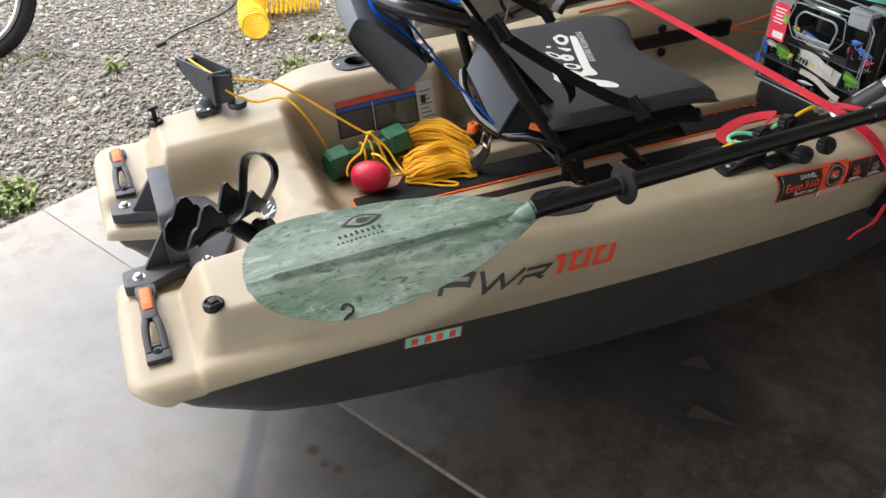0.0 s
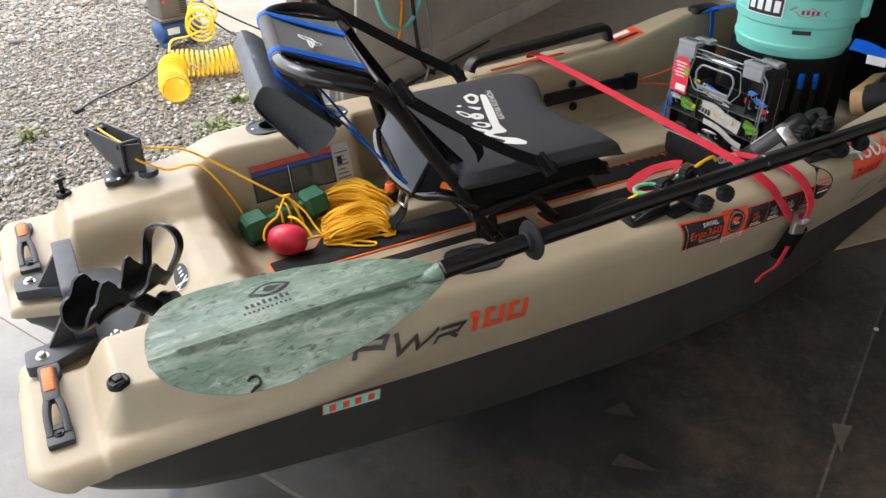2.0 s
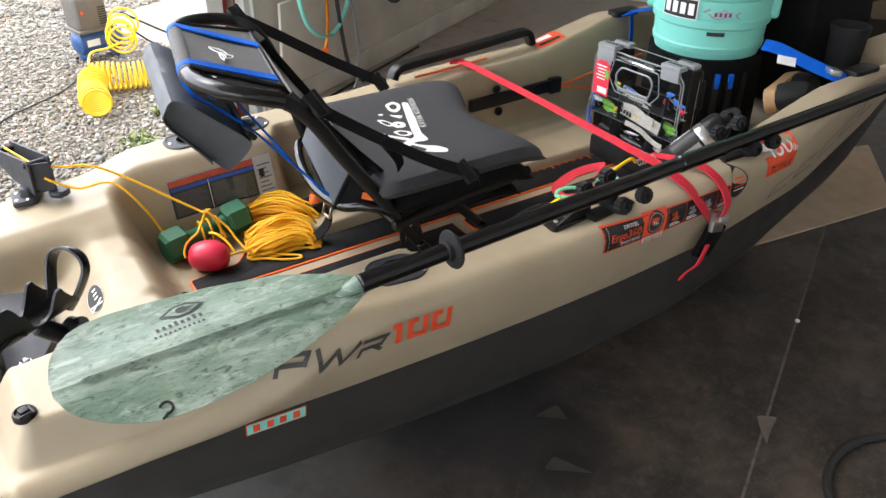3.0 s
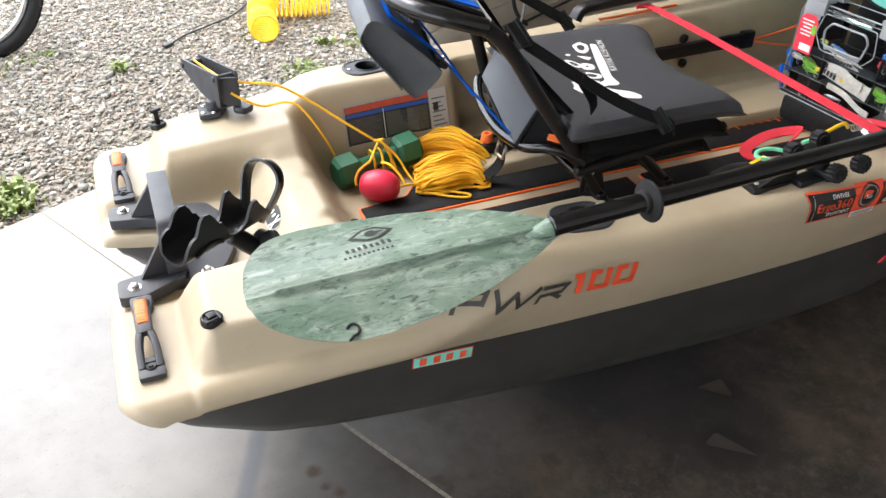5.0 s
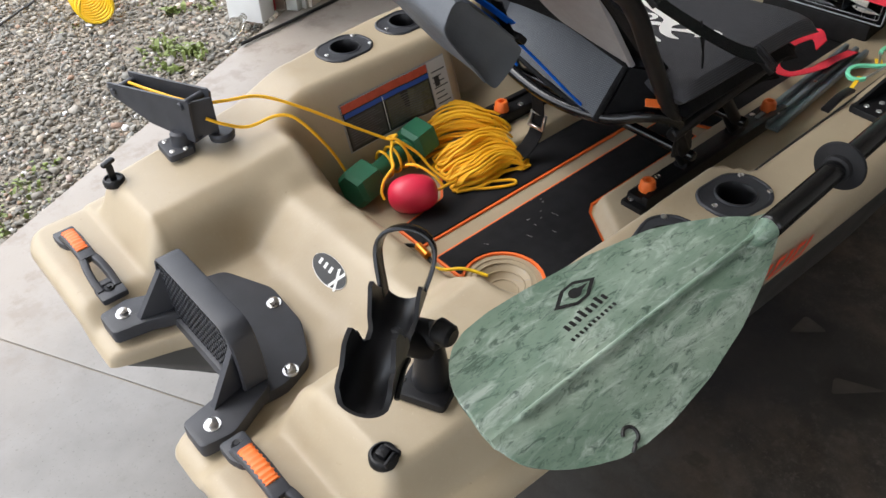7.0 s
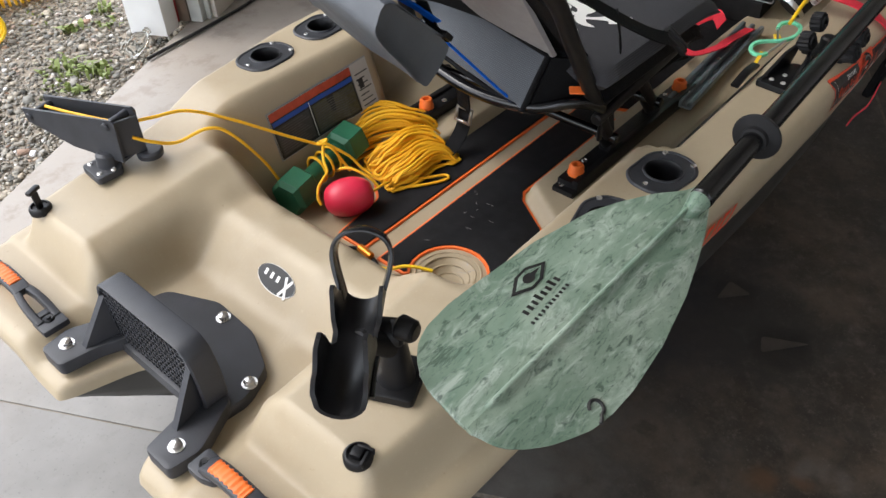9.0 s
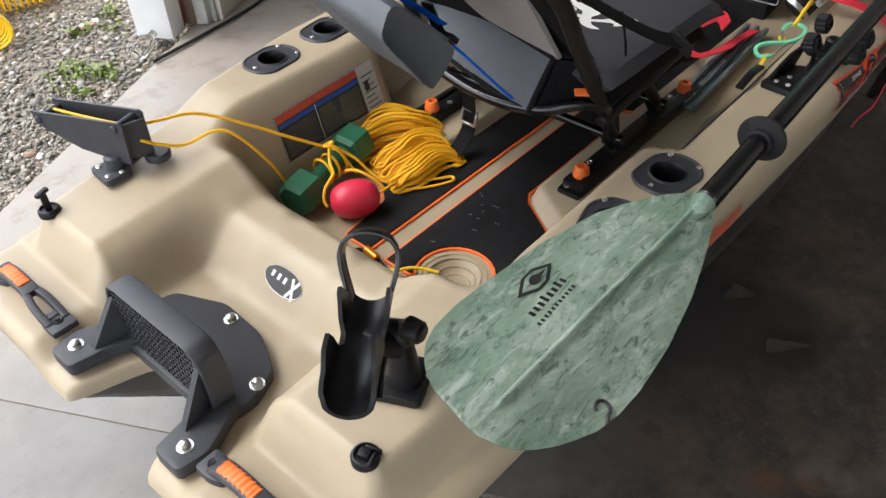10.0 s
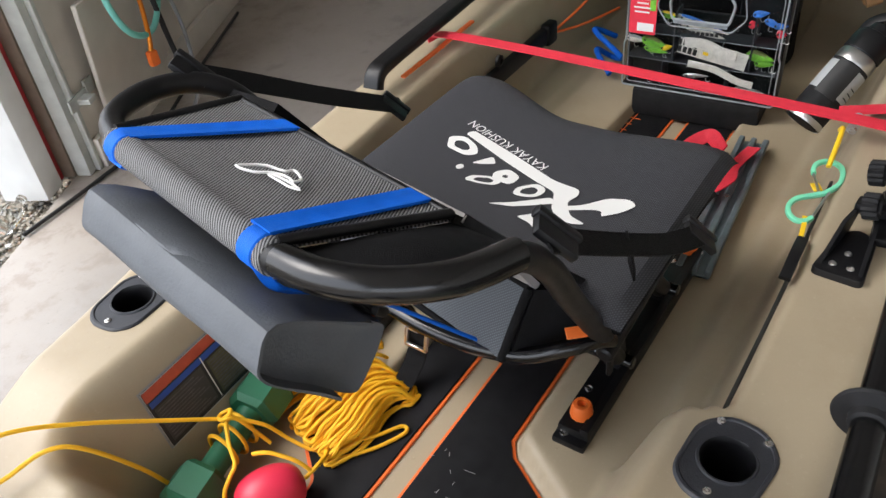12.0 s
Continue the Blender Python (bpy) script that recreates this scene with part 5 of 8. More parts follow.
wall_print("divider", 0.582, 0.5835, 0.350, 0.412, "white", 0.003, "", 0.05, wl)
M["oliveink"] = mat("olive_print", (0.085, 0.085, 0.045), 0.5, vary=0.25, scale=200)
wall_print("olive_field", 0.588, 0.686, 0.352, 0.402, "oliveink", 0.0024, "", 0.05, wl)
wall_print("olive_field", 0.500, 0.578, 0.352, 0.402, "darkink", 0.0024, "", 0.05, wl)
wall_print("pale_panel", 0.692, 0.734, 0.347, 0.430, "paleink", 0.0022, "", 0.05, wl)
for k in range(11):
    for q0, q1 in ((0.503, 0.575), (0.591, 0.683)):
        wall_print("text_bar", q0, q1 - 0.006 * ((k * 5) % 4), 0.3545 + 0.0043 * k, 0.3562 + 0.0043 * k, "faintink", 0.003, "", 0.05, wl)
for k in range(7):
    wall_print("text_bar", 0.697, 0.729 - 0.005 * (k % 3), 0.352 + 0.0095 * k, 0.3545 + 0.0095 * k, "faintink", 0.003, "", 0.05, wl)
for a0, a1, c0, c1 in ((0.494, 0.690, 0.3465, 0.3475), (0.494, 0.690, 0.4295, 0.4305), (0.494, 0.495, 0.3465, 0.4305)):
    wall_print("outline", a0, a1, c0, c1, "paleink", 0.0032, "", 0.05, wl)
wall_print("code_bar", 0.700, 0.712, 0.384, 0.402, "ink", 0.0032, "", 0.05, wl)
lm_ = pose(1.650, 0.392, 0, 0, 0, -6)
ol = part("load_label", on_deck(rect(-0.045, -0.032, 0.045, 0.032, 6, 6), lm_, 0.0014, 0), "redink", kayak, "orange load label with plain bars", smooth=False)
part("text_bar", on_deck(rect(-0.030, 0.004, 0.020, 0.024, 5, 3), lm_, 0.0022, 0), "white", ol, smooth=False)
part("text_bar", on_deck(rect(-0.034, -0.022, 0.034, -0.008, 5, 3), lm_, 0.0022, 0), "ink", ol, smooth=False)
# oval badge on the ridge: plain shapes
bm_ = pose(0.272, -0.002, 0, 0, 0, -92)
oval = part("oval_badge", on_deck(flat([(0.040 * math.cos(q), 0.0145 * math.sin(q)) for q in np.linspace(0, 6.283, 41)[:-1]]), bm_, 0.0012, 0), "white", kayak, "black oval badge with white plain shapes", smooth=False)
part("field", on_deck(flat([(0.0393 * math.cos(q), 0.0139 * math.sin(q)) for q in np.linspace(0, 6.283, 41)[:-1]]), bm_, 0.0018, 0), "ink", oval, smooth=False)
for x in (-0.026, -0.013, 0.0):
    part("shape", on_deck(rect(x, -0.002, x + 0.0055, 0.005), bm_, 0.0026, 1), "white", oval, smooth=False)
for q in (32, -32):
    part("shape", on_deck(moved(rect(-0.0022, -0.013, 0.0022, 0.013), pose(0.022, -0.002, 0, 0, 0, q)), bm_, 0.0026, 1), "white", oval, smooth=False)

# ---- the paddle lying along the starboard gunwale ----
paddle = thing("paddle", (1.2, -0.43, 0.50), "black-shafted kayak paddle with a marbled green blade, lying on the gunwale", "paddle")
pa, pb_ = Vector((0.590, -0.4625, 0.5535)), Vector((2.40, -0.405, 0.566))
pd = (pb_ - pa).normalized()
part("shaft", join(rod(pa - pd * 0.004, pb_, 0.0148), rod(pa + pd * 0.70, pa + pd * 0.83, 0.0172)), "gloss", paddle, "glossy black shaft")
part("drip_ring", moved(lathe([(0.0147, -0.012), (0.0178, -0.010), (0.0186, -0.003), (0.0320, 0.000), (0.0335, 0.0025), (0.0325, 0.0050), (0.0186, 0.0035), (0.0176, 0.009), (0.0148, 0.011)], 32), aim(pa + pd * 0.165, pa + pd * 0.30)), "rubber", paddle, "black rubber drip ring")
BA, BB = Vector((0.594, -0.4585, 0.5515)), Vector((0.171, -0.453, 0.544))  # the rib, from the neck outwards
bd_out = (BB - BA).normalized()
B_UP, B_DN = Vector((0, 0.9995, 0.02)), Vector((0, -0.845, -0.535))
N_UP, N_DN = Vector((0, -0.02, 0.9995)), Vector((0, -0.535, 0.845))


def blade_edge(s):
    """How far the blade reaches to either side of its rib, s metres out from the neck."""
    up = si(s, [-0.02, 0.0, 0.03, 0.07, 0.11, 0.2, 0.29, 0.34, 0.375, 0.396, 0.412, 0.424, 0.432, 0.436, 0.4372], [0.013, 0.020, 0.046, 0.068, 0.084, 0.100, 0.107, 0.109, 0.106, 0.099, 0.086, 0.069, 0.048, 0.026, 0.004], 0.004)
    dn = si(s, [-0.02, 0.0, 0.04, 0.08, 0.125, 0.2, 0.27, 0.31, 0.34, 0.365, 0.385, 0.405, 0.420, 0.431, 0.4372], [0.012, 0.018, 0.038, 0.053, 0.068, 0.084, 0.0915, 0.091, 0.086, 0.076, 0.0665, 0.0535, 0.041, 0.026, 0.004], 0.004)
    return float(up), float(dn)


def blade_at(s, w_, off=0.0):
    """A place on the dished blade: w_ is positive towards the boat."""
    c = BA + bd_out * s + (B_UP * w_ if w_ > 0 else B_DN * -w_)
    f = float(ss(-0.02, 0.02, w_))
    n = (N_DN * (1 - f) + N_UP * f).normalized()
    crown = 0.004 * math.exp(-(w_ / 0.016) ** 2)
    return c + n * (off - crown + 0.010 * (max(0, abs(w_) - 0.05) / 0.06) ** 2)


bl = bmesh.new()
rows_t, rows_b = [], []
NS, NW = 100, 34
for i in range(NS + 1):
    s = -0.02 + 0.457 * (1 - (1 - i / NS) ** 1.9)
    up, dn = blade_edge(s)
    rt, rb_ = [], []
    for k in range(-NW, NW + 1):
        q = k / NW
        w_ = q * abs(q) ** 0.7 * (up if q > 0 else dn)
        rib = 0.0064 * math.exp(-(w_ / 0.0030) ** 4) * float(1 - ss(0.392, 0.410, s))
        th = 0.0028 * (1 - 0.6 * abs(q) ** 6)
        rt.append(bl.verts.new(blade_at(s, w_, th + rib)))
        rb_.append(bl.verts.new(blade_at(s, w_, -th)))
    rows_t.append(rt); rows_b.append(rb_)
grid_faces(bl, rows_t)
grid_faces(bl, [r[::-1] for r in rows_b])
for a_, b_ in ((0, 0), (-1, -1)):
    for i in range(NS):
        bl.faces.new((rows_t[i][a_], rows_t[i + 1][a_], rows_b[i + 1][b_], rows_b[i][b_]))
bl.faces.new(rows_t[0] + rows_b[0][::-1])
bl.faces.new(rows_t[-1] + rows_b[-1][::-1])
blade = part("blade", bl, "blade", paddle, "marbled green blade with a raised rib and a hook notch")


part("neck", rod(BA + bd_out * 0.060 + Vector((0, 0, -0.012)), pa - pd * 0.001, 0.003, 0.0142), "blade", paddle)


def on_blade(bm, s0, w0, turn, off=0.0042):
    for v in bm.verts:
        q = Vector((v.co.x, v.co.y, 0))
        q.rotate(Euler((0, 0, radians(turn))))
        v.co = blade_at(s0 - q.x, w0 + q.y, off)
    return bm


dia = [(-0.034, 0.0), (-0.010, 0.012), (0.010, 0.012), (0.034, 0.0), (0.010, -0.012), (-0.010, -0.012)]
drop = [(0.009 * math.cos(q), 0.006 * math.sin(q)) for q in np.linspace(0.5, 5.8, 13)] + [(0.022, 0.0)]
for shape_, f, mt, o in ((dia, 1.0, "ink", 0.0036), (dia, 0.74, "blade", 0.0040), (drop, 1.0, "ink", 0.0044)):
    part("emblem", on_blade(flat([(x * f, y * f) for x, y in shape_]), 0.249, 0.071, 4, o), mt, blade, "dark plain emblem", smooth=False)
for k in range(8):
    part("letter_bar", on_blade(rect(-0.036 + 0.0088 * k, -0.004, -0.0312 + 0.0088 * k, 0.004 if k not in (3, 6) else 0.007), 0.257, 0.046, 4, 0.0038), "ink", blade, smooth=False)
for k in range(11):
    part("letter_bar", on_blade(rect(-0.037 + 0.0068 * k, -0.0022, -0.0333 + 0.0068 * k, 0.0022), 0.262, 0.032, 4, 0.0038), "ink", blade, smooth=False)
hk = [(0.008 * math.cos(q), 0.008 * math.sin(q)) for q in np.linspace(0.4, 4.9, 18)]
hook = [blade_at(0.318 + x, -0.075 + y, 0.003) for x, y in hk] + [blade_at(0.322, -0.0855, 0.003), blade_at(0.327, -0.0885, 0.002)]
part("hook_notch", sweep(hook, circle(0.0019, 8)), "ink", blade, "dark line-retrieval hook notch")

# ---- the seat ----
seat = thing("folding_chair", (0.95, 0, 0.312), "black framed mesh kayak seat, reclined, with a charcoal cushion", "chair")


def pad(outline_x, y0, y1, z, thick, sag, nu=34, nv=34):
    """A cushion: outline_x gives its aft and fore ends at each y."""
    bm = bmesh.new()
    top, bot = [], []
    for i in range(nu + 1):
        u = -1 + 2 * i / nu
        t_, b_ = [], []
        for j in range(nv + 1):
            v = -1 + 2 * j / nv
            y = (y0 + y1) / 2 + (y1 - y0) / 2 * v
            xa, xb = outline_x(y)
            x = (xa + xb) / 2 + (xb - xa) / 2 * u
            e = (1 - abs(u) ** 10) ** 0.4 * (1 - abs(v) ** 10) ** 0.4
            zz = z - sag * (1 - (1 - u * u) * (1 - v * v)) * 0 - sag * (1 - u * u) * (1 - v * v)
            zz -= 0.020 * max(0, u) ** 6
            t_.append(bm.verts.new((x, y, zz - thick * 0.5 + thick * 0.5 * e)))
            b_.append(bm.verts.new((x, y, zz - thick * 0.5 - thick * 0.5 * e - 1e-4)))
        top.append(t_); bot.append(b_)
    grid_faces(bm, top)
    grid_faces(bm, [r[::-1] for r in bot])
    for a, b in ((top[0], bot[0]), (top[-1], bot[-1]), ([r[0] for r in top], [r[0] for r in bot]), ([r[-1] for r in top], [r[-1] for r in bot])):
        for k in range(len(a) - 1):
            bm.faces.new((a[k], a[k + 1], b[k + 1], b[k]))
    return bm


def seat_ends(y):
    front = 1.128 + 0.076 * float(ss(0.0, 0.20, y)) + 0.022 * float(ss(0.04, 0.20, -y))
    return 0.785 + 0.02 * (y / 0.2), front


part("cushion", pad(seat_ends, -0.222, 0.225, 0.564, 0.048, 0.006), "cushion", seat, "charcoal mesh cushion with white print")
part("seat_pan", pad(lambda y: (0.80, seat_ends(y)[1] - 0.02), -0.208, 0.212, 0.520, 0.050, 0.0), "strapblack", seat, "black webbing seat pan")
part("skirt", pad(lambda y: (0.83, seat_ends(y)[1] - 0.045), -0.198, 0.200, 0.480, 0.040, 0.0), "strapblack", seat)


def cush_z(x, y):
    xa, xb = seat_ends(y)
    u, v = (2 * x - xa - xb) / (xb - xa), (y - 0.0015) / 0.2235
    return 0.564 - 0.006 * (1 - u * u) * (1 - v * v) - 0.020 * max(0, u) ** 6 + 0.0012


def on_cushion(bm, x0, y0, turn, off=0.0):
    bmesh.ops.transform(bm, matrix=pose(x0, y0, 0, 0, 0, turn), verts=bm.verts)
    for v in bm.verts:
        v.co.z = cush_z(v.co.x, v.co.y) + off
    return bm


KT = 69.3
kk = lettering("KAYAK KUSHION", 0.020)
xs_ = [v.co.x for v in kk.verts]
for v in kk.verts:
    v.co.x *= 0.160 / max(xs_)
part("lettering", on_cushion(kk, 0.978, -0.028, KT, 0.0005), "white", seat, "white printed words", smooth=False)


def print_shape(pts, r=0.006):
    """A plain white shape printed on the cushion."""
    b = flat(rounded(pts, r, 3))
    bmesh.ops.triangulate(b, faces=b.faces[:])
    for v in b.verts:
        v.co.z = cush_z(v.co.x, v.co.y) + 0.0004
    part("logo_shape", b, "white", seat, smooth=False)


def print_ring(pts, hole, r=0.010):
    """A printed ring: an outline and a smaller one of the same count inside."""
    c = Vector((sum(p[0] for p in pts) / len(pts), sum(p[1] for p in pts) / len(pts)))
    o = rounded(pts, r, 4)
    b = bmesh.new()
    A_ = [b.verts.new((x, y, cush_z(x, y) + 0.0004)) for x, y in o]
    B_ = [b.verts.new((*(c + (Vector(p) - c) * hole), 0)) for p in o]
    for v in B_:
        v.co.z = cush_z(v.co.x, v.co.y) + 0.0004
    for k in range(len(o)):
        b.faces.new((A_[k], A_[(k + 1) % len(o)], B_[(k + 1) % len(o)], B_[k]))
    part("logo_shape", b, "white", seat, smooth=False)


print_shape([(1.000, 0.116), (1.012, 0.108), (0.981, 0.022), (0.952, -0.048), (0.947, -0.086), (0.934, -0.090), (0.918, -0.083), (0.893, -0.099), (0.885, -0.124), (0.878, -0.106), (0.882, -0.087), (0.897, -0.072), (0.929, -0.060), (0.941, -0.026), (0.964, 0.032)], 0.007)
print_shape([(0.871, 0.004), (0.879, -0.028), (0.897, -0.056), (0.908, -0.072), (0.918, -0.062), (0.904, -0.045), (0.886, -0.022)], 0.006)
print_shape([(0.900, -0.071), (0.919, -0.103), (0.945, -0.125), (0.953, -0.149), (0.944, -0.162), (0.924, -0.151), (0.906, -0.132), (0.918, -0.129), (0.914, -0.115), (0.900, -0.088)], 0.007)
print_shape([(0.864, -0.043), (0.889, -0.072), (0.872, -0.063), (0.870, -0.082), (0.862, -0.103), (0.856, -0.108), (0.849, -0.076), (0.858, -0.064)], 0.004)
print_ring([(0.903, -0.014), (0.918, -0.012), (0.938, -0.032), (0.930, -0.050), (0.910, -0.046), (0.903, -0.028)], 0.55)
print_ring([(0.903, 0.058), (0.916, 0.054), (0.926, 0.028), (0.922, 0.010), (0.910, 0.014), (0.904, 0.034)], 0.55)
print_ring([(0.921, 0.026), (0.936, 0.032), (0.951, 0.017), (0.940, -0.007), (0.918, -0.002)], 0.22)
print_shape([(0.940, 0.070), (0.967, 0.051), (0.953, 0.038), (0.945, 0.054)], 0.006)
print_shape([(0.918, 0.078), (0.926, 0.085), (0.934, 0.078), (0.926, 0.071)], 0.008)
print_ring([(0.984, 0.132), (0.994, 0.112), (0.980, 0.084), (0.962, 0.072), (0.952, 0.086), (0.959, 0.120), (0.970, 0.126)], 0.50)

# back frame: tube up from the hinges, bent far aft, closed across the top
near_leg = [(0.806, -0.186, 0.478), (0.762, -0.190, 0.540), (0.700, -0.196, 0.628), (0.650, -0.199, 0.704), (0.603, -0.198, 0.750), (0.543, -0.185, 0.770), (0.508, -0.150, 0.776), (0.493, -0.105, 0.777), (0.494, -0.055, 0.776)]
top_bar = [(0.506, 0.0, 0.775), (0.522, 0.07, 0.775), (0.536, 0.13, 0.775), (0.552, 0.195, 0.776), (0.585, 0.246, 0.772), (0.640, 0.270, 0.766), (0.690, 0.262, 0.756), (0.722, 0.238, 0.736)]
far_leg = [(0.748, 0.226, 0.690), (0.772, 0.214, 0.600), (0.812, 0.208, 0.455)]
part("back_frame", tube(near_leg + top_bar + far_leg, 0.0125, 7, segs=14), "black", seat, "black bent tube back frame")
part("frame_sleeve", tube([(0.603, -0.198, 0.752), (0.543, -0.185, 0.770), (0.508, -0.150, 0.776), (0.493, -0.105, 0.777), (0.494, -0.065, 0.776)], 0.0140, 7, segs=14), "gloss", seat)
part("lower_loop", tube([(0.812, -0.192, 0.470), (0.785, -0.186, 0.490), (0.752, -0.168, 0.500), (0.730, -0.110, 0.480), (0.728, 0.0, 0.468), (0.748, 0.12, 0.474), (0.775, 0.185, 0.490), (0.812, 0.206, 0.470)], 0.0098, 7), "gloss", seat, "black lower tube loop")
part("clip_tag", moved(box(0.044, 0.013, 0.003, 0.001, 1), look((0.764, -0.183, 0.523), (0.5, -0.6, 1.2)) @ pose(0, 0, 0, 0, 0, 12)), "orange", seat, "orange printed tag")


def patch(c00, c10, c01, c11, bulge, thick, nu=16, nv=16, nrm=None):
    """A thin cloth panel between four corners, bowed by bulge."""
    c00, c10, c01, c11 = map(Vector, (c00, c10, c01, c11))
    n = nrm or (c10 - c00).cross(c01 - c00).normalized()
    bm = bmesh.new()
    A_, B_ = [], []
    for i in range(nu + 1):
        a_, b_ = [], []
        for j in range(nv + 1):
            u, v = i / nu, j / nv
            p = c00 * (1 - u) * (1 - v) + c10 * u * (1 - v) + c01 * (1 - u) * v + c11 * u * v
            p = p + n * bulge * math.sin(math.pi * u) ** 0.7 * math.sin(math.pi * v) ** 0.7
            a_.append(bm.verts.new(p + n * thick / 2)); b_.append(bm.verts.new(p - n * thick / 2))
        A_.append(a_); B_.append(b_)
    grid_faces(bm, A_)
    grid_faces(bm, [r[::-1] for r in B_])
    for a, b in ((A_[0], B_[0]), (A_[-1], B_[-1]), ([r[0] for r in A_], [r[0] for r in B_]), ([r[-1] for r in A_], [r[-1] for r in B_])):
        for k in range(len(a) - 1):
            bm.faces.new((a[k], a[k + 1], b[k + 1], b[k]))
    return bm


R0, R1 = Vector((0.500, -0.060, 0.7835)), Vector((0.554, 0.196, 0.7835))
F0, F1 = Vector((0.632, -0.120, 0.741)), Vector((0.694, 0.186, 0.748))
part("back_panel", patch(R0, F0, R1, F1, -0.006, 0.008), "backmesh", seat, "grey and black ribbed mesh back panel")
WR0, WR1 = Vector((0.494, -0.062, 0.7745)), Vector((0.551, 0.198, 0.7755))
part("back_panel_rear", rod(WR0, WR1, 0.0150, segs=28), "backmesh", seat)
part("back_panel_under", patch(WR0 + Vector((-0.006, 0, -0.012)), WR0 + Vector((0.040, 0.0, -0.050)), WR1 + Vector((-0.006, 0, -0.012)), WR1 + Vector((0.040, 0.0, -0.050)), 0.0, 0.004), "backmesh", seat)


def stripe(v0, f0):
    """A band over the panel; v0 and f0 say where it starts along the rear and the front edge."""
    o = Vector((0, 0, 0.0060))
    a, b = R0.lerp(R1, v0), F0.lerp(F1, f0)
    a2, b2 = R0.lerp(R1, v0 + 0.095), F0.lerp(F1, f0 + 0.085)
    part("blue_trim", join(patch(a + o, b + o, a2 + o, b2 + o, -0.004, 0.003, 8, 3), rod(WR0.lerp(WR1, v0), WR0.lerp(WR1, v0 + 0.095), 0.0163, segs=28), patch(a + Vector((-0.019, 0, -0.014)), a + Vector((0.030, 0, -0.062)), a2 + Vector((-0.019, 0, -0.014)), a2 + Vector((0.030, 0, -0.062)), 0, 0.003, 6, 3)), "bluestrap", seat, "bright blue trim band")


stripe(0.035, 0.075)
stripe(0.88, 0.665)
part("loop_web", patch(R0 + Vector((0.006, 0.002, -0.012)), F0 + Vector((0, 0.002, -0.008)), (0.507, -0.148, 0.762), (0.632, -0.197, 0.728), -0.012, 0.004), "strapblack", seat, "black mesh filling the frame loop")
part("back_sheet", patch(F0 + Vector((0.004, 0.0, -0.004)), (0.795, -0.165, 0.560), F1 + Vector((0.004, 0, -0.004)), (0.805, 0.195, 0.560), -0.010, 0.008), "strapblack", seat, "black cloth backrest sheet")
for rim_ in ([R0 + Vector((0, 0, 0.004)), F0 + Vector((0, 0, 0.004))], [R1 + Vector((0, 0, 0.004)), F1 + Vector((0, 0, 0.004))], [F0 + Vector((0, 0, 0.002)), F1 + Vector((0, 0, 0.002))]):
    part("piping", tube(rim_, 0.0045, 6), "black", seat)
def panel_z(x, y):
    """The height of the back panel's upper face."""
    n = (F0 - R0).cross(R1 - R0)
    return R0.z - (n.x * (x - R0.x) + n.y * (y - R0.y)) / n.z + 0.0062


bird = [(0.571, 0.061), (0.585, 0.051), (0.591, 0.043), (0.592, 0.031), (0.593, 0.023), (0.601, 0.022), (0.598, 0.014), (0.590, 0.002), (0.581, 0.003), (0.585, 0.011), (0.586, 0.020), (0.583, 0.030), (0.573, 0.039), (0.570, 0.050)]
wing = [(0.578, 0.030), (0.581, 0.022), (0.579, 0.005), (0.574, -0.012), (0.572, -0.001), (0.575, 0.014)]
for shp in (bird, wing):
    part("emblem", sweep([Vector((x, y, panel_z(x, y))) for x, y in rounded(shp, 0.003, 2)], circle(0.0013, 6), True), "white", seat, "white stitched outline emblem")
part("far_sleeve", patch((0.706, 0.150, 0.742), (0.715, 0.232, 0.738), (0.800, 0.120, 0.600), (0.800, 0.215, 0.560), 0.0, 0.012), "strapblack", seat)
part("side_sleeve", patch((0.645, -0.122, 0.732), (0.650, -0.190, 0.700), (0.760, -0.130, 0.600), (0.742, -0.188, 0.580), 0.0, 0.010), "strapblack", seat)
part("lining", patch((0.645, -0.124, 0.732), (0.766, -0.126, 0.560), (0.700, 0.184, 0.738), (0.818, 0.172, 0.576), -0.012, 0.008), "linen", seat, "light grey lining of the backrest")
part("lumbar_panel", patch((0.722, -0.102, 0.478), (0.762, -0.116, 0.558), (0.782, 0.174, 0.496), (0.817, 0.168, 0.576), 0.010, 0.010), "panelmesh", seat, "slate grey mesh lumbar panel")
part("panel_binding", join(tube([(0.720, -0.102, 0.476), (0.740, -0.110, 0.520), (0.760, -0.118, 0.560)], 0.0055), tube([(0.760, -0.118, 0.562), (0.784, 0.02, 0.574), (0.816, 0.170, 0.580)], 0.005), tube([(0.722, -0.100, 0.476), (0.744, 0.03, 0.484), (0.782, 0.174, 0.494)], 0.004)), "strapblack", seat)
part("side_bag", patch((0.724, -0.108, 0.476), (0.762, -0.122, 0.560), (0.800, -0.188, 0.480), (0.812, -0.190, 0.556), 0.004, 0.012), "strapblack", seat)
part("cinch_cord", tube([(0.50, 0.05, 0.735), (0.60, -0.01, 0.640), (0.715, -0.06, 0.500), (0.742, -0.080, 0.468)], 0.0024), "bluestrap", seat, "blue cinch cord")
part("cinch_cord", tube([(0.53, 0.14, 0.735), (0.61, 0.10, 0.660), (0.70, 0.05, 0.520)], 0.0025), "bluestrap", seat, "blue cinch cord")

part("trim_strap", band([(0.486, -0.048, 0.770), (0.500, -0.046, 0.735), (0.540, -0.050, 0.700), (0.575, -0.056, 0.668)], 0.011, 0.002, up=(-0.5, -0.2, 0.6)), "bluestrap", seat, "blue strap down to the pouch")
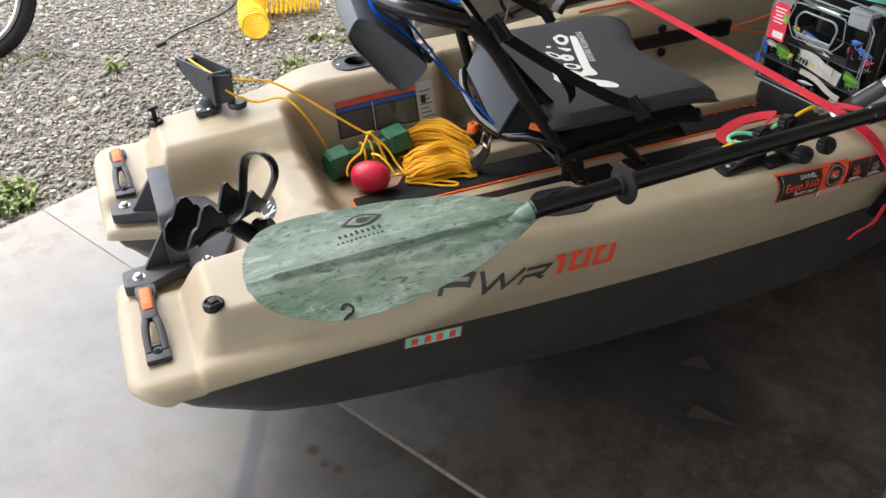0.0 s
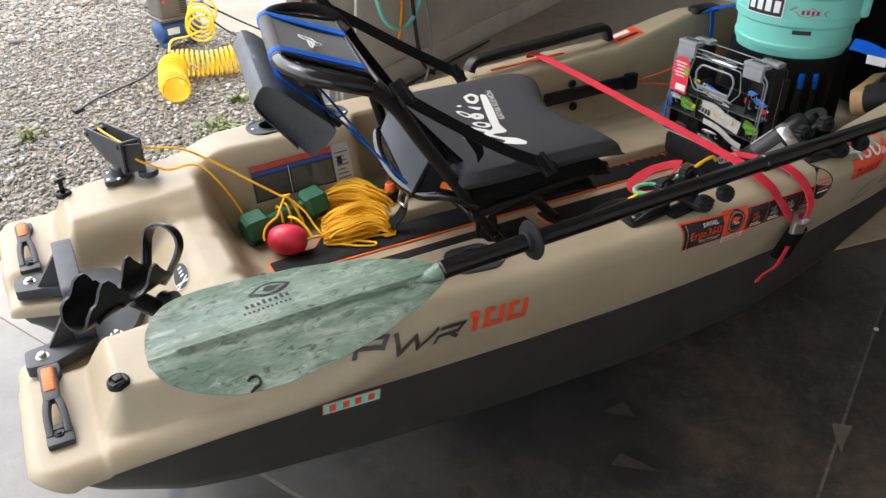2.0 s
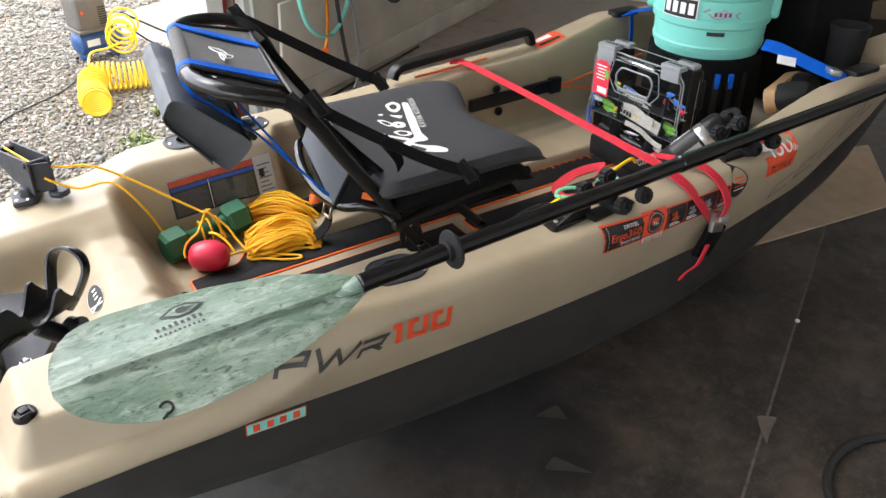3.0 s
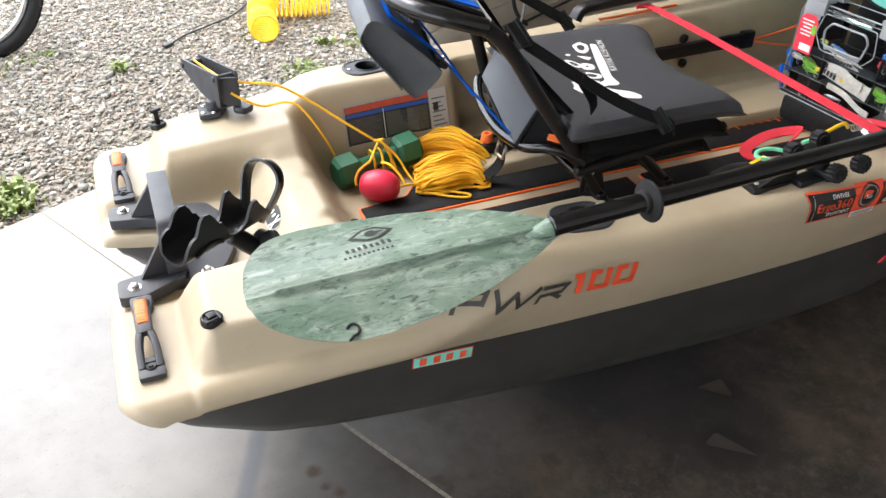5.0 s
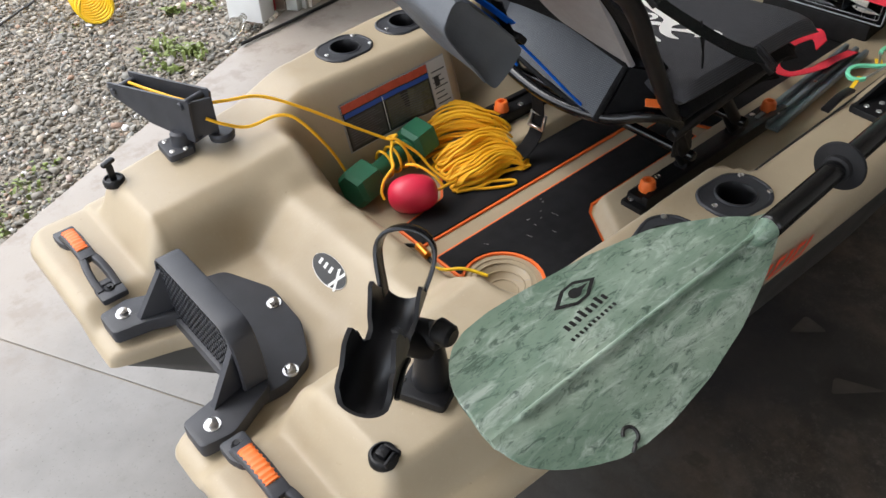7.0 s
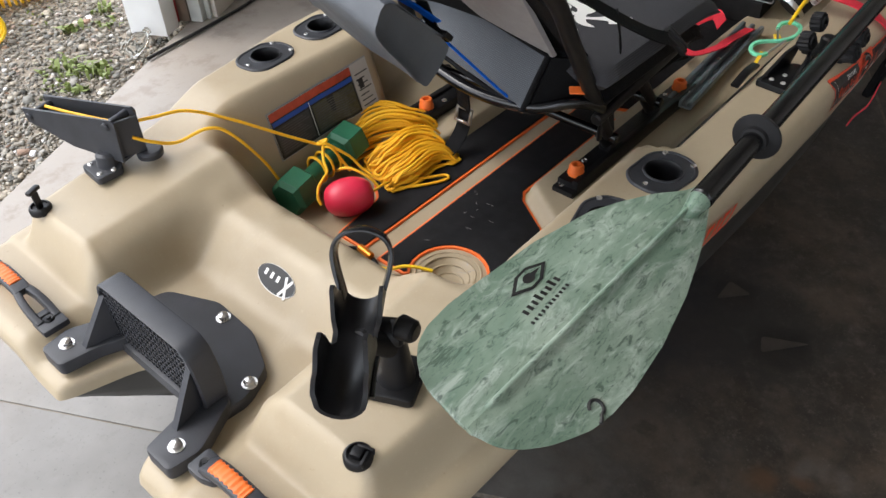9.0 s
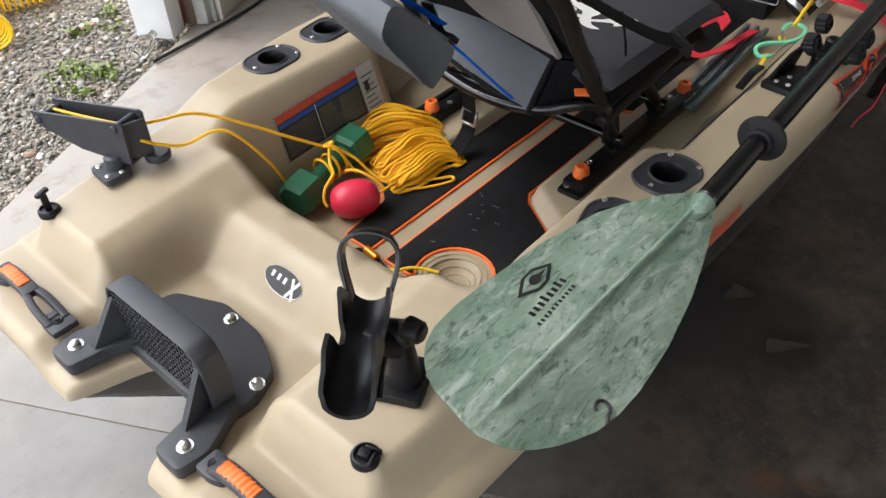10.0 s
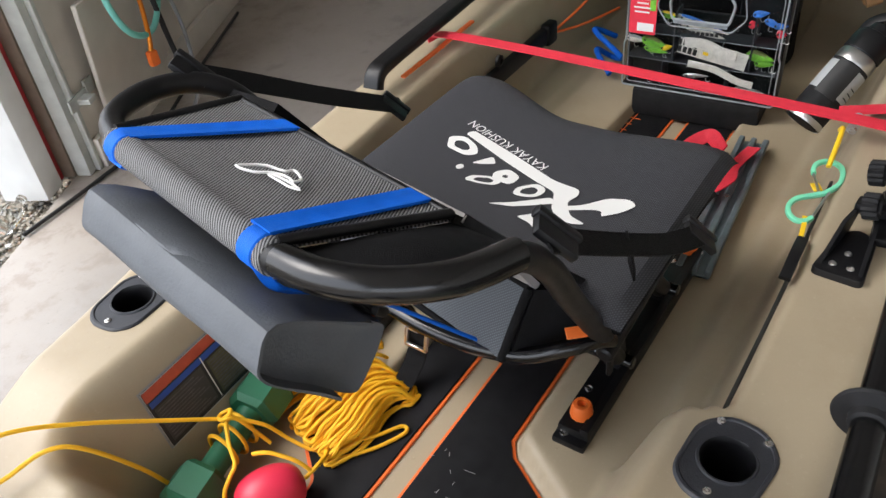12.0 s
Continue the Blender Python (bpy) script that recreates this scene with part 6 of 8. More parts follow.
part("trim_strap", band([(0.545, 0.182, 0.770), (0.556, 0.176, 0.740), (0.596, 0.160, 0.700), (0.622, 0.150, 0.672)], 0.011, 0.002, up=(-0.5, -0.2, 0.6)), "bluestrap", seat, "blue strap down to the pouch")
# webbing straps from the back frame to the pan
part("strap", band([(0.640, -0.203, 0.742), (0.745, -0.218, 0.668), (0.850, -0.236, 0.600), (0.950, -0.244, 0.548), (0.965, -0.238, 0.530)], 0.026, 0.0025, up=(0.3, -0.6, 0.7)), "strapblack", seat, "black webbing strap")
part("strap", band([(0.690, 0.266, 0.768), (0.78, 0.272, 0.712), (0.90, 0.268, 0.635), (1.04, 0.255, 0.552)], 0.032, 0.0025, up=(0.3, -0.6, 0.7)), "strapblack", seat, "black webbing strap")
part("strap_end", band([(0.770, -0.222, 0.652), (0.800, -0.214, 0.610), (0.808, -0.212, 0.585)], 0.026, 0.0025, up=(0.5, -0.8, 0.2)), "strapblack", seat)
for p, q in (((0.655, -0.204, 0.736), 0), ((0.930, -0.243, 0.556), 0), ((1.02, 0.256, 0.560), 0), ((0.70, 0.266, 0.764), 0)):
    part("buckle", moved(join(box(0.030, 0.044, 0.009, 0.003, 2), box(0.010, 0.048, 0.012, 0.003, 2, (0.010, 0, 0))), aim(p, Vector(p) + Vector((0.3, -0.6, 0.7))) @ pose(0, 0, -0.004)), "black", seat, "black plastic buckle")
part("hanging_strap", band([(0.752, 0.060, 0.470), (0.772, 0.066, 0.420), (0.784, 0.074, 0.352), (0.760, 0.078, 0.316), (0.720, 0.082, 0.298)], 0.030, 0.0022, up=(-1, 0, 0.3)), "strapblack", seat, "loose black webbing end")
part("buckle", moved(join(box(0.030, 0.005, 0.006, 0.001, 1, (0, 0.016, 0)), box(0.030, 0.005, 0.006, 0.001, 1, (0, -0.016, 0)), box(0.005, 0.036, 0.006, 0.001, 1, (0.013, 0, 0)), box(0.005, 0.036, 0.006, 0.001, 1, (-0.013, 0, 0))), pose(0.782, 0.070, 0.372, 0, -75, 0)), "tin", seat, "bare steel ladder buckle")
# base bars and feet on the rails
for x in (0.860, 1.010):
    part("cross_bar", rod((x, -0.205, 0.392), (x, 0.215, 0.392), 0.0085), "gloss", seat)
    for y in (-0.165, 0.182):
        part("foot", join(rod((x + 0.05, y, 0.332), (x, y, 0.395), 0.0105), box(0.030, 0.026, 0.020, 0.005, 2, (x + 0.045, y, 0.330))), "black", seat)
for y in (-0.190, 0.206):
    part("side_bar", join(rod((0.800, y, 0.452), (1.13, y, 0.486), 0.0105), box(0.012, 0.006, 0.060, 0.002, 1, (0.82, y, 0.405)), rod((0.812, y, 0.460), (0.862, y * 0.97, 0.390), 0.010), rod((0.94, y, 0.465), (1.01, y * 0.97, 0.390), 0.010)), "black", seat)
    g = bmesh.new()
    tri_ = [(0.800, y, 0.470), (0.850, y, 0.395), (0.870, y, 0.400), (0.850, y, 0.480)]
    f0 = [g.verts.new(p) for p in tri_]; f1 = [g.verts.new((p[0], p[1] + 0.006, p[2])) for p in tri_]
    g.faces.new(f0); g.faces.new(f1[::-1])
    for i in range(4):
        g.faces.new((f0[i], f0[(i + 1) % 4], f1[(i + 1) % 4], f1[i]))
    part("hinge_plate", g, "black", seat)
    screw((0.836, y - 0.001, 0.445), 0.006, seat, (0, -1, 0))

# the slate pouch hung behind the back
pouch = thing("seat_pouch", (0.52, 0.06, 0.59), "slate grey folded cloth pouch hanging behind the seat back", "pouch")
sec = [(0.470, 0.738), (0.446, 0.722), (0.446, 0.700), (0.486, 0.648), (0.528, 0.594), (0.548, 0.592), (0.584, 0.622), (0.580, 0.640), (0.535, 0.684)]
PY0, PY1, PSH = -0.066, 0.156, (0.034, 0.024)


def pouch_rows(ring, stops, puff):
    bm = bmesh.new()
    mid = sum(ring, Vector()) / len(ring)
    rows = []
    for t, f in stops:
        y = PY0 + (PY1 - PY0) * t
        rows.append([bm.verts.new(mid + (p - mid) * f + Vector((PSH[0] * t, y, PSH[1] * t + puff * math.sin(5 * t + p.x * 50) * math.sin(math.pi * min(1, max(0, t)))))) for p in ring])
    return bm, rows


ring_ = smoothline([(x, 0, z) for x, z in sec], 4, True)
bm_p, rows_p = pouch_rows(ring_, [(0.035, 0.5), (0.02, 0.8), (0.0, 0.97)] + [(k / 14, 1.0 + 0.02 * math.sin(math.pi * k / 14)) for k in range(1, 14)] + [(1.0, 0.97), (1.015, 0.8), (1.0, 0.4)], 0.004)
grid_faces(bm_p, rows_p, True)
bm_p.faces.new(rows_p[0]); bm_p.faces.new(rows_p[-1][::-1])
part("body", bm_p, "pouch", pouch, "slate grey coated cloth body")
# the flap folds over the top and down the rear, a little longer than the body
mid_ = sum(ring_, Vector()) / len(ring_)
flap_line = [mid_ + (p - mid_) * 1.05 for p in ring_[-6:] + ring_[:15]]
bm_f = bmesh.new()
rows_f = []
for k in range(17):
    t = -0.05 + 1.09 * k / 16
    sag = 0.003 * math.sin(9 * t)
    rows_f.append([bm_f.verts.new(p + Vector((PSH[0] * t, PY0 + (PY1 - PY0) * t, PSH[1] * t + sag * (n_ / len(flap_line))))) for n_, p in enumerate(flap_line)])
grid_faces(bm_f, rows_f)
back_ = [[bm_f.verts.new(v.co + (mid_ + Vector((PSH[0] * 0.5, v.co.y, 0)) - v.co).normalized() * 0.003) for v in r] for r in rows_f]
grid_faces(bm_f, [r[::-1] for r in back_])
for a, b in ((rows_f[0], back_[0]), (rows_f[-1], back_[-1]), ([r[0] for r in rows_f], [r[0] for r in back_]), ([r[-1] for r in rows_f], [r[-1] for r in back_])):
    for k in range(len(a) - 1):
        bm_f.faces.new((a[k], a[k + 1], b[k + 1], b[k]))
part("flap", bm_f, "pouch", pouch)
part("hanger", band([(0.56, -0.04, 0.70), (0.575, -0.045, 0.66), (0.592, -0.05, 0.632)], 0.022, 0.002, up=(1, 0, 0.3)), "strapblack", pouch)
part("buckle", box(0.020, 0.030, 0.010, 0.003, 2, (0.585, -0.050, 0.640), (0, 45, 0)), "black", pouch)

# ---- loose things in the cockpit ----
dumb = thing("dumbbell", (0.545, 0.20, 0.30), "green vinyl-coated hex dumbbell tied with yellow rope", "dumbbell")
d0, d1 = Vector((0.471, 0.192, 0.321)), Vector((0.617, 0.218, 0.332))
dd = (d1 - d0).normalized()
for c, s in ((d0, -1), (d1, 1)):
    hexa = lathe([(0, -0.028), (0.030, -0.028), (0.0385, -0.020), (0.0385, 0.020), (0.030, 0.028), (0, 0.028)], 6)
    part("head", moved(hexa, aim(c, c + dd) @ pose(0, 0, 0, 0, 0, 10)), "green", dumb, "hexagonal green weight")
part("grip", moved(lathe([(0.019, 0), (0.0165, 0.02), (0.0175, 0.05), (0.0165, 0.08), (0.019, 0.1)], 22), aim(d0 + dd * 0.022, d1)), "green", dumb)

fl = thing("float", (0.535, 0.128, 0.288), "red plastic rope float lying beside the dumbbell", "float")
fm = pose(0.518, 0.110, 0.320, 0, 0, -32) @ Matrix.Rotation(radians(90), 4, "Y")
prof = [(0.005, -0.0432)] + [(0.034 * math.cos(q) ** 0.72, 0.043 * math.sin(q)) for q in np.linspace(-1.45, 1.45, 19)] + [(0.005, 0.0432)]
part("body", moved(lathe(prof, 30), fm), "red", fl, "glossy red oval float")
part("eyelet", moved(join(lathe([(0.005, -0.043), (0.009, -0.042), (0.009, -0.038)], 16), lathe([(0.005, 0.043), (0.009, 0.042), (0.009, 0.038)], 16)), fm), "red", fl)

rng = random.Random(11)
RR = 0.0027
pile = thing("rope_coil", (0.68, 0.13, 0.2925), "loose skein of yellow braided anchor rope on the deck mat", "rope")


def hank(a, b, wide, across, layers, z0, high, bend, wave, nm):
    """A skein of rope laid to and fro: strands side by side in layers that rise towards the middle, turning back in loops at both ends."""
    a, b = Vector(a), Vector(b)
    d = b - a
    s = Vector((-d.y, d.x, 0)).normalized()
    pts = []
    k = 0
    for lay in range(layers):
        up = lay / max(1, layers - 1)
        n = max(3, int(across * (1 - 0.45 * up)))
        order = list(range(n)) if lay % 2 == 0 else list(range(n))[::-1]
        for i in order:
            off = wide * (2 * (i + 0.5) / n - 1) * (1 - 0.35 * up) + rng.uniform(-0.0025, 0.0025)
            j0, j1 = rng.uniform(-0.10, 0.04), rng.uniform(-0.12, 0.08)
            ph = rng.uniform(-0.5, 0.5)
            seq = [0.0, 0.12, 0.28, 0.45, 0.62, 0.78, 0.92, 1.0]
            for t in seq if k % 2 == 0 else seq[::-1]:
                tt = t + (j0 * (1 - t / 0.3) if t < 0.3 else j1 * (t - 0.6) / 0.4 if t > 0.6 else 0)
                edge = 1.0 if t in (0.0, 1.0) else 0.0
                flare = 0.62 + 0.48 * math.sin(math.pi * min(1, 0.15 + 0.85 * t)) + 0.12 * t
                side = off * flare + bend * math.sin(math.pi * t) + wave * math.sin(2 * math.pi * t + ph) + edge * 0.004 * (1 if k % 2 else -1)
                mound = z0 + RR + high * up * (0.45 + 0.55 * math.sin(math.pi * min(1.0, max(0.0, 0.1 + 0.85 * t)))) + rng.uniform(0, 0.0035)
                p = a + d * tt + s * side
                pts.append((p.x, p.y, max(mound - 0.010 * edge * up, z0 + RR)))
            k += 1
    return part(nm, sweep(smoothline(pts, 4), circle(RR, 7)), "rope", pile, "yellow braided rope strands")


hank((0.640, 0.236, 0), (0.786, 0.164, 0), 0.046, 13, 6, 0.2925, 0.060, 0.024, 0.006, "hank")
hank((0.612, 0.112, 0), (0.752, 0.076, 0), 0.036, 11, 4, 0.2925, 0.034, 0.008, -0.009, "hank")
hank((0.628, 0.158, 0), (0.760, 0.110, 0), 0.026, 8, 5, 0.2925, 0.046, 0.012, -0.010, "hank")
part("loop", tube([(0.600, 0.096, 0.297), (0.632, 0.066, 0.297), (0.662, 0.046, 0.296), (0.690, 0.034, 0.296), (0.694, 0.044, 0.297), (0.664, 0.062, 0.300), (0.644, 0.082, 0.304), (0.676, 0.082, 0.316), (0.716, 0.074, 0.312)], RR, 7), "rope", pile)
line = thing("anchor_line", (0.35, 0.3, 0.44), "yellow anchor line running from the lock to the dumbbell", "rope")
part("run", tube([ca + cd * 0.165 + Vector((0, 0, 0.030)), ca + cd * 0.10 + Vector((0, 0, 0.030)), ca + cd * 0.01 + Vector((0.002, 0, 0.034)), (0.305, 0.300, 0.508), (0.360, 0.290, 0.498), (0.420, 0.268, 0.462), (0.490, 0.238, 0.410), (0.545, 0.208, 0.372)], RR, 8), "rope", line)
part("run", tube([ca + Vector((0.004, -0.004, 0.010)), (0.290, 0.285, 0.478), (0.325, 0.278, 0.462), (0.372, 0.262, 0.470), (0.402, 0.248, 0.452), (0.440, 0.224, 0.385), (0.466, 0.214, 0.312)], RR, 8), "rope", line)
for k in range(3):
    c = d0.lerp(d1, 0.50 + 0.05 * k)
    part("turn", tube([c + Vector((0.012 * (k - 1), 0.024 * math.cos(q), 0.024 * math.sin(q))) for q in np.linspace(0, 6.283, 11)[:-1]], RR, 5, True), "rope", line)
part("knot", tube([(0.545, 0.205, 0.372), (0.553, 0.196, 0.380), (0.560, 0.204, 0.376), (0.550, 0.212, 0.372), (0.542, 0.200, 0.378), (0.556, 0.190, 0.372), (0.570, 0.176, 0.335), (0.575, 0.165, 0.318)], RR, 7), "rope", line)
part("run", tube([(0.545, 0.196, 0.374), (0.528, 0.178, 0.360), (0.512, 0.152, 0.358), (0.498, 0.148, 0.352), (0.484, 0.146, 0.342), (0.475, 0.140, 0.328), (0.474, 0.132, 0.318)], RR, 8), "rope", line)
part("run", tube([(0.556, 0.192, 0.372), (0.580, 0.170, 0.345), (0.592, 0.148, 0.318), (0.600, 0.120, 0.304)], RR, 8), "rope", line)
part("run", tube([(0.536, 0.148, 0.352), (0.546, 0.128, 0.356), (0.560, 0.102, 0.342), (0.566, 0.086, 0.326)], RR, 8), "rope", line)
part("run", tube([(0.555, 0.087, 0.322), (0.575, 0.084, 0.325), (0.598, 0.092, 0.314), (0.615, 0.105, 0.306)], RR, 8), "rope", line)

clip = thing("snap_clip", (0.43, 0.0, 0.36), "black and orange locking carabiner lying on the deck", "carabiner")


def on_ridge(x, y, h=0.011):
    return (x, y, float(deck_height(x, y)) + h)


part("frame", tube([on_ridge(*p, 0.008) for p in ((0.436, 0.036), (0.446, 0.034), (0.453, 0.022), (0.450, -0.010), (0.443, -0.028), (0.435, -0.040), (0.429, -0.034), (0.431, 0.0), (0.431, 0.025))], 0.0036, 6, True), "black", clip)
part("sleeve", rod(on_ridge(0.453, 0.021, 0.013), on_ridge(0.448, -0.012, 0.013), 0.0066), "gold", clip, "orange locking sleeve")
part("cord", tube([on_ridge(0.437, -0.040), on_ridge(0.447, -0.056, 0.014), (0.462, -0.070, 0.303), (0.474, -0.086, 0.302), (0.481, -0.098, 0.300), (0.487, -0.109, 0.298)], 0.0028, 8), "yellow", clip, "thin yellow cord")

# ---- straps, boxes and bottles forward ----
strap = thing("cam_strap", (1.34, 0, 0.40), "red cam-buckle strap stretched across the kayak", "strap")
part("webbing", band([(1.338, 0.408, 0.506), (1.336, 0.385, 0.522), (1.330, 0.20, 0.528), (1.318, -0.10, 0.530), (1.306, -0.33, 0.532), (1.306, -0.40, 0.528), (1.322, -0.448, 0.505), (1.350, -0.470, 0.462), (1.380, -0.466, 0.430)], 0.027, 0.002, up=(0, 0.1, 1)), "redstrap", strap, "red webbing")
part("webbing", band([(1.37, -0.30, 0.505), (1.390, -0.400, 0.520), (1.405, -0.455, 0.500), (1.412, -0.482, 0.455), (1.404, -0.474, 0.412)], 0.027, 0.002, up=(0, 0.1, 1)), "redstrap", strap, "red webbing")
part("webbing", band([(1.46, -0.345, 0.500), (1.41, -0.325, 0.500), (1.47, -0.17, 0.350), (1.40, -0.155, 0.345), (1.33, -0.165, 0.362), (1.288, -0.13, 0.352), (1.31, -0.085, 0.350), (1.38, -0.07, 0.362), (1.43, -0.10, 0.378), (1.38, -0.14, 0.385)][2:], 0.026, 0.002, up=(0, 0.3, 1)), "redstrap", strap, "slack red webbing loop")
part("buckle", join(moved(box(0.036, 0.012, 0.044, 0.004, 2), pose(1.398, -0.476, 0.392, -8, 12, 0)), moved(box(0.030, 0.018, 0.012, 0.003, 2), pose(1.400, -0.484, 0.418, -20, 12, 0))), "tin", strap, "steel cam buckle")
part("pad", moved(box(0.050, 0.016, 0.080, 0.006, 2), pose(1.392, -0.455, 0.325, 10, 15, 0)), "strapblack", strap)
part("tail", band([(1.392, -0.470, 0.360), (1.378, -0.466, 0.315), (1.364, -0.452, 0.290), (1.354, -0.446, 0.270)], 0.018, 0.002, up=(0.2, -1, 0)), "redstrap", strap)

tb = thing("tackle_box", (1.66, -0.02, 0.31), "clear-lidded lure box standing on edge, full of lures", "tackle box")
TBM = pose(1.606, -0.012, 0.352, 0, 1, 4) # own frame: x depth, y across, z up
bw, bh, bd = 0.292, 0.240, 0.086


def tbp(name, bm, mtl, label="", parent=None, smooth=True):
    return part(name, moved(bm, TBM), mtl, parent or tb, label, smooth)


frosted = mat("pale_clear_edge", (0.30, 0.32, 0.33), 0.18, vary=0.25, scale=40)
tbp("shell", join(box(0.004, bw, bh - 0.094, 0.001, 1, (bd * 0.62, 0, 0)), *[box(0.004, 0.088, 0.092, 0.001, 1, (bd * 0.62, q * 0.108, bh - 0.096)) for q in (1, -1)], box(bd * 0.62, bw, 0.004, 0.001, 1, (bd * 0.31, 0, 0)), box(bd * 0.40, 0.004, bh, 0.001, 1, (bd * 0.42, bw / 2 - 0.002, 0)), box(bd * 0.40, 0.004, bh, 0.001, 1, (bd * 0.42, -bw / 2 + 0.002, 0)), box(bd * 0.36, bw - 0.02, bh - 0.102, 0.010, 2, (bd * 0.82, 0, 0)), *[box(bd * 0.36, 0.080, 0.080, 0.010, 2, (bd * 0.82, q * 0.106, bh - 0.112)) for q in (1, -1)]), "black", "black box shell")
lid = tbp("lid", box(0.002, bw, bh - 0.004, 0.0008, 1, (0.0, 0, 0)), "clear", "clear front lid")
lid.visible_shadow = False


def edge(pts, r=0.0022, x=-0.002, closed=True, nm="lid_edge"):
    """A pale moulded edge of the clear lid; points are across and up."""
    return tbp(nm, sweep([Vector((x, y, z)) for y, z in pts], circle(r * 0.62, 6), closed), frosted, "")


h_, w_2 = bh, bw / 2
edge(rounded([(-w_2, 0), (w_2, 0), (w_2, h_ * 0.38), (w_2 - 0.004, h_ * 0.40), (w_2 - 0.004, h_ - 0.028), (w_2 - 0.026, h_ - 0.004), (-w_2 + 0.026, h_ - 0.004), (-w_2 + 0.004, h_ - 0.028), (-w_2 + 0.004, h_ * 0.40), (-w_2, h_ * 0.38)], 0.006), 0.0030)
edge(rounded([(-w_2 + 0.010, 0.010), (w_2 - 0.010, 0.010), (w_2 - 0.010, h_ - 0.034), (w_2 - 0.030, h_ - 0.014), (-w_2 + 0.030, h_ - 0.014), (-w_2 + 0.010, h_ - 0.034)], 0.006), 0.0014, -0.003)
edge(rounded([(-w_2, 0), (w_2, 0), (w_2, h_ - 0.020), (w_2 - 0.02, h_), (-w_2 + 0.02, h_), (-w_2, h_ - 0.020)], 0.008), 0.0020, bd * 0.60)
edge(rounded([(0.074, h_ - 0.022), (0.086, h_ - 0.070), (0.062, h_ - 0.104), (-0.054, h_ - 0.104), (-0.078, h_ - 0.076), (-0.068, h_ - 0.022)], 0.008), 0.0022, -0.006)
for z in (0.058, 0.112):
    tbp("shelf", box(bd * 0.52, bw - 0.012, 0.0022, 0, 1, (bd * 0.30, 0, z)), "charcoal")
    edge([(-w_2 + 0.008, z + 0.001), (w_2 - 0.008, z + 0.001)], 0.0013, 0.004, False, "shelf_edge")
for y, z, h in ((-0.052, 0.002, 0.055), (0.070, 0.002, 0.055), (0.052, 0.060, 0.050), (-0.092, 0.060, 0.050), (0.052, 0.114, 0.045), (-0.092, 0.114, 0.050)):
    tbp("divider", box(bd * 0.50, 0.0022, h, 0, 1, (bd * 0.30, y, z)), "charcoal")
    edge([(y, z), (y, z + h)], 0.0011, 0.005, False, "divider_edge")
# the carrying handle: a pale clear trapezoid with a see-through window
hw = [(0.056, h_ - 0.090), (-0.048, h_ - 0.090), (-0.056, h_ - 0.052), (-0.044, h_ - 0.036), (0.046, h_ - 0.036), (0.062, h_ - 0.056)]
han = tbp("handle", sweep([Vector((-0.008, y, z)) for y, z in rounded(hw, 0.008)], circle(0.0026, 8), True), frosted, "clear carrying handle")
tbp("handle_ledge", box(0.004, 0.100, 0.010, 0.001, 1, (-0.006, 0.004, h_ - 0.098)), frosted, "", han)
tbp("handle_bar", box(0.020, 0.112, 0.012, 0.004, 2, (-0.002, 0.002, h_ - 0.020)), "clear", "", han)
tbp("name_bar", join(*[box(0.0006, 0.0065, 0.006, 0, 1, (-0.0034, 0.040 - 0.0085 * q, h_ - 0.116)) for q in range(9)]), "ink", "dark plain bars")
for y in (0.102, -0.102):
    lt = tbp("latch", join(box(0.034, 0.058, 0.012, 0.004, 2, (0.004, y, bh - 0.002)), box(0.010, 0.054, 0.030, 0.004, 2, (-0.006, y, bh - 0.030)), box(0.028, 0.052, 0.012, 0.004, 2, (0.046, y - 0.010, bh - 0.002))), "greyplast", "grey plastic latch")
    for x_ in (0.006, 0.048):
        tbp("latch_bar", join(*[box(0.008, 0.0065, 0.0008, 0, 1, (x_, y - 0.016 + 0.0105 * k, bh + 0.0102)) for k in range(4)]), "ink", "", lt)
card_ = tbp("label_card", moved(slab(rounded([(-0.026, 0), (0.026, 0), (0.026, 0.078), (0.014, 0.092), (-0.014, 0.092), (-0.026, 0.078)], 0.004), -0.0006, 0.0006, 0), Matrix(((0, 0, 1, -0.0045), (1, 0, 0, 0.112), (0, 1, 0, 0.112), (0, 0, 0, 1)))), "redstrap", "red product card with plain bars")
tbp("card_top", box(0.0014, 0.050, 0.040, 0.0004, 1, (-0.0030, 0.112, 0.196)), "greyplast", "", card_)
for k in range(5):
    tbp("text_bar", box(0.0006, 0.034 - 0.006 * (k % 3), 0.0028, 0, 1, (-0.0056, 0.114, 0.188 - 0.0085 * k)), "white", "", card_)
tbp("swatch", box(0.0006, 0.011, 0.022, 0, 1, (-0.0056, 0.094, 0.160)), "lureg", "", card_)
tbp("code_bar", box(0.0006, 0.032, 0.016, 0, 1, (-0.0056, 0.106, 0.118)), "white", "", card_)


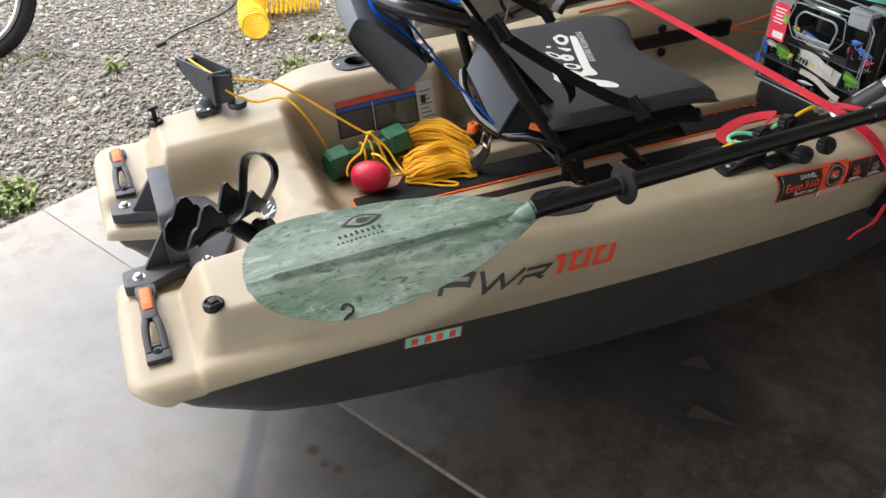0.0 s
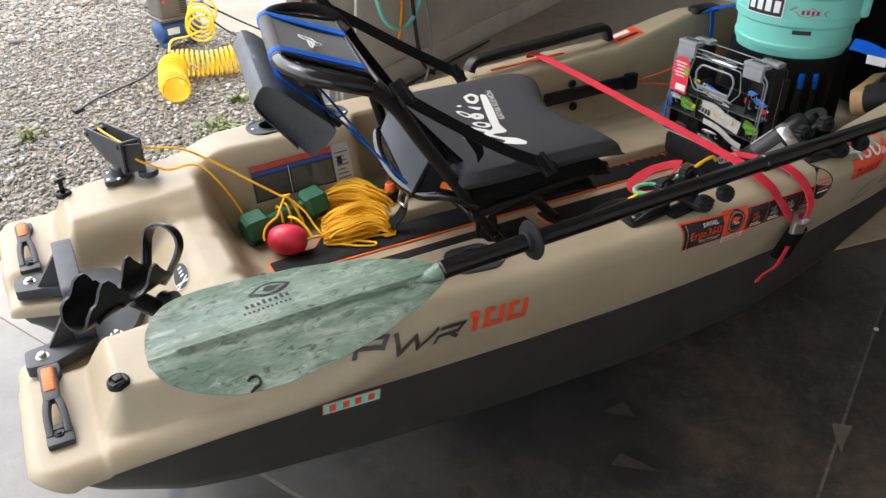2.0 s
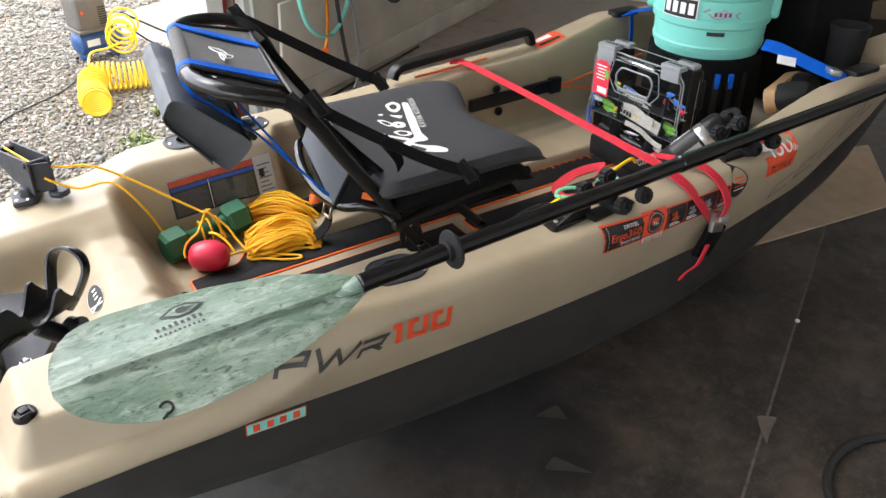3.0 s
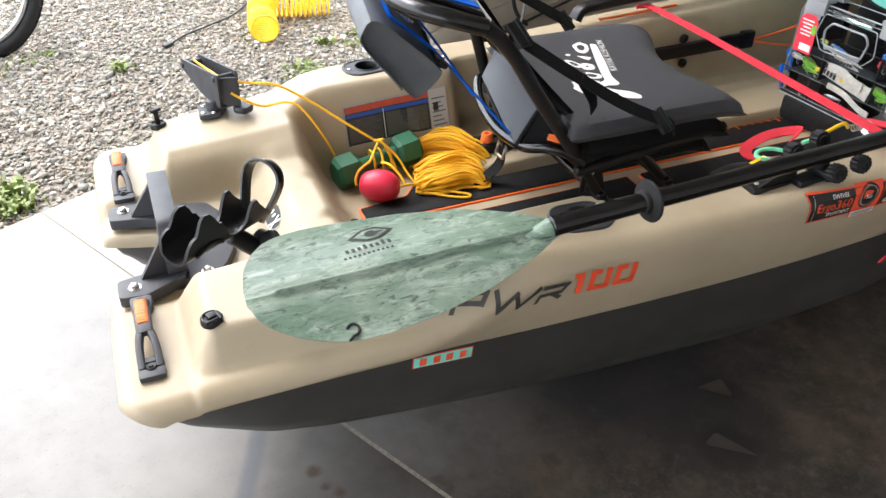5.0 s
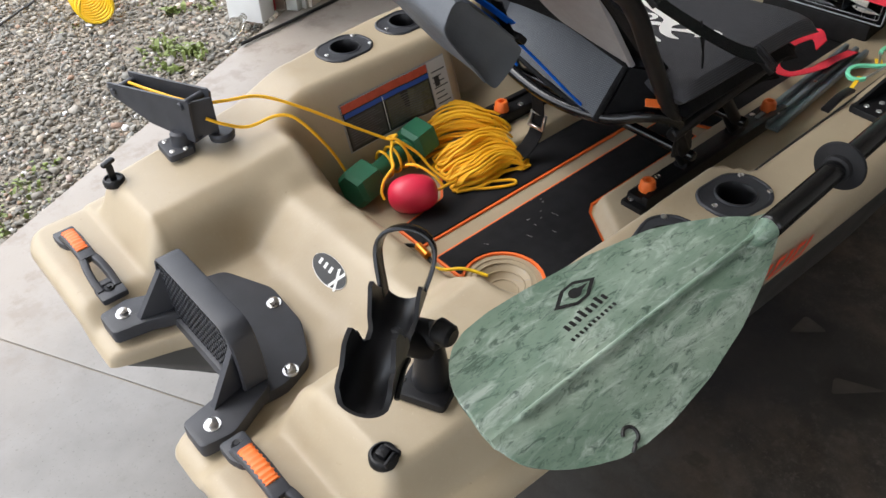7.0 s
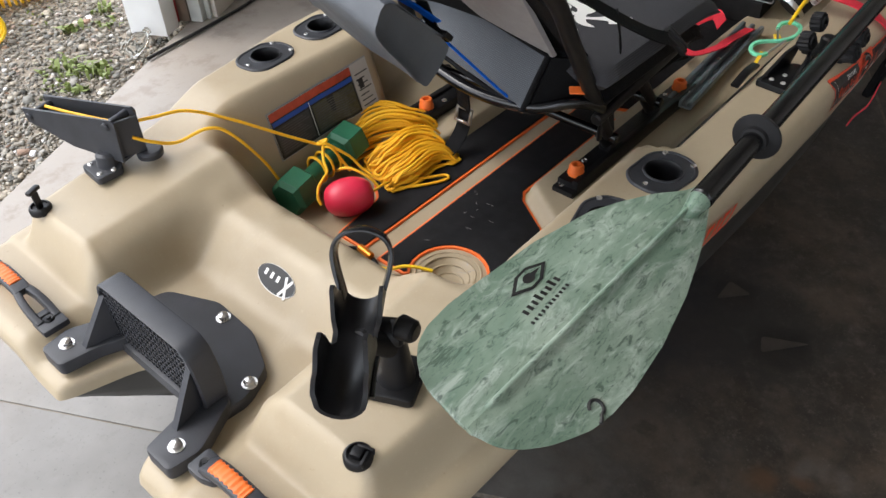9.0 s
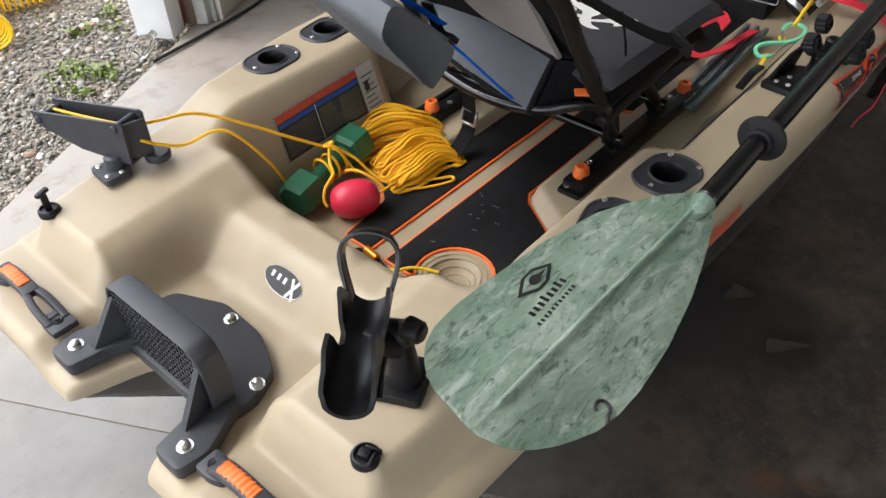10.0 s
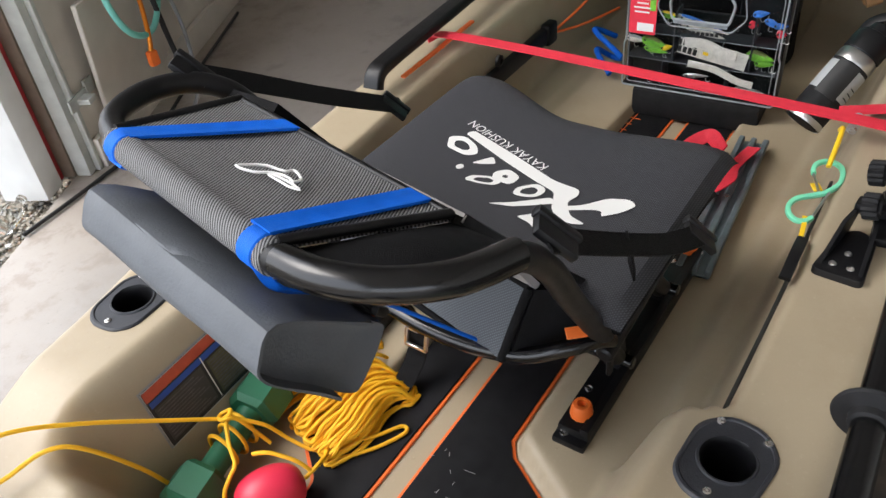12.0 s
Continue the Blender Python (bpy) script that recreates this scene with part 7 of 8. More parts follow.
def lure(y, z, length, mtl, turn, r=0.010, back=None, hooks=True, x=0.016):
    """A fishing lure: a tapered body with a darker back, an eye, a tail fin and two wire hooks."""
    m = pose(x, y, z, turn, 0, 0)
    pr = [(0.0004, 0)] + [(r * math.sin(math.pi * t ** 0.8) ** 0.7 * (1.05 - 0.45 * t), length * t) for t in np.linspace(0.05, 0.95, 11)] + [(0.0004, length)]
    b = lathe(pr, 12)
    for v in b.verts:
        v.co.x *= 0.55
    body_ = tbp("lure", moved(b, m), mtl, "small fishing lure")
    if back:
        b2 = lathe([(q * 1.03 + 0.0002, s) for q, s in pr], 12)
        bmesh.ops.delete(b2, geom=[v for v in b2.verts if v.co.y < 0.25 * r], context="VERTS")
        for v in b2.verts:
            v.co.x *= 0.57
        tbp("back", moved(b2, m), back, "", body_)
    tbp("eye", moved(lathe([(0, 0.0012), (0.0018, 0.0008), (0.0022, 0)], 8), m @ pose(-r * 0.42, 0.001, length * 0.16, 0, -90, 0)), "ink", "", body_)
    if hooks:
        for s in (0.42, 0.90):
            tbp("hook", moved(tube([(0, -r * 0.6, length * s), (0, -r * 1.5, length * s), (0, -r * 1.9, length * s + 0.004), (0, -r * 1.5, length * s + 0.008)], 0.0007, 4, segs=5), m), "tin", "", body_)
    return body_


for y, z, ln, mt, tn, bk_l, r in ((0.060, 0.150, 0.110, "lurew", 104, "lureb", 0.009), (0.046, 0.134, 0.100, "lurew", 104, None, 0.009), (0.086, 0.150, 0.045, "lureg", 100, "yellow", 0.008),
                                  (0.150, 0.092, 0.046, "lurew", 92, "greyplast", 0.009), (0.118, 0.094, 0.056, "lureg", 102, "weed", 0.013), (0.112, 0.076, 0.050, "lureg", 96, None, 0.008), (0.078, 0.078, 0.024, "yellow", 70, None, 0.007),
                                  (-0.082, 0.092, 0.052, "lureg", 98, "weed", 0.013), (-0.098, 0.076, 0.036, "lureg", 88, None, 0.009),
                                  (-0.082, 0.166, 0.030, "lureb", 76, None, 0.008), (-0.104, 0.160, 0.034, "lureb", 112, None, 0.008), (-0.120, 0.150, 0.026, "lureb", 84, None, 0.007), (-0.078, 0.148, 0.018, "redstrap", 90, None, 0.009), (-0.128, 0.136, 0.018, "redstrap", 90, None, 0.009),
                                  (0.040, 0.016, 0.075, "greyplast", 96, "charcoal", 0.007), (0.120, 0.020, 0.050, "charcoal", 92, None, 0.008), (-0.070, 0.020, 0.060, "lurew", 94, "greyplast", 0.008), (0.030, 0.030, 0.050, "tin", 84, None, 0.006)):
    lure(y, z, ln, mt, tn, r, bk_l)
pk = tbp("lure_packet", moved(box(0.0016, 0.130, 0.034, 0.0005, 1), pose(0.007, -0.020, 0.070, 9, 0, 0)), "lurew", "clear packet with plain bars")
tbp("text_bar", join(*[moved(box(0.0008, 0.0070, 0.012, 0, 1), pose(0.0056, 0.040 - 0.0098 * (q % 4), 0.083 + 0.014 * (q // 4) - 0.0016 * (q % 4), 9, 0, 0)) for q in range(8)]), "ink", "", pk)
tbp("accent_bar", moved(box(0.0008, 0.010, 0.006, 0, 1), pose(0.0056, -0.010, 0.082, 9, 0, 0)), "yellow", "", pk)
for k, (ya, za, yb, zb) in enumerate(((0.030, 0.104, -0.068, 0.090), (0.020, 0.062, -0.104, 0.036))):
    tbp("soft_bait", sweep(smoothline([(0.004, ya, za), (0.003, ya * 0.6 + yb * 0.4, za * 0.6 + zb * 0.4 + 0.006), (0.004, ya * 0.25 + yb * 0.75, za * 0.25 + zb * 0.75 - 0.002), (0.003, yb, zb)], 6), rounded([(-0.0012, -0.010 + 0.003 * k), (0.0012, -0.010 + 0.003 * k), (0.0012, 0.010 - 0.003 * k), (-0.0012, 0.010 - 0.003 * k)], 0.001, 2), up=(0, 0.1, 1)), "lurew", "pale soft bait", pk)

solo("seat_block", box(0.110, 0.250, 0.058, 0.008, 2, (1.650, -0.012, 0.293), (0, 0, 4)), "rubber", "low black block under the lure box", "block")

bk = thing("bucket", (1.90, 0.03, 0.31), "seafoam hard plastic bucket standing in a black caddy", "bucket")
BC = (1.905, 0.035)
prof = [(0.128, 0.560), (0.134, 0.562), (0.138, 0.580), (0.142, 0.582), (0.144, 0.594), (0.141, 0.598), (0.143, 0.640), (0.150, 0.646), (0.152, 0.664), (0.148, 0.668), (0.150, 0.712), (0.156, 0.718), (0.158, 0.736), (0.152, 0.742), (0.153, 0.800), (0.160, 0.806), (0.160, 0.830), (0.142, 0.832), (0.130, 0.58), (0, 0.58)]
part("body", lathe(prof, 64, (*BC, 0)), "teal", bk, "ribbed seafoam bucket body")
for q in (-55, 125):
    m = pose(*BC, 0.66, 0, 0, q)
    part("handle_lug", moved(box(0.030, 0.056, 0.10, 0.012, 3, (0.152, 0, -0.005)), m), "teal", bk)
    part("handle_pin", moved(rod((0.15, 0, 0.06), (0.178, 0, 0.06), 0.016), m), "black", bk)


def on_bucket(name, ang, z, w, h, mtl, r, label="", parent=None):
    b = rect(-w / 2, -h / 2, w / 2, h / 2, 10, 2)
    for v in b.verts:
        q = radians(ang) + v.co.x / r
        v.co = Vector((BC[0] + r * math.cos(q), BC[1] + r * math.sin(q), z + v.co.y))
    return part(name, b, mtl, parent or bk, label, smooth=False)


bd_ = on_bucket("badge", -172, 0.690, 0.100, 0.050, "white", 0.1545, "black and white plain badge")
on_bucket("field", -172, 0.690, 0.095, 0.045, "ink", 0.1551, "", bd_)
for k in range(4):
    on_bucket("letter_bar", -172 - 12.5 + 8.3 * k, 0.690, 0.015, 0.028, "white", 0.1557, "", bd_)
fish = [(-0.050, 0.004), (-0.036, 0.001), (-0.022, -0.010), (-0.006, -0.012), (0.010, -0.007), (0.026, -0.004), (0.044, -0.010), (0.036, 0.000), (0.046, 0.008), (0.028, 0.004), (0.012, 0.007), (0.002, 0.014), (-0.004, 0.007), (-0.020, 0.006), (-0.034, 0.014), (-0.034, 0.005)]


def curved(name, outline, ang, z, mtl, r, label="", parent=None):
    """A flat shape wrapped on the bucket."""
    b = flat(outline)
    bmesh.ops.triangulate(b, faces=b.faces[:])
    for v in b.verts:
        q = radians(ang) + v.co.x / r
        v.co = Vector((BC[0] + r * math.cos(q), BC[1] + r * math.sin(q), z + v.co.y))
    return part(name, b, mtl, parent or bk, label, smooth=False)


fs = curved("fish_shape", fish, -131, 0.684, "greyink", 0.1552, "blue and grey fish-like decal")
curved("fish_fill", [(x * 0.84, y * 0.80) for x, y in fish], -131, 0.684, "teal", 0.1556, "", fs)
for k in range(4):
    on_bucket("letter_bar", -137 + 4.2 * k, 0.684, 0.0085, 0.011, "redink", 0.1559, "", fs)
    on_bucket("letter_bar", -137 + 4.2 * k, 0.684, 0.0055, 0.008, "blueink", 0.1562, "", fs)
on_bucket("slot", -134, 0.634, 0.044, 0.010, "ink", 0.1512, "dark slot")
part("caddy", lathe([(0.152, 0.300), (0.156, 0.32), (0.152, 0.50), (0.148, 0.565), (0.138, 0.566), (0.140, 0.32), (0, 0.315)], 48, (*BC, 0)), "strapblack", bk, "black cloth caddy under the bucket")
for q in (-150, -125, -112, -98):
    m = pose(*BC, 0.40, 0, 0, q)
    part("tool_loop", moved(box(0.010, 0.018, 0.085, 0.004, 2, (0.156, 0, 0.03)), m), "black", bk)
    part("tool_tip", moved(box(0.010, 0.014, 0.040, 0.005, 2, (0.157, 0, 0.095)), m), "bluestrap" if q in (-125, -112) else "black", bk)

bt = thing("drink_bottle", (1.56, -0.24, 0.33), "black and white insulated bottle lying on the side deck", "bottle")
b0, b1 = Vector((1.478, -0.236, 0.412)), Vector((1.600, -0.310, 0.542))
BTM = aim(b0, b1) @ Matrix.Scale(0.92, 4)
part("body", moved(lathe([(0, 0), (0.028, 0), (0.0335, 0.005), (0.0345, 0.010), (0.0345, 0.126)], 30), BTM), "rubber", bt)
part("band", moved(lathe([(0.0348, 0.060), (0.0348, 0.118)], 30), BTM), "label_grey", bt, "white printed band")
part("dark_field", moved(sweep([Vector((0.0351 * math.cos(q), 0.0351 * math.sin(q), 0.088)) for q in np.linspace(1.5, 2.7, 9)], [(-0.0003, -0.034), (0.0003, -0.034), (0.0003, 0.034), (-0.0003, 0.034)]), BTM), "ink", bt)
for k in range(3):
    part("text_bar", moved(sweep([Vector((0.0351 * math.cos(q), 0.0351 * math.sin(q), 0.070 + 0.010 * k)) for q in np.linspace(3.0, 3.9 - 0.2 * k, 7)], [(-0.0003, -0.001), (0.0003, -0.001), (0.0003, 0.001), (-0.0003, 0.001)]), BTM), "ink", bt)
part("collar", moved(lathe([(0.0345, 0.125), (0.0350, 0.128), (0.0350, 0.142), (0.031, 0.150)], 30), BTM), "tin", bt, "bare steel collar")
cap_ = part("cap", moved(lathe([(0.031, 0.148), (0.0350, 0.150), (0.0350, 0.178), (0.029, 0.190), (0.022, 0.193), (0.019, 0.208), (0.010, 0.212), (0, 0.212)], 30), BTM), "black", bt, "black screw cap with a carry loop")
part("carry_loop", moved(sweep(smoothline([(0.030, 0, 0.182), (0.030, 0, 0.206), (0.012, 0, 0.226), (-0.014, 0, 0.224), (-0.030, 0, 0.204), (-0.030, 0, 0.182)], 5), rounded([(-0.009, -0.004), (0.009, -0.004), (0.009, 0.004), (-0.009, 0.004)], 0.002, 2), up=(0, 1, 0)), BTM), "black", cap_)
part("base_ring", moved(lathe([(0.0340, 0.001), (0.0352, 0.004), (0.0352, 0.012)], 30), BTM), "tin", bt)

tm = solo("tumbler", lathe([(0, 0.0), (0.034, 0.0), (0.037, 0.006), (0.046, 0.165), (0.049, 0.170), (0.049, 0.180), (0.044, 0.181), (0.042, 0.160), (0.033, 0.012), (0, 0.010)], 36, (2.115, -0.235, 0.470)), "rubber", "matte black steel tumbler on the bow deck", "tumbler")

shoe = thing("shoe", (1.88, -0.21, 0.44), "black shoe with a tan gum sole lying on its side", "shoe")
sol = rounded([(-0.130, -0.030), (-0.05, -0.036), (0.08, -0.045), (0.135, -0.020), (0.135, 0.025), (0.07, 0.045), (-0.06, 0.033), (-0.130, 0.028)], 0.03)
sm_ = pose(1.935, -0.225, 0.505, 70, 6, 18)
sl_ = part("sole", moved(slab(sol, -0.022, 0.006, 0.006), sm_), "gum", shoe, "tan gum rubber sole")
for k in range(9):
    part("tread", moved(box(0.006, 0.058, 0.004, 0.001, 1, (-0.10 + 0.025 * k, 0, -0.026), (0, 0, 12)), sm_), "gum", sl_)
part("upper", moved(join(moved(lathe([(0.045, 0.0), (0.047, 0.02), (0.042, 0.05), (0.032, 0.065), (0, 0.068)], 24), Matrix.Translation((-0.07, 0, 0)) @ Matrix.Diagonal((1.3, 0.75, 1.1, 1))), moved(lathe([(0.046, 0.0), (0.046, 0.018), (0.036, 0.042), (0, 0.052)], 24), Matrix.Translation((0.05, 0, 0)) @ Matrix.Diagonal((1.7, 0.85, 1, 1)))), sm_), "rubber", shoe, "black upper")

bag = solo("dry_bag", pad(lambda y: (2.12, 2.42), -0.12, 0.26, 0.86, 0.50, 0.0, 16, 16), "strapblack", "black mesh gear bag in the bow", "bag")
bs = thing("tie_down", (1.95, 0, 0.5), "blue webbing tie-down holding the bucket in the bow", "strap")
part("webbing", band([(1.88, 0.335, 0.575), (1.93, 0.300, 0.592), (2.02, 0.240, 0.600), (2.06, 0.15, 0.600)], 0.026, 0.002), "bluestrap", bs)
part("tail", band([(1.905, 0.320, 0.585), (1.895, 0.300, 0.540), (1.875, 0.28, 0.49)], 0.022, 0.002, up=(0.3, -1, 0)), "bluestrap", bs)
part("webbing", band([(1.872, -0.165, 0.622), (1.885, -0.200, 0.619), (1.915, -0.268, 0.596), (1.955, -0.332, 0.572), (1.975, -0.372, 0.552)], 0.034, 0.002, up=(-0.45, -0.4, 0.8)), "bluestrap", bs)
part("paper_tag", moved(box(0.045, 0.022, 0.001, 0, 1), pose(1.875, -0.235, 0.600, 50, 10, -40)), "white", bs, "white cloth tag")
part("cam", moved(box(0.030, 0.034, 0.014, 0.004, 2), pose(1.945, -0.317, 0.578, 0, 12, -28)), "tin", bs, "steel buckle")
part("tangle", tube([(1.66, 0.19, 0.33), (1.70, 0.24, 0.36), (1.74, 0.22, 0.33), (1.69, 0.18, 0.36), (1.73, 0.26, 0.39), (1.78, 0.23, 0.36)], 0.006, 7), "bluestrap", bs)
for x, y in ((1.905, 0.352), (2.02, -0.345)):
    part("anchor_plate", slab(rounded([(x - 0.05, y - 0.022), (x + 0.05, y - 0.022), (x + 0.05, y + 0.022), (x - 0.05, y + 0.022)], 0.018), float(gunwale(x)) - 0.006, float(gunwale(x)) + 0.010, 0.004), "black", kayak, "black strap anchor plate")

sc = thing("s_carabiner", (1.21, -0.31, 0.44), "mint green S-shaped carabiner clipped to the bungee", "carabiner")
SCZ = 0.489
spts = [(x, y, SCZ + 0.010 * (x - 1.17)) for x, y in ((1.214, -0.307), (1.226, -0.304), (1.241, -0.306), (1.252, -0.318), (1.246, -0.333), (1.228, -0.341), (1.200, -0.342), (1.172, -0.329), (1.150, -0.305), (1.130, -0.298), (1.112, -0.302), (1.101, -0.313), (1.104, -0.325), (1.114, -0.330))]
part("frame", sweep(smoothline(spts, 5), rounded([(-0.0034, -0.0030), (0.0034, -0.0030), (0.0034, 0.0030), (-0.0034, 0.0030)], 0.0016, 2)), "mint", sc, "mint green S frame")
for g0, g1 in (((1.214, -0.307), (1.168, -0.326)), ((1.116, -0.330), (1.182, -0.336))):
    part("gate", rod((*g0, SCZ), (*g1, SCZ), 0.0020, segs=10), "tin", sc, "thin steel wire gate")
part("tab", moved(box(0.018, 0.012, 0.003, 0.001, 1), pose(1.186, -0.318, SCZ - 0.003, 0, 0, 30)), "yellow", sc, "yellow tab")
part("lanyard", tube([(1.222, -0.322, 0.500), (1.255, -0.322, 0.515), (1.29, -0.320, 0.522), (1.31, -0.315, 0.508)], 0.0035), "yellow", sc, "yellow cord")
part("lanyard", band([(1.112, -0.322, 0.490), (1.090, -0.326, 0.487), (1.060, -0.329, 0.483), (1.030, -0.331, 0.482)], 0.006, 0.0016), "yellow", sc, "flat yellow tether")
part("spring", tube([(1.30 + 0.0022 * q, -0.330 + 0.006 * math.cos(q * 2), 0.515 + 0.006 * math.sin(q * 2)) for q in np.linspace(0, 22, 90)], 0.0014, 2, segs=6), "tin", sc, "bare steel spring")

# ---- outside: compressor, hoses, bicycle wheel, weeds ----
comp = thing("air_compressor", (0.80, 2.85, -0.03), "small air compressor, black shroud and blue tank, on the gravel", "compressor")
cm = pose(0.80, 2.74, -0.036, 0, 0, 14) @ Matrix.Diagonal((0.62, 0.8, 0.78, 1))
part("tank", moved(join(moved(lathe([(0, -0.19), (0.05, -0.185), (0.075, -0.16), (0.08, -0.12), (0.08, 0.12), (0.075, 0.16), (0.05, 0.185), (0, 0.19)], 28), pose(0.03, 0, 0.115, 0, 90, 0)), box(0.02, 0.12, 0.04, 0.004, 1, (-0.10, 0, 0)), box(0.02, 0.12, 0.04, 0.004, 1, (0.14, 0, 0))), cm), "bluetank", comp, "blue painted tank")
part("plate", moved(box(0.10, 0.002, 0.04, 0, 1, (-0.05, -0.082, 0.10)), cm), "white", comp, "pale plain plate")
shr = part("shroud", moved(join(box(0.24, 0.19, 0.21, 0.03, 3, (-0.02, 0, 0.19)), box(0.27, 0.21, 0.02, 0.006, 2, (-0.02, 0, 0.185))), cm), "compressor", comp, "black plastic shroud")
for k in range(8):
    part("vent", moved(box(0.06, 0.004, 0.006, 0.001, 1, (0.055, -0.096, 0.225 + 0.014 * k)), cm), "black", shr)
part("switch", moved(rod((-0.10, -0.094, 0.31), (-0.10, -0.102, 0.31), 0.010), cm), "redink", comp)
hose = thing("coiled_hose", (0.72, 2.2, -0.03), "yellow coiled air hose lying on the gravel", "hose")


def coil(a, b, r, turns, bow, nm, z0=-0.028):
    a, b = Vector(a), Vector(b)
    n = int(turns * 16)
    pts = []
    d = (b - a)
    s = Vector((-d.y, d.x, 0)).normalized()
    for k in range(n + 1):
        t = k / n
        q = 2 * math.pi * turns * t
        c = a + d * t + s * (bow * math.sin(math.pi * t))
        rr = r * (1 + 0.05 * math.sin(9 * t))
        ax = (d.normalized() + s * (bow * 3 * math.cos(math.pi * t))).normalized()
        lat = Vector((-ax.y, ax.x, 0))
        pts.append(c + lat * (rr * math.cos(q)) + Vector((0, 0, z0 + rr * 1.02 + rr * math.sin(q))))
    return part(nm, sweep(pts, circle(0.0052, 7)), "yellow", hose, "tight yellow coils")


coil((0.630, 1.930, 0), (0.685, 2.235, 0), 0.056, 13, 0.01, "coil")
coil((0.690, 2.265, 0), (0.975, 2.190, 0), 0.056, 14, -0.02, "coil")
coil((0.880, 2.470, 0.03), (0.940, 2.620, 0.09), 0.065, 5, 0.02, "coil", 0.0)
part("link", tube([(0.68, 2.26, 0.085), (0.72, 2.38, 0.10), (0.80, 2.44, 0.09), (0.88, 2.47, 0.10)], 0.0052), "yellow", hose)
part("fitting", rod((0.588, 1.965, -0.030), (0.606, 1.950, -0.030), 0.007), "tin", hose)
solo("power_cord", join(tube([(0.262, 2.065, -0.028), (0.33, 2.14, -0.026), (0.45, 2.23, -0.026), (0.57, 2.33, -0.026), (0.70, 2.55, -0.025), (0.80, 2.76, 0.02)], 0.0042), moved(box(0.050, 0.022, 0.018, 0.006, 2, (0, 0, 0)), pose(0.250, 2.050, -0.036, 0, 0, 40))), "cable", "black power cord with a plug, on the gravel", "cable")
solo("air_line", join(tube([(0.96, 2.72, 0.10), (1.05, 2.66, 0.02), (1.18, 2.50, -0.03), (1.25, 2.42, -0.03)], 0.005), tube([(0.95, 2.75, 0.16), (1.12, 2.74, 0.05), (1.30, 2.55, -0.03)], 0.005)), "cable", "black lines running off from the compressor", "cable")

bike = thing("bicycle_wheel", (-0.46, 2.16, -0.04), "knobbly bicycle wheel standing on the gravel", "wheel")
WM = Matrix.Translation((-0.460, 2.205, 0.262)) @ Matrix.Rotation(radians(20), 4, "Z") @ Matrix.Rotation(radians(90 - 10), 4, "X")


def hoop(r, r2, segs=64):
    return sweep([Vector((r * math.cos(2 * math.pi * k / segs), r * math.sin(2 * math.pi * k / segs), 0)) for k in range(segs)], circle(r2, 10), True)


part("tyre", moved(hoop(0.285, 0.025), WM), "rubber", bike, "black knobbly tyre")
for k in range(72):
    q = 2 * math.pi * k / 72
    part("knob", moved(box(0.012, 0.034 if k % 2 else 0.020, 0.012, 0.002, 1, (0, 0, 0.306)), WM @ Matrix.Rotation(q, 4, "Z") @ Matrix.Rotation(radians(90), 4, "Y")), "rubber", bike)
part("rim", moved(hoop(0.252, 0.011), WM), "tin", bike, "bare metal rim")
part("hub", moved(rod((0, 0, -0.04), (0, 0, 0.04), 0.02), WM), "black", bike)
for k in range(28):
    q = 2 * math.pi * k / 28
    part("spoke", moved(rod((0.02 * math.cos(q), 0.02 * math.sin(q), 0.025 * (-1) ** k), (0.248 * math.cos(q), 0.248 * math.sin(q), 0), 0.0014, segs=6), WM), "tin", bike)

wr = random.Random(21)


def weed(x, y, n, tall, spread, broad=0.006):
    bm = bmesh.new()
    for k in range(n):
        q, lean = wr.uniform(0, 6.283), wr.uniform(0.15, 1.1)
        h = tall * wr.uniform(0.4, 1.0)
        o = Vector((x + wr.gauss(0, spread), y + wr.gauss(0, spread), -0.045))
        d = Vector((math.cos(q), math.sin(q), 0))
        s = Vector((-d.y, d.x, 0)) * broad * wr.uniform(0.6, 1.4)
        a, b, c = o, o + d * (h * lean * 0.4) + Vector((0, 0, h * 0.7)), o + d * (h * lean) + Vector((0, 0, h * wr.uniform(0.6, 1.0)))
        v = [bm.verts.new(p) for p in (a - s * 0.4, a + s * 0.4, b + s, b - s, c)]
        bm.faces.new((v[0], v[1], v[2], v[3])); bm.faces.new((v[3], v[2], v[4]))
    return solo("weed", bm, "weed", "small green weed growing through the gravel", "weed", "stuff", "weeds in the gravel")


for w_ in ((0.045, 1.86, 26, 0.07, 0.018), (-0.31, 0.95, 60, 0.05, 0.035), (-0.36, 1.02, 50, 0.05, 0.05), (-0.28, 0.93, 30, 0.07, 0.02), (0.733, 1.566, 40, 0.05, 0.030), (0.70, 1.64, 30, 0.05, 0.03), (0.76, 1.52, 26, 0.06, 0.02), (-0.04, 1.03, 30, 0.03, 0.03), (0.16, 1.21, 36, 0.028, 0.04), (0.10, 1.16, 26, 0.026, 0.03),
           (1.02, 1.90, 26, 0.05, 0.02), (0.95, 1.80, 18, 0.05, 0.02), (-0.24, 2.12, 40, 0.03, 0.04), (-0.45, 2.10, 60, 0.035, 0.08), (-0.62, 2.05, 60, 0.035, 0.09), (0.62, 1.56, 24, 0.03, 0.03), (0.55, 2.02, 14, 0.02, 0.03), (0.86, 2.05, 20, 0.025, 0.04)):
    weed(*w_)

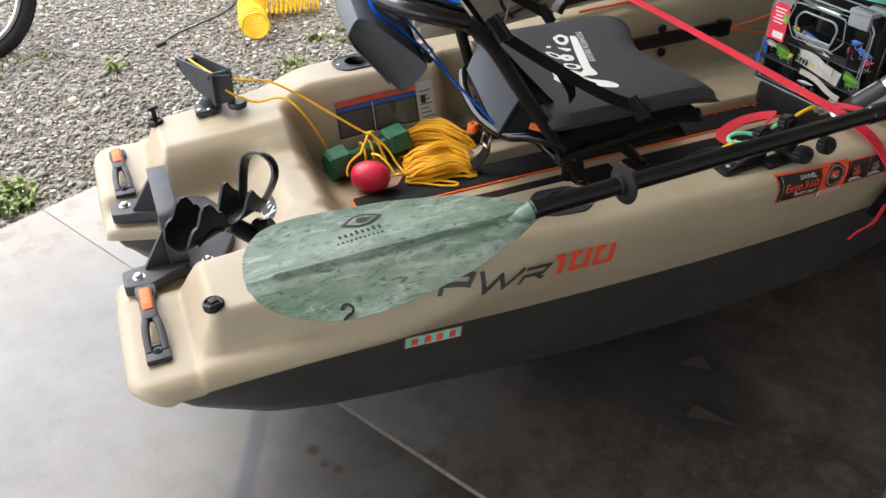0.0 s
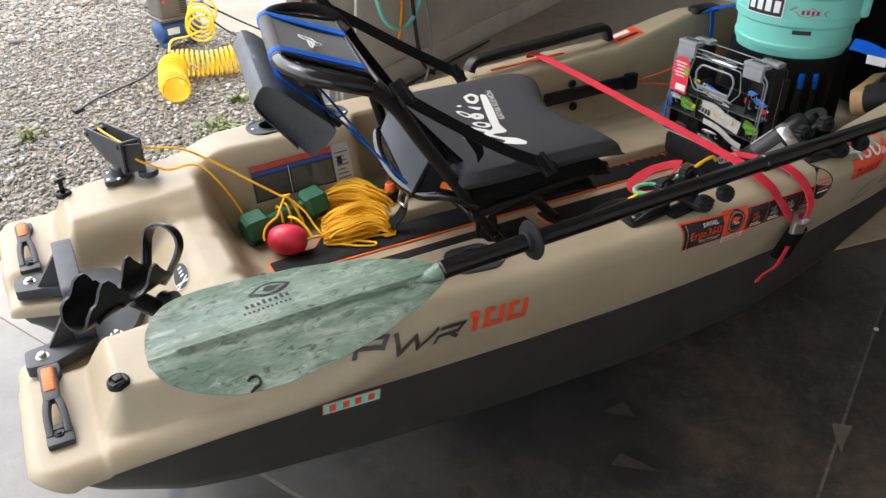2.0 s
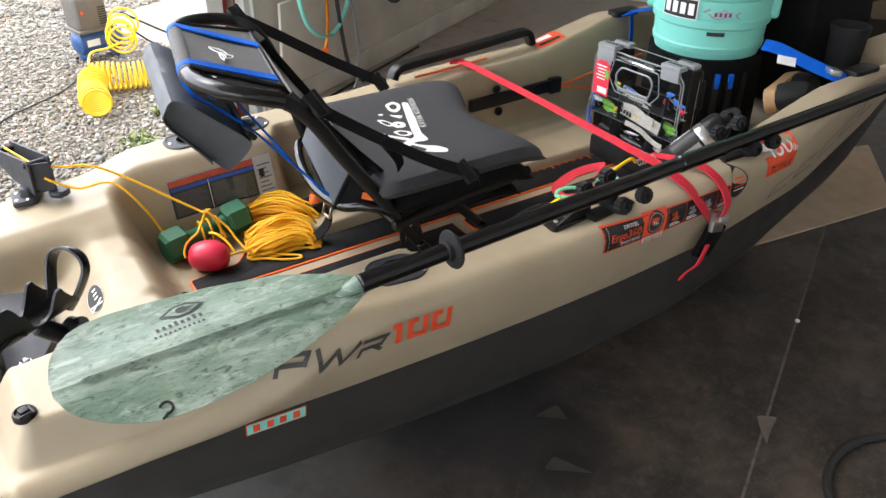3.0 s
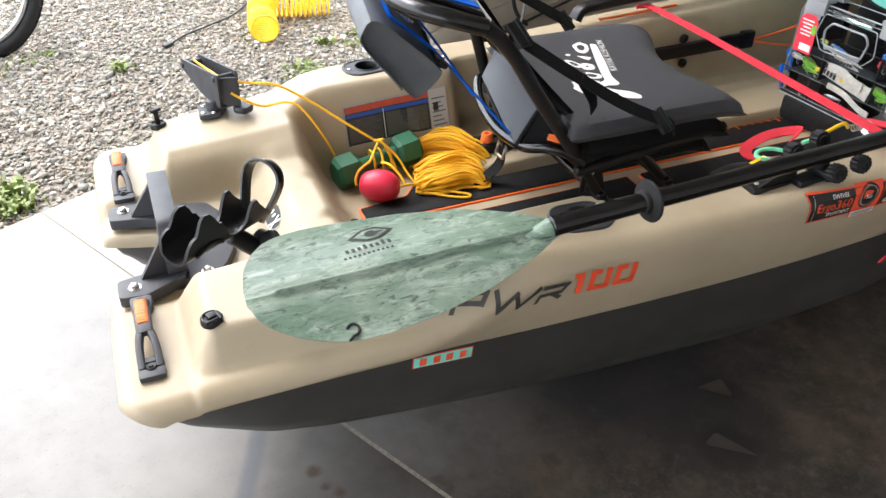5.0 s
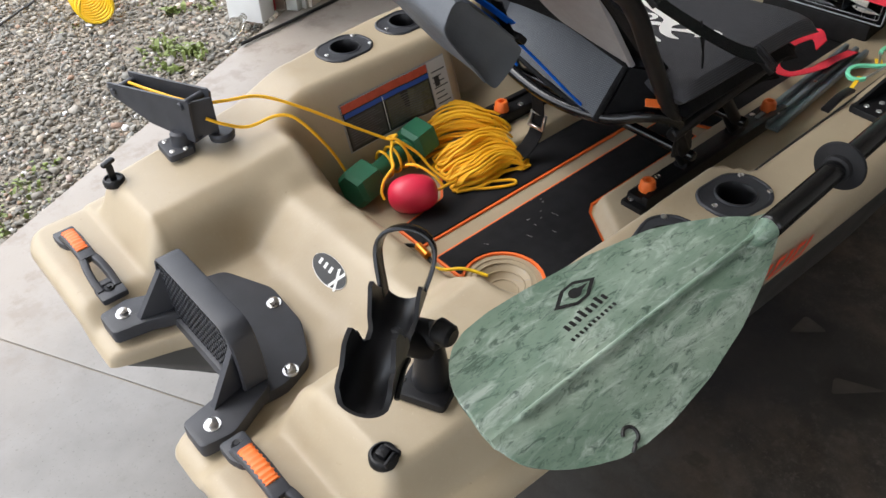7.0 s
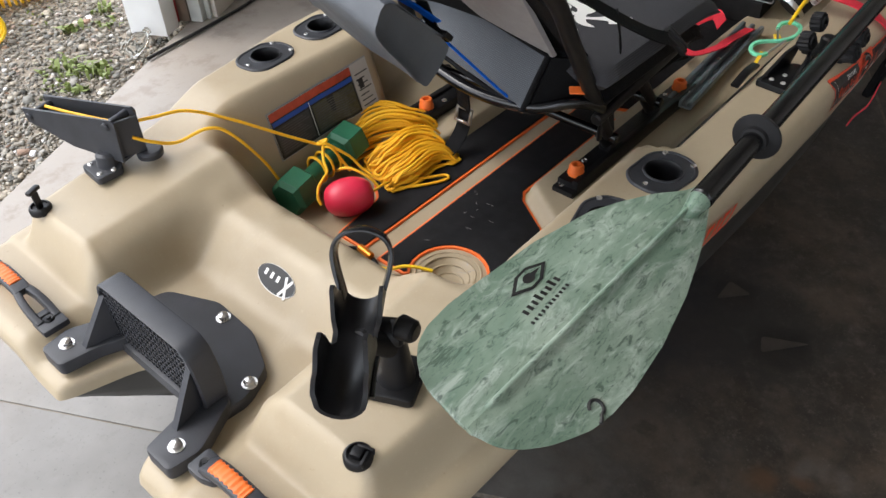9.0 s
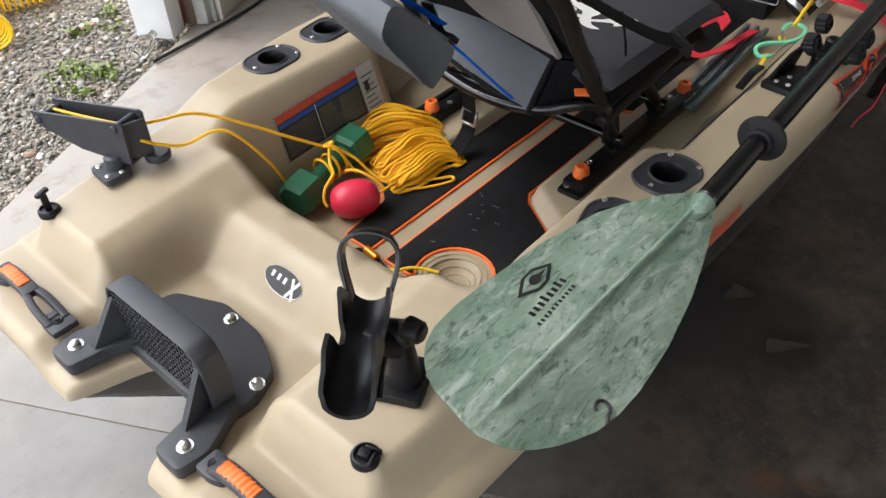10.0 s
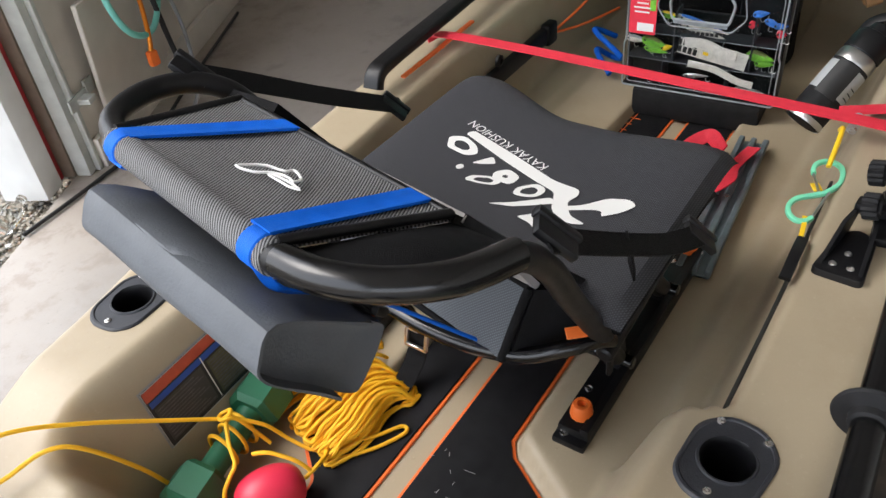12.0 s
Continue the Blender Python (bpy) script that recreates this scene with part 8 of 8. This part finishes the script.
for w_ in ((-0.52, 1.98, 90, 0.05, 0.09), (-0.66, 1.86, 120, 0.05, 0.12), (-0.86, 1.98, 120, 0.06, 0.14), (-0.30, 1.02, 16, 0.06, 0.025, 0.013), (-0.40, 0.90, 18, 0.05, 0.03, 0.012), (-0.44, 0.96, 60, 0.03, 0.07), (0.02, 1.10, 40, 0.025, 0.05), (0.86, 1.86, 10, 0.05, 0.012, 0.014), (0.66, 1.48, 12, 0.04, 0.018, 0.012)):
    weed(*w_)

solo("plastic_bottle", moved(join(lathe([(0.020, 0), (0.026, 0.006), (0.026, 0.070), (0.012, 0.095), (0.011, 0.110), (0.013, 0.110), (0.013, 0.118), (0, 0.118)], 20)), pose(0.845, 1.455, 0.024, 0, 84, 28)), "clear", "crushed clear plastic bottle at the slab edge", "bottle")

# ---- garage door jamb, hoses on the wall, cables and scraps ----
jamb = thing("door_jamb", gw(1.62, EDGE, 0), "white painted door jamb with a red inner strip", "jamb", "", "structure")
part("casing", gbox(1.575, 1.655, EDGE - 0.145, EDGE - 0.015, 0.002, 2.88, 0.004), "trim", jamb, "white painted casing")
part("red_strip", gbox(1.657, 1.688, EDGE - 0.070, EDGE - 0.030, 0.002, 2.88, 0.003), "redtrim", jamb, "dark red weathered strip")
part("stop", gbox(1.690, 1.738, EDGE - 0.075, EDGE + 0.004, 0.002, 2.88, 0.003), "darkwood", jamb, "bare brown wooden stop")
tr_ = part("door_track", join(gbox(1.693, 1.737, EDGE + 0.007, EDGE + 0.050, 0.002, 2.88, 0.004), gbox(1.722, 1.738, EDGE + 0.050, EDGE + 0.066, 0.002, 2.88, 0.003)), "greytrim", jamb, "pale galvanised door track")
for z in (0.19, 0.75):
    part("bracket", join(gbox(1.70, 1.80, EDGE + 0.064, EDGE + 0.070, z, z + 0.035, 0.001), gbox(1.735, 1.775, EDGE + 0.070, EDGE + 0.105, z + 0.008, z + 0.024, 0.004), gbox(1.79, 1.83, EDGE + 0.064, EDGE + 0.074, z + 0.01, z + 0.05, 0.002)), "greytrim", tr_)
solo("floor_cable", tube([gw(1.60, -0.80, 0.008), gw(1.42, -0.84, 0.008), gw(1.66, -0.755, 0.008), gw(1.90, -0.69, 0.008), gw(2.2, -0.70, 0.008), gw(2.8, -0.72, 0.008)][1:], 0.0055), "cable", "black cable along the foot of the wall", "cable")
for x in (2.25, 3.45, 4.65):
    solo("wall_batten", gbox(x, x + 0.012, EDGE + 0.061, EDGE + 0.068, 0.0, 2.7, 0.002), "wall", "narrow batten over a panel joint", "batten", "structure")
solo("baseboard", gbox(1.74, 6, EDGE + 0.061, EDGE + 0.080, 0.0, 0.09, 0.004), "wall", "scuffed base board along the wall", "baseboard", "structure")
wu = EDGE + 0.165
wh = thing("hose_hook", gw(2.02, wu, 0.3), "garden hose and extension cords hung on the wall", "hose")
part("teal_hose", tube([gw(1.84, wu + 0.01, 0.62), gw(1.86, wu + 0.015, 0.41), gw(1.93, wu + 0.02, 0.305), gw(2.05, wu + 0.02, 0.285), gw(2.16, wu + 0.015, 0.40), gw(2.20, wu + 0.01, 0.62)], 0.009), "teal", wh, "teal garden hose loop")
part("orange_cord", tube([gw(1.97, wu + 0.02, 0.62), gw(2.00, wu + 0.025, 0.42), gw(1.99, wu + 0.025, 0.29), gw(1.97, wu + 0.025, 0.235)], 0.007), "gold", wh, "orange extension cord")
part("plug", moved(box(0.030, 0.024, 0.045, 0.008, 2), Matrix.Translation(gw(1.97, wu + 0.025, 0.195))), "orange", wh)
part("grey_cord", tube([gw(2.11, wu + 0.02, 0.62), gw(2.15, wu + 0.025, 0.40), gw(2.19, wu + 0.03, 0.20), gw(2.13, wu + 0.05, 0.05), gw(2.03, wu + 0.06, 0.012)], 0.006), "greyplast", wh, "grey cord")
part("black_cord", tube([gw(2.05, wu + 0.02, 0.62), gw(2.08, wu + 0.02, 0.35), gw(2.13, wu + 0.02, 0.12), gw(2.21, wu + 0.03, 0.03)], 0.008), "cable", wh, "black cord")
part("black_loop", tube([gw(2.31, wu + 0.01, 0.60), gw(2.37, wu + 0.02, 0.40), gw(2.51, wu + 0.02, 0.30), gw(2.65, wu + 0.02, 0.40), gw(2.67, wu + 0.01, 0.60)], 0.007), "cable", wh)
part("hook", gbox(1.90, 2.20, EDGE + 0.062, wu + 0.01, 0.60, 0.64, 0.006), "greytrim", wh)
wp = solo("leaning_panel", moved(box(0.42, 0.014, 0.34, 0.003, 1), Matrix.Translation(gw(2.02, EDGE + 0.089, 0.10)) @ Matrix.Rotation(radians(GROT), 4, "Z") @ Matrix.Rotation(radians(4), 4, "X")), "wall", "pale board leaning on the wall", "board")

solo("cardboard", join(slab(rounded([(1.93, -0.175), (2.60, -0.265), (2.95, 0.05), (2.30, 0.25)], 0.01), 0.001, 0.007, 0.001)), "card", "flat brown cardboard sheet under the bow", "cardboard")
solo("black_hose_loop", tube([gw(0.72, 1.50, 0.010), gw(0.80, 1.41, 0.010), gw(0.92, 1.41, 0.010), gw(1.02, 1.48, 0.010), gw(1.06, 1.60, 0.010), gw(0.95, 1.70, 0.010)], 0.009), "cable", "black cable looped on the floor", "cable")
solo("pebble", lathe([(0, 0), (0.006, 0.001), (0.0065, 0.004), (0.003, 0.007), (0, 0.0075)], 9, (1.803, -0.486, 0.0)), "lurew", "small pale bottle cap on the floor", "pebble")

def floor_mark(outline, name, mtl, label, z=0.0006):
    solo(name, slab(outline, 0.0002, z, 0), mtl, label, "floor mark")


M["palemark"] = mat("pale_dried_mark", (0.078, 0.066, 0.055), 0.7, scale=30, tint=(0.036, 0.031, 0.027))
floor_mark(rounded([(0.945, -0.520), (1.024, -0.584), (0.985, -0.503)], 0.010), "floor_mark", "palemark", "pale triangular dried mark on the darker floor patch")
floor_mark(rounded([(1.024, -0.390), (1.080, -0.440), (1.090, -0.388)], 0.010), "floor_mark", "palemark", "pale triangular dried mark on the darker floor patch")
M["patchmark"] = mat("pale_joint_patch", (0.19, 0.158, 0.125), 0.8, scale=60, tint=(0.10, 0.085, 0.07))
floor_mark(rounded([(1.436, -0.652), (1.470, -0.680), (1.420, -0.700), (1.380, -0.722), (1.408, -0.684)], 0.008), "floor_mark", "patchmark", "pale mortar patch over the joint")
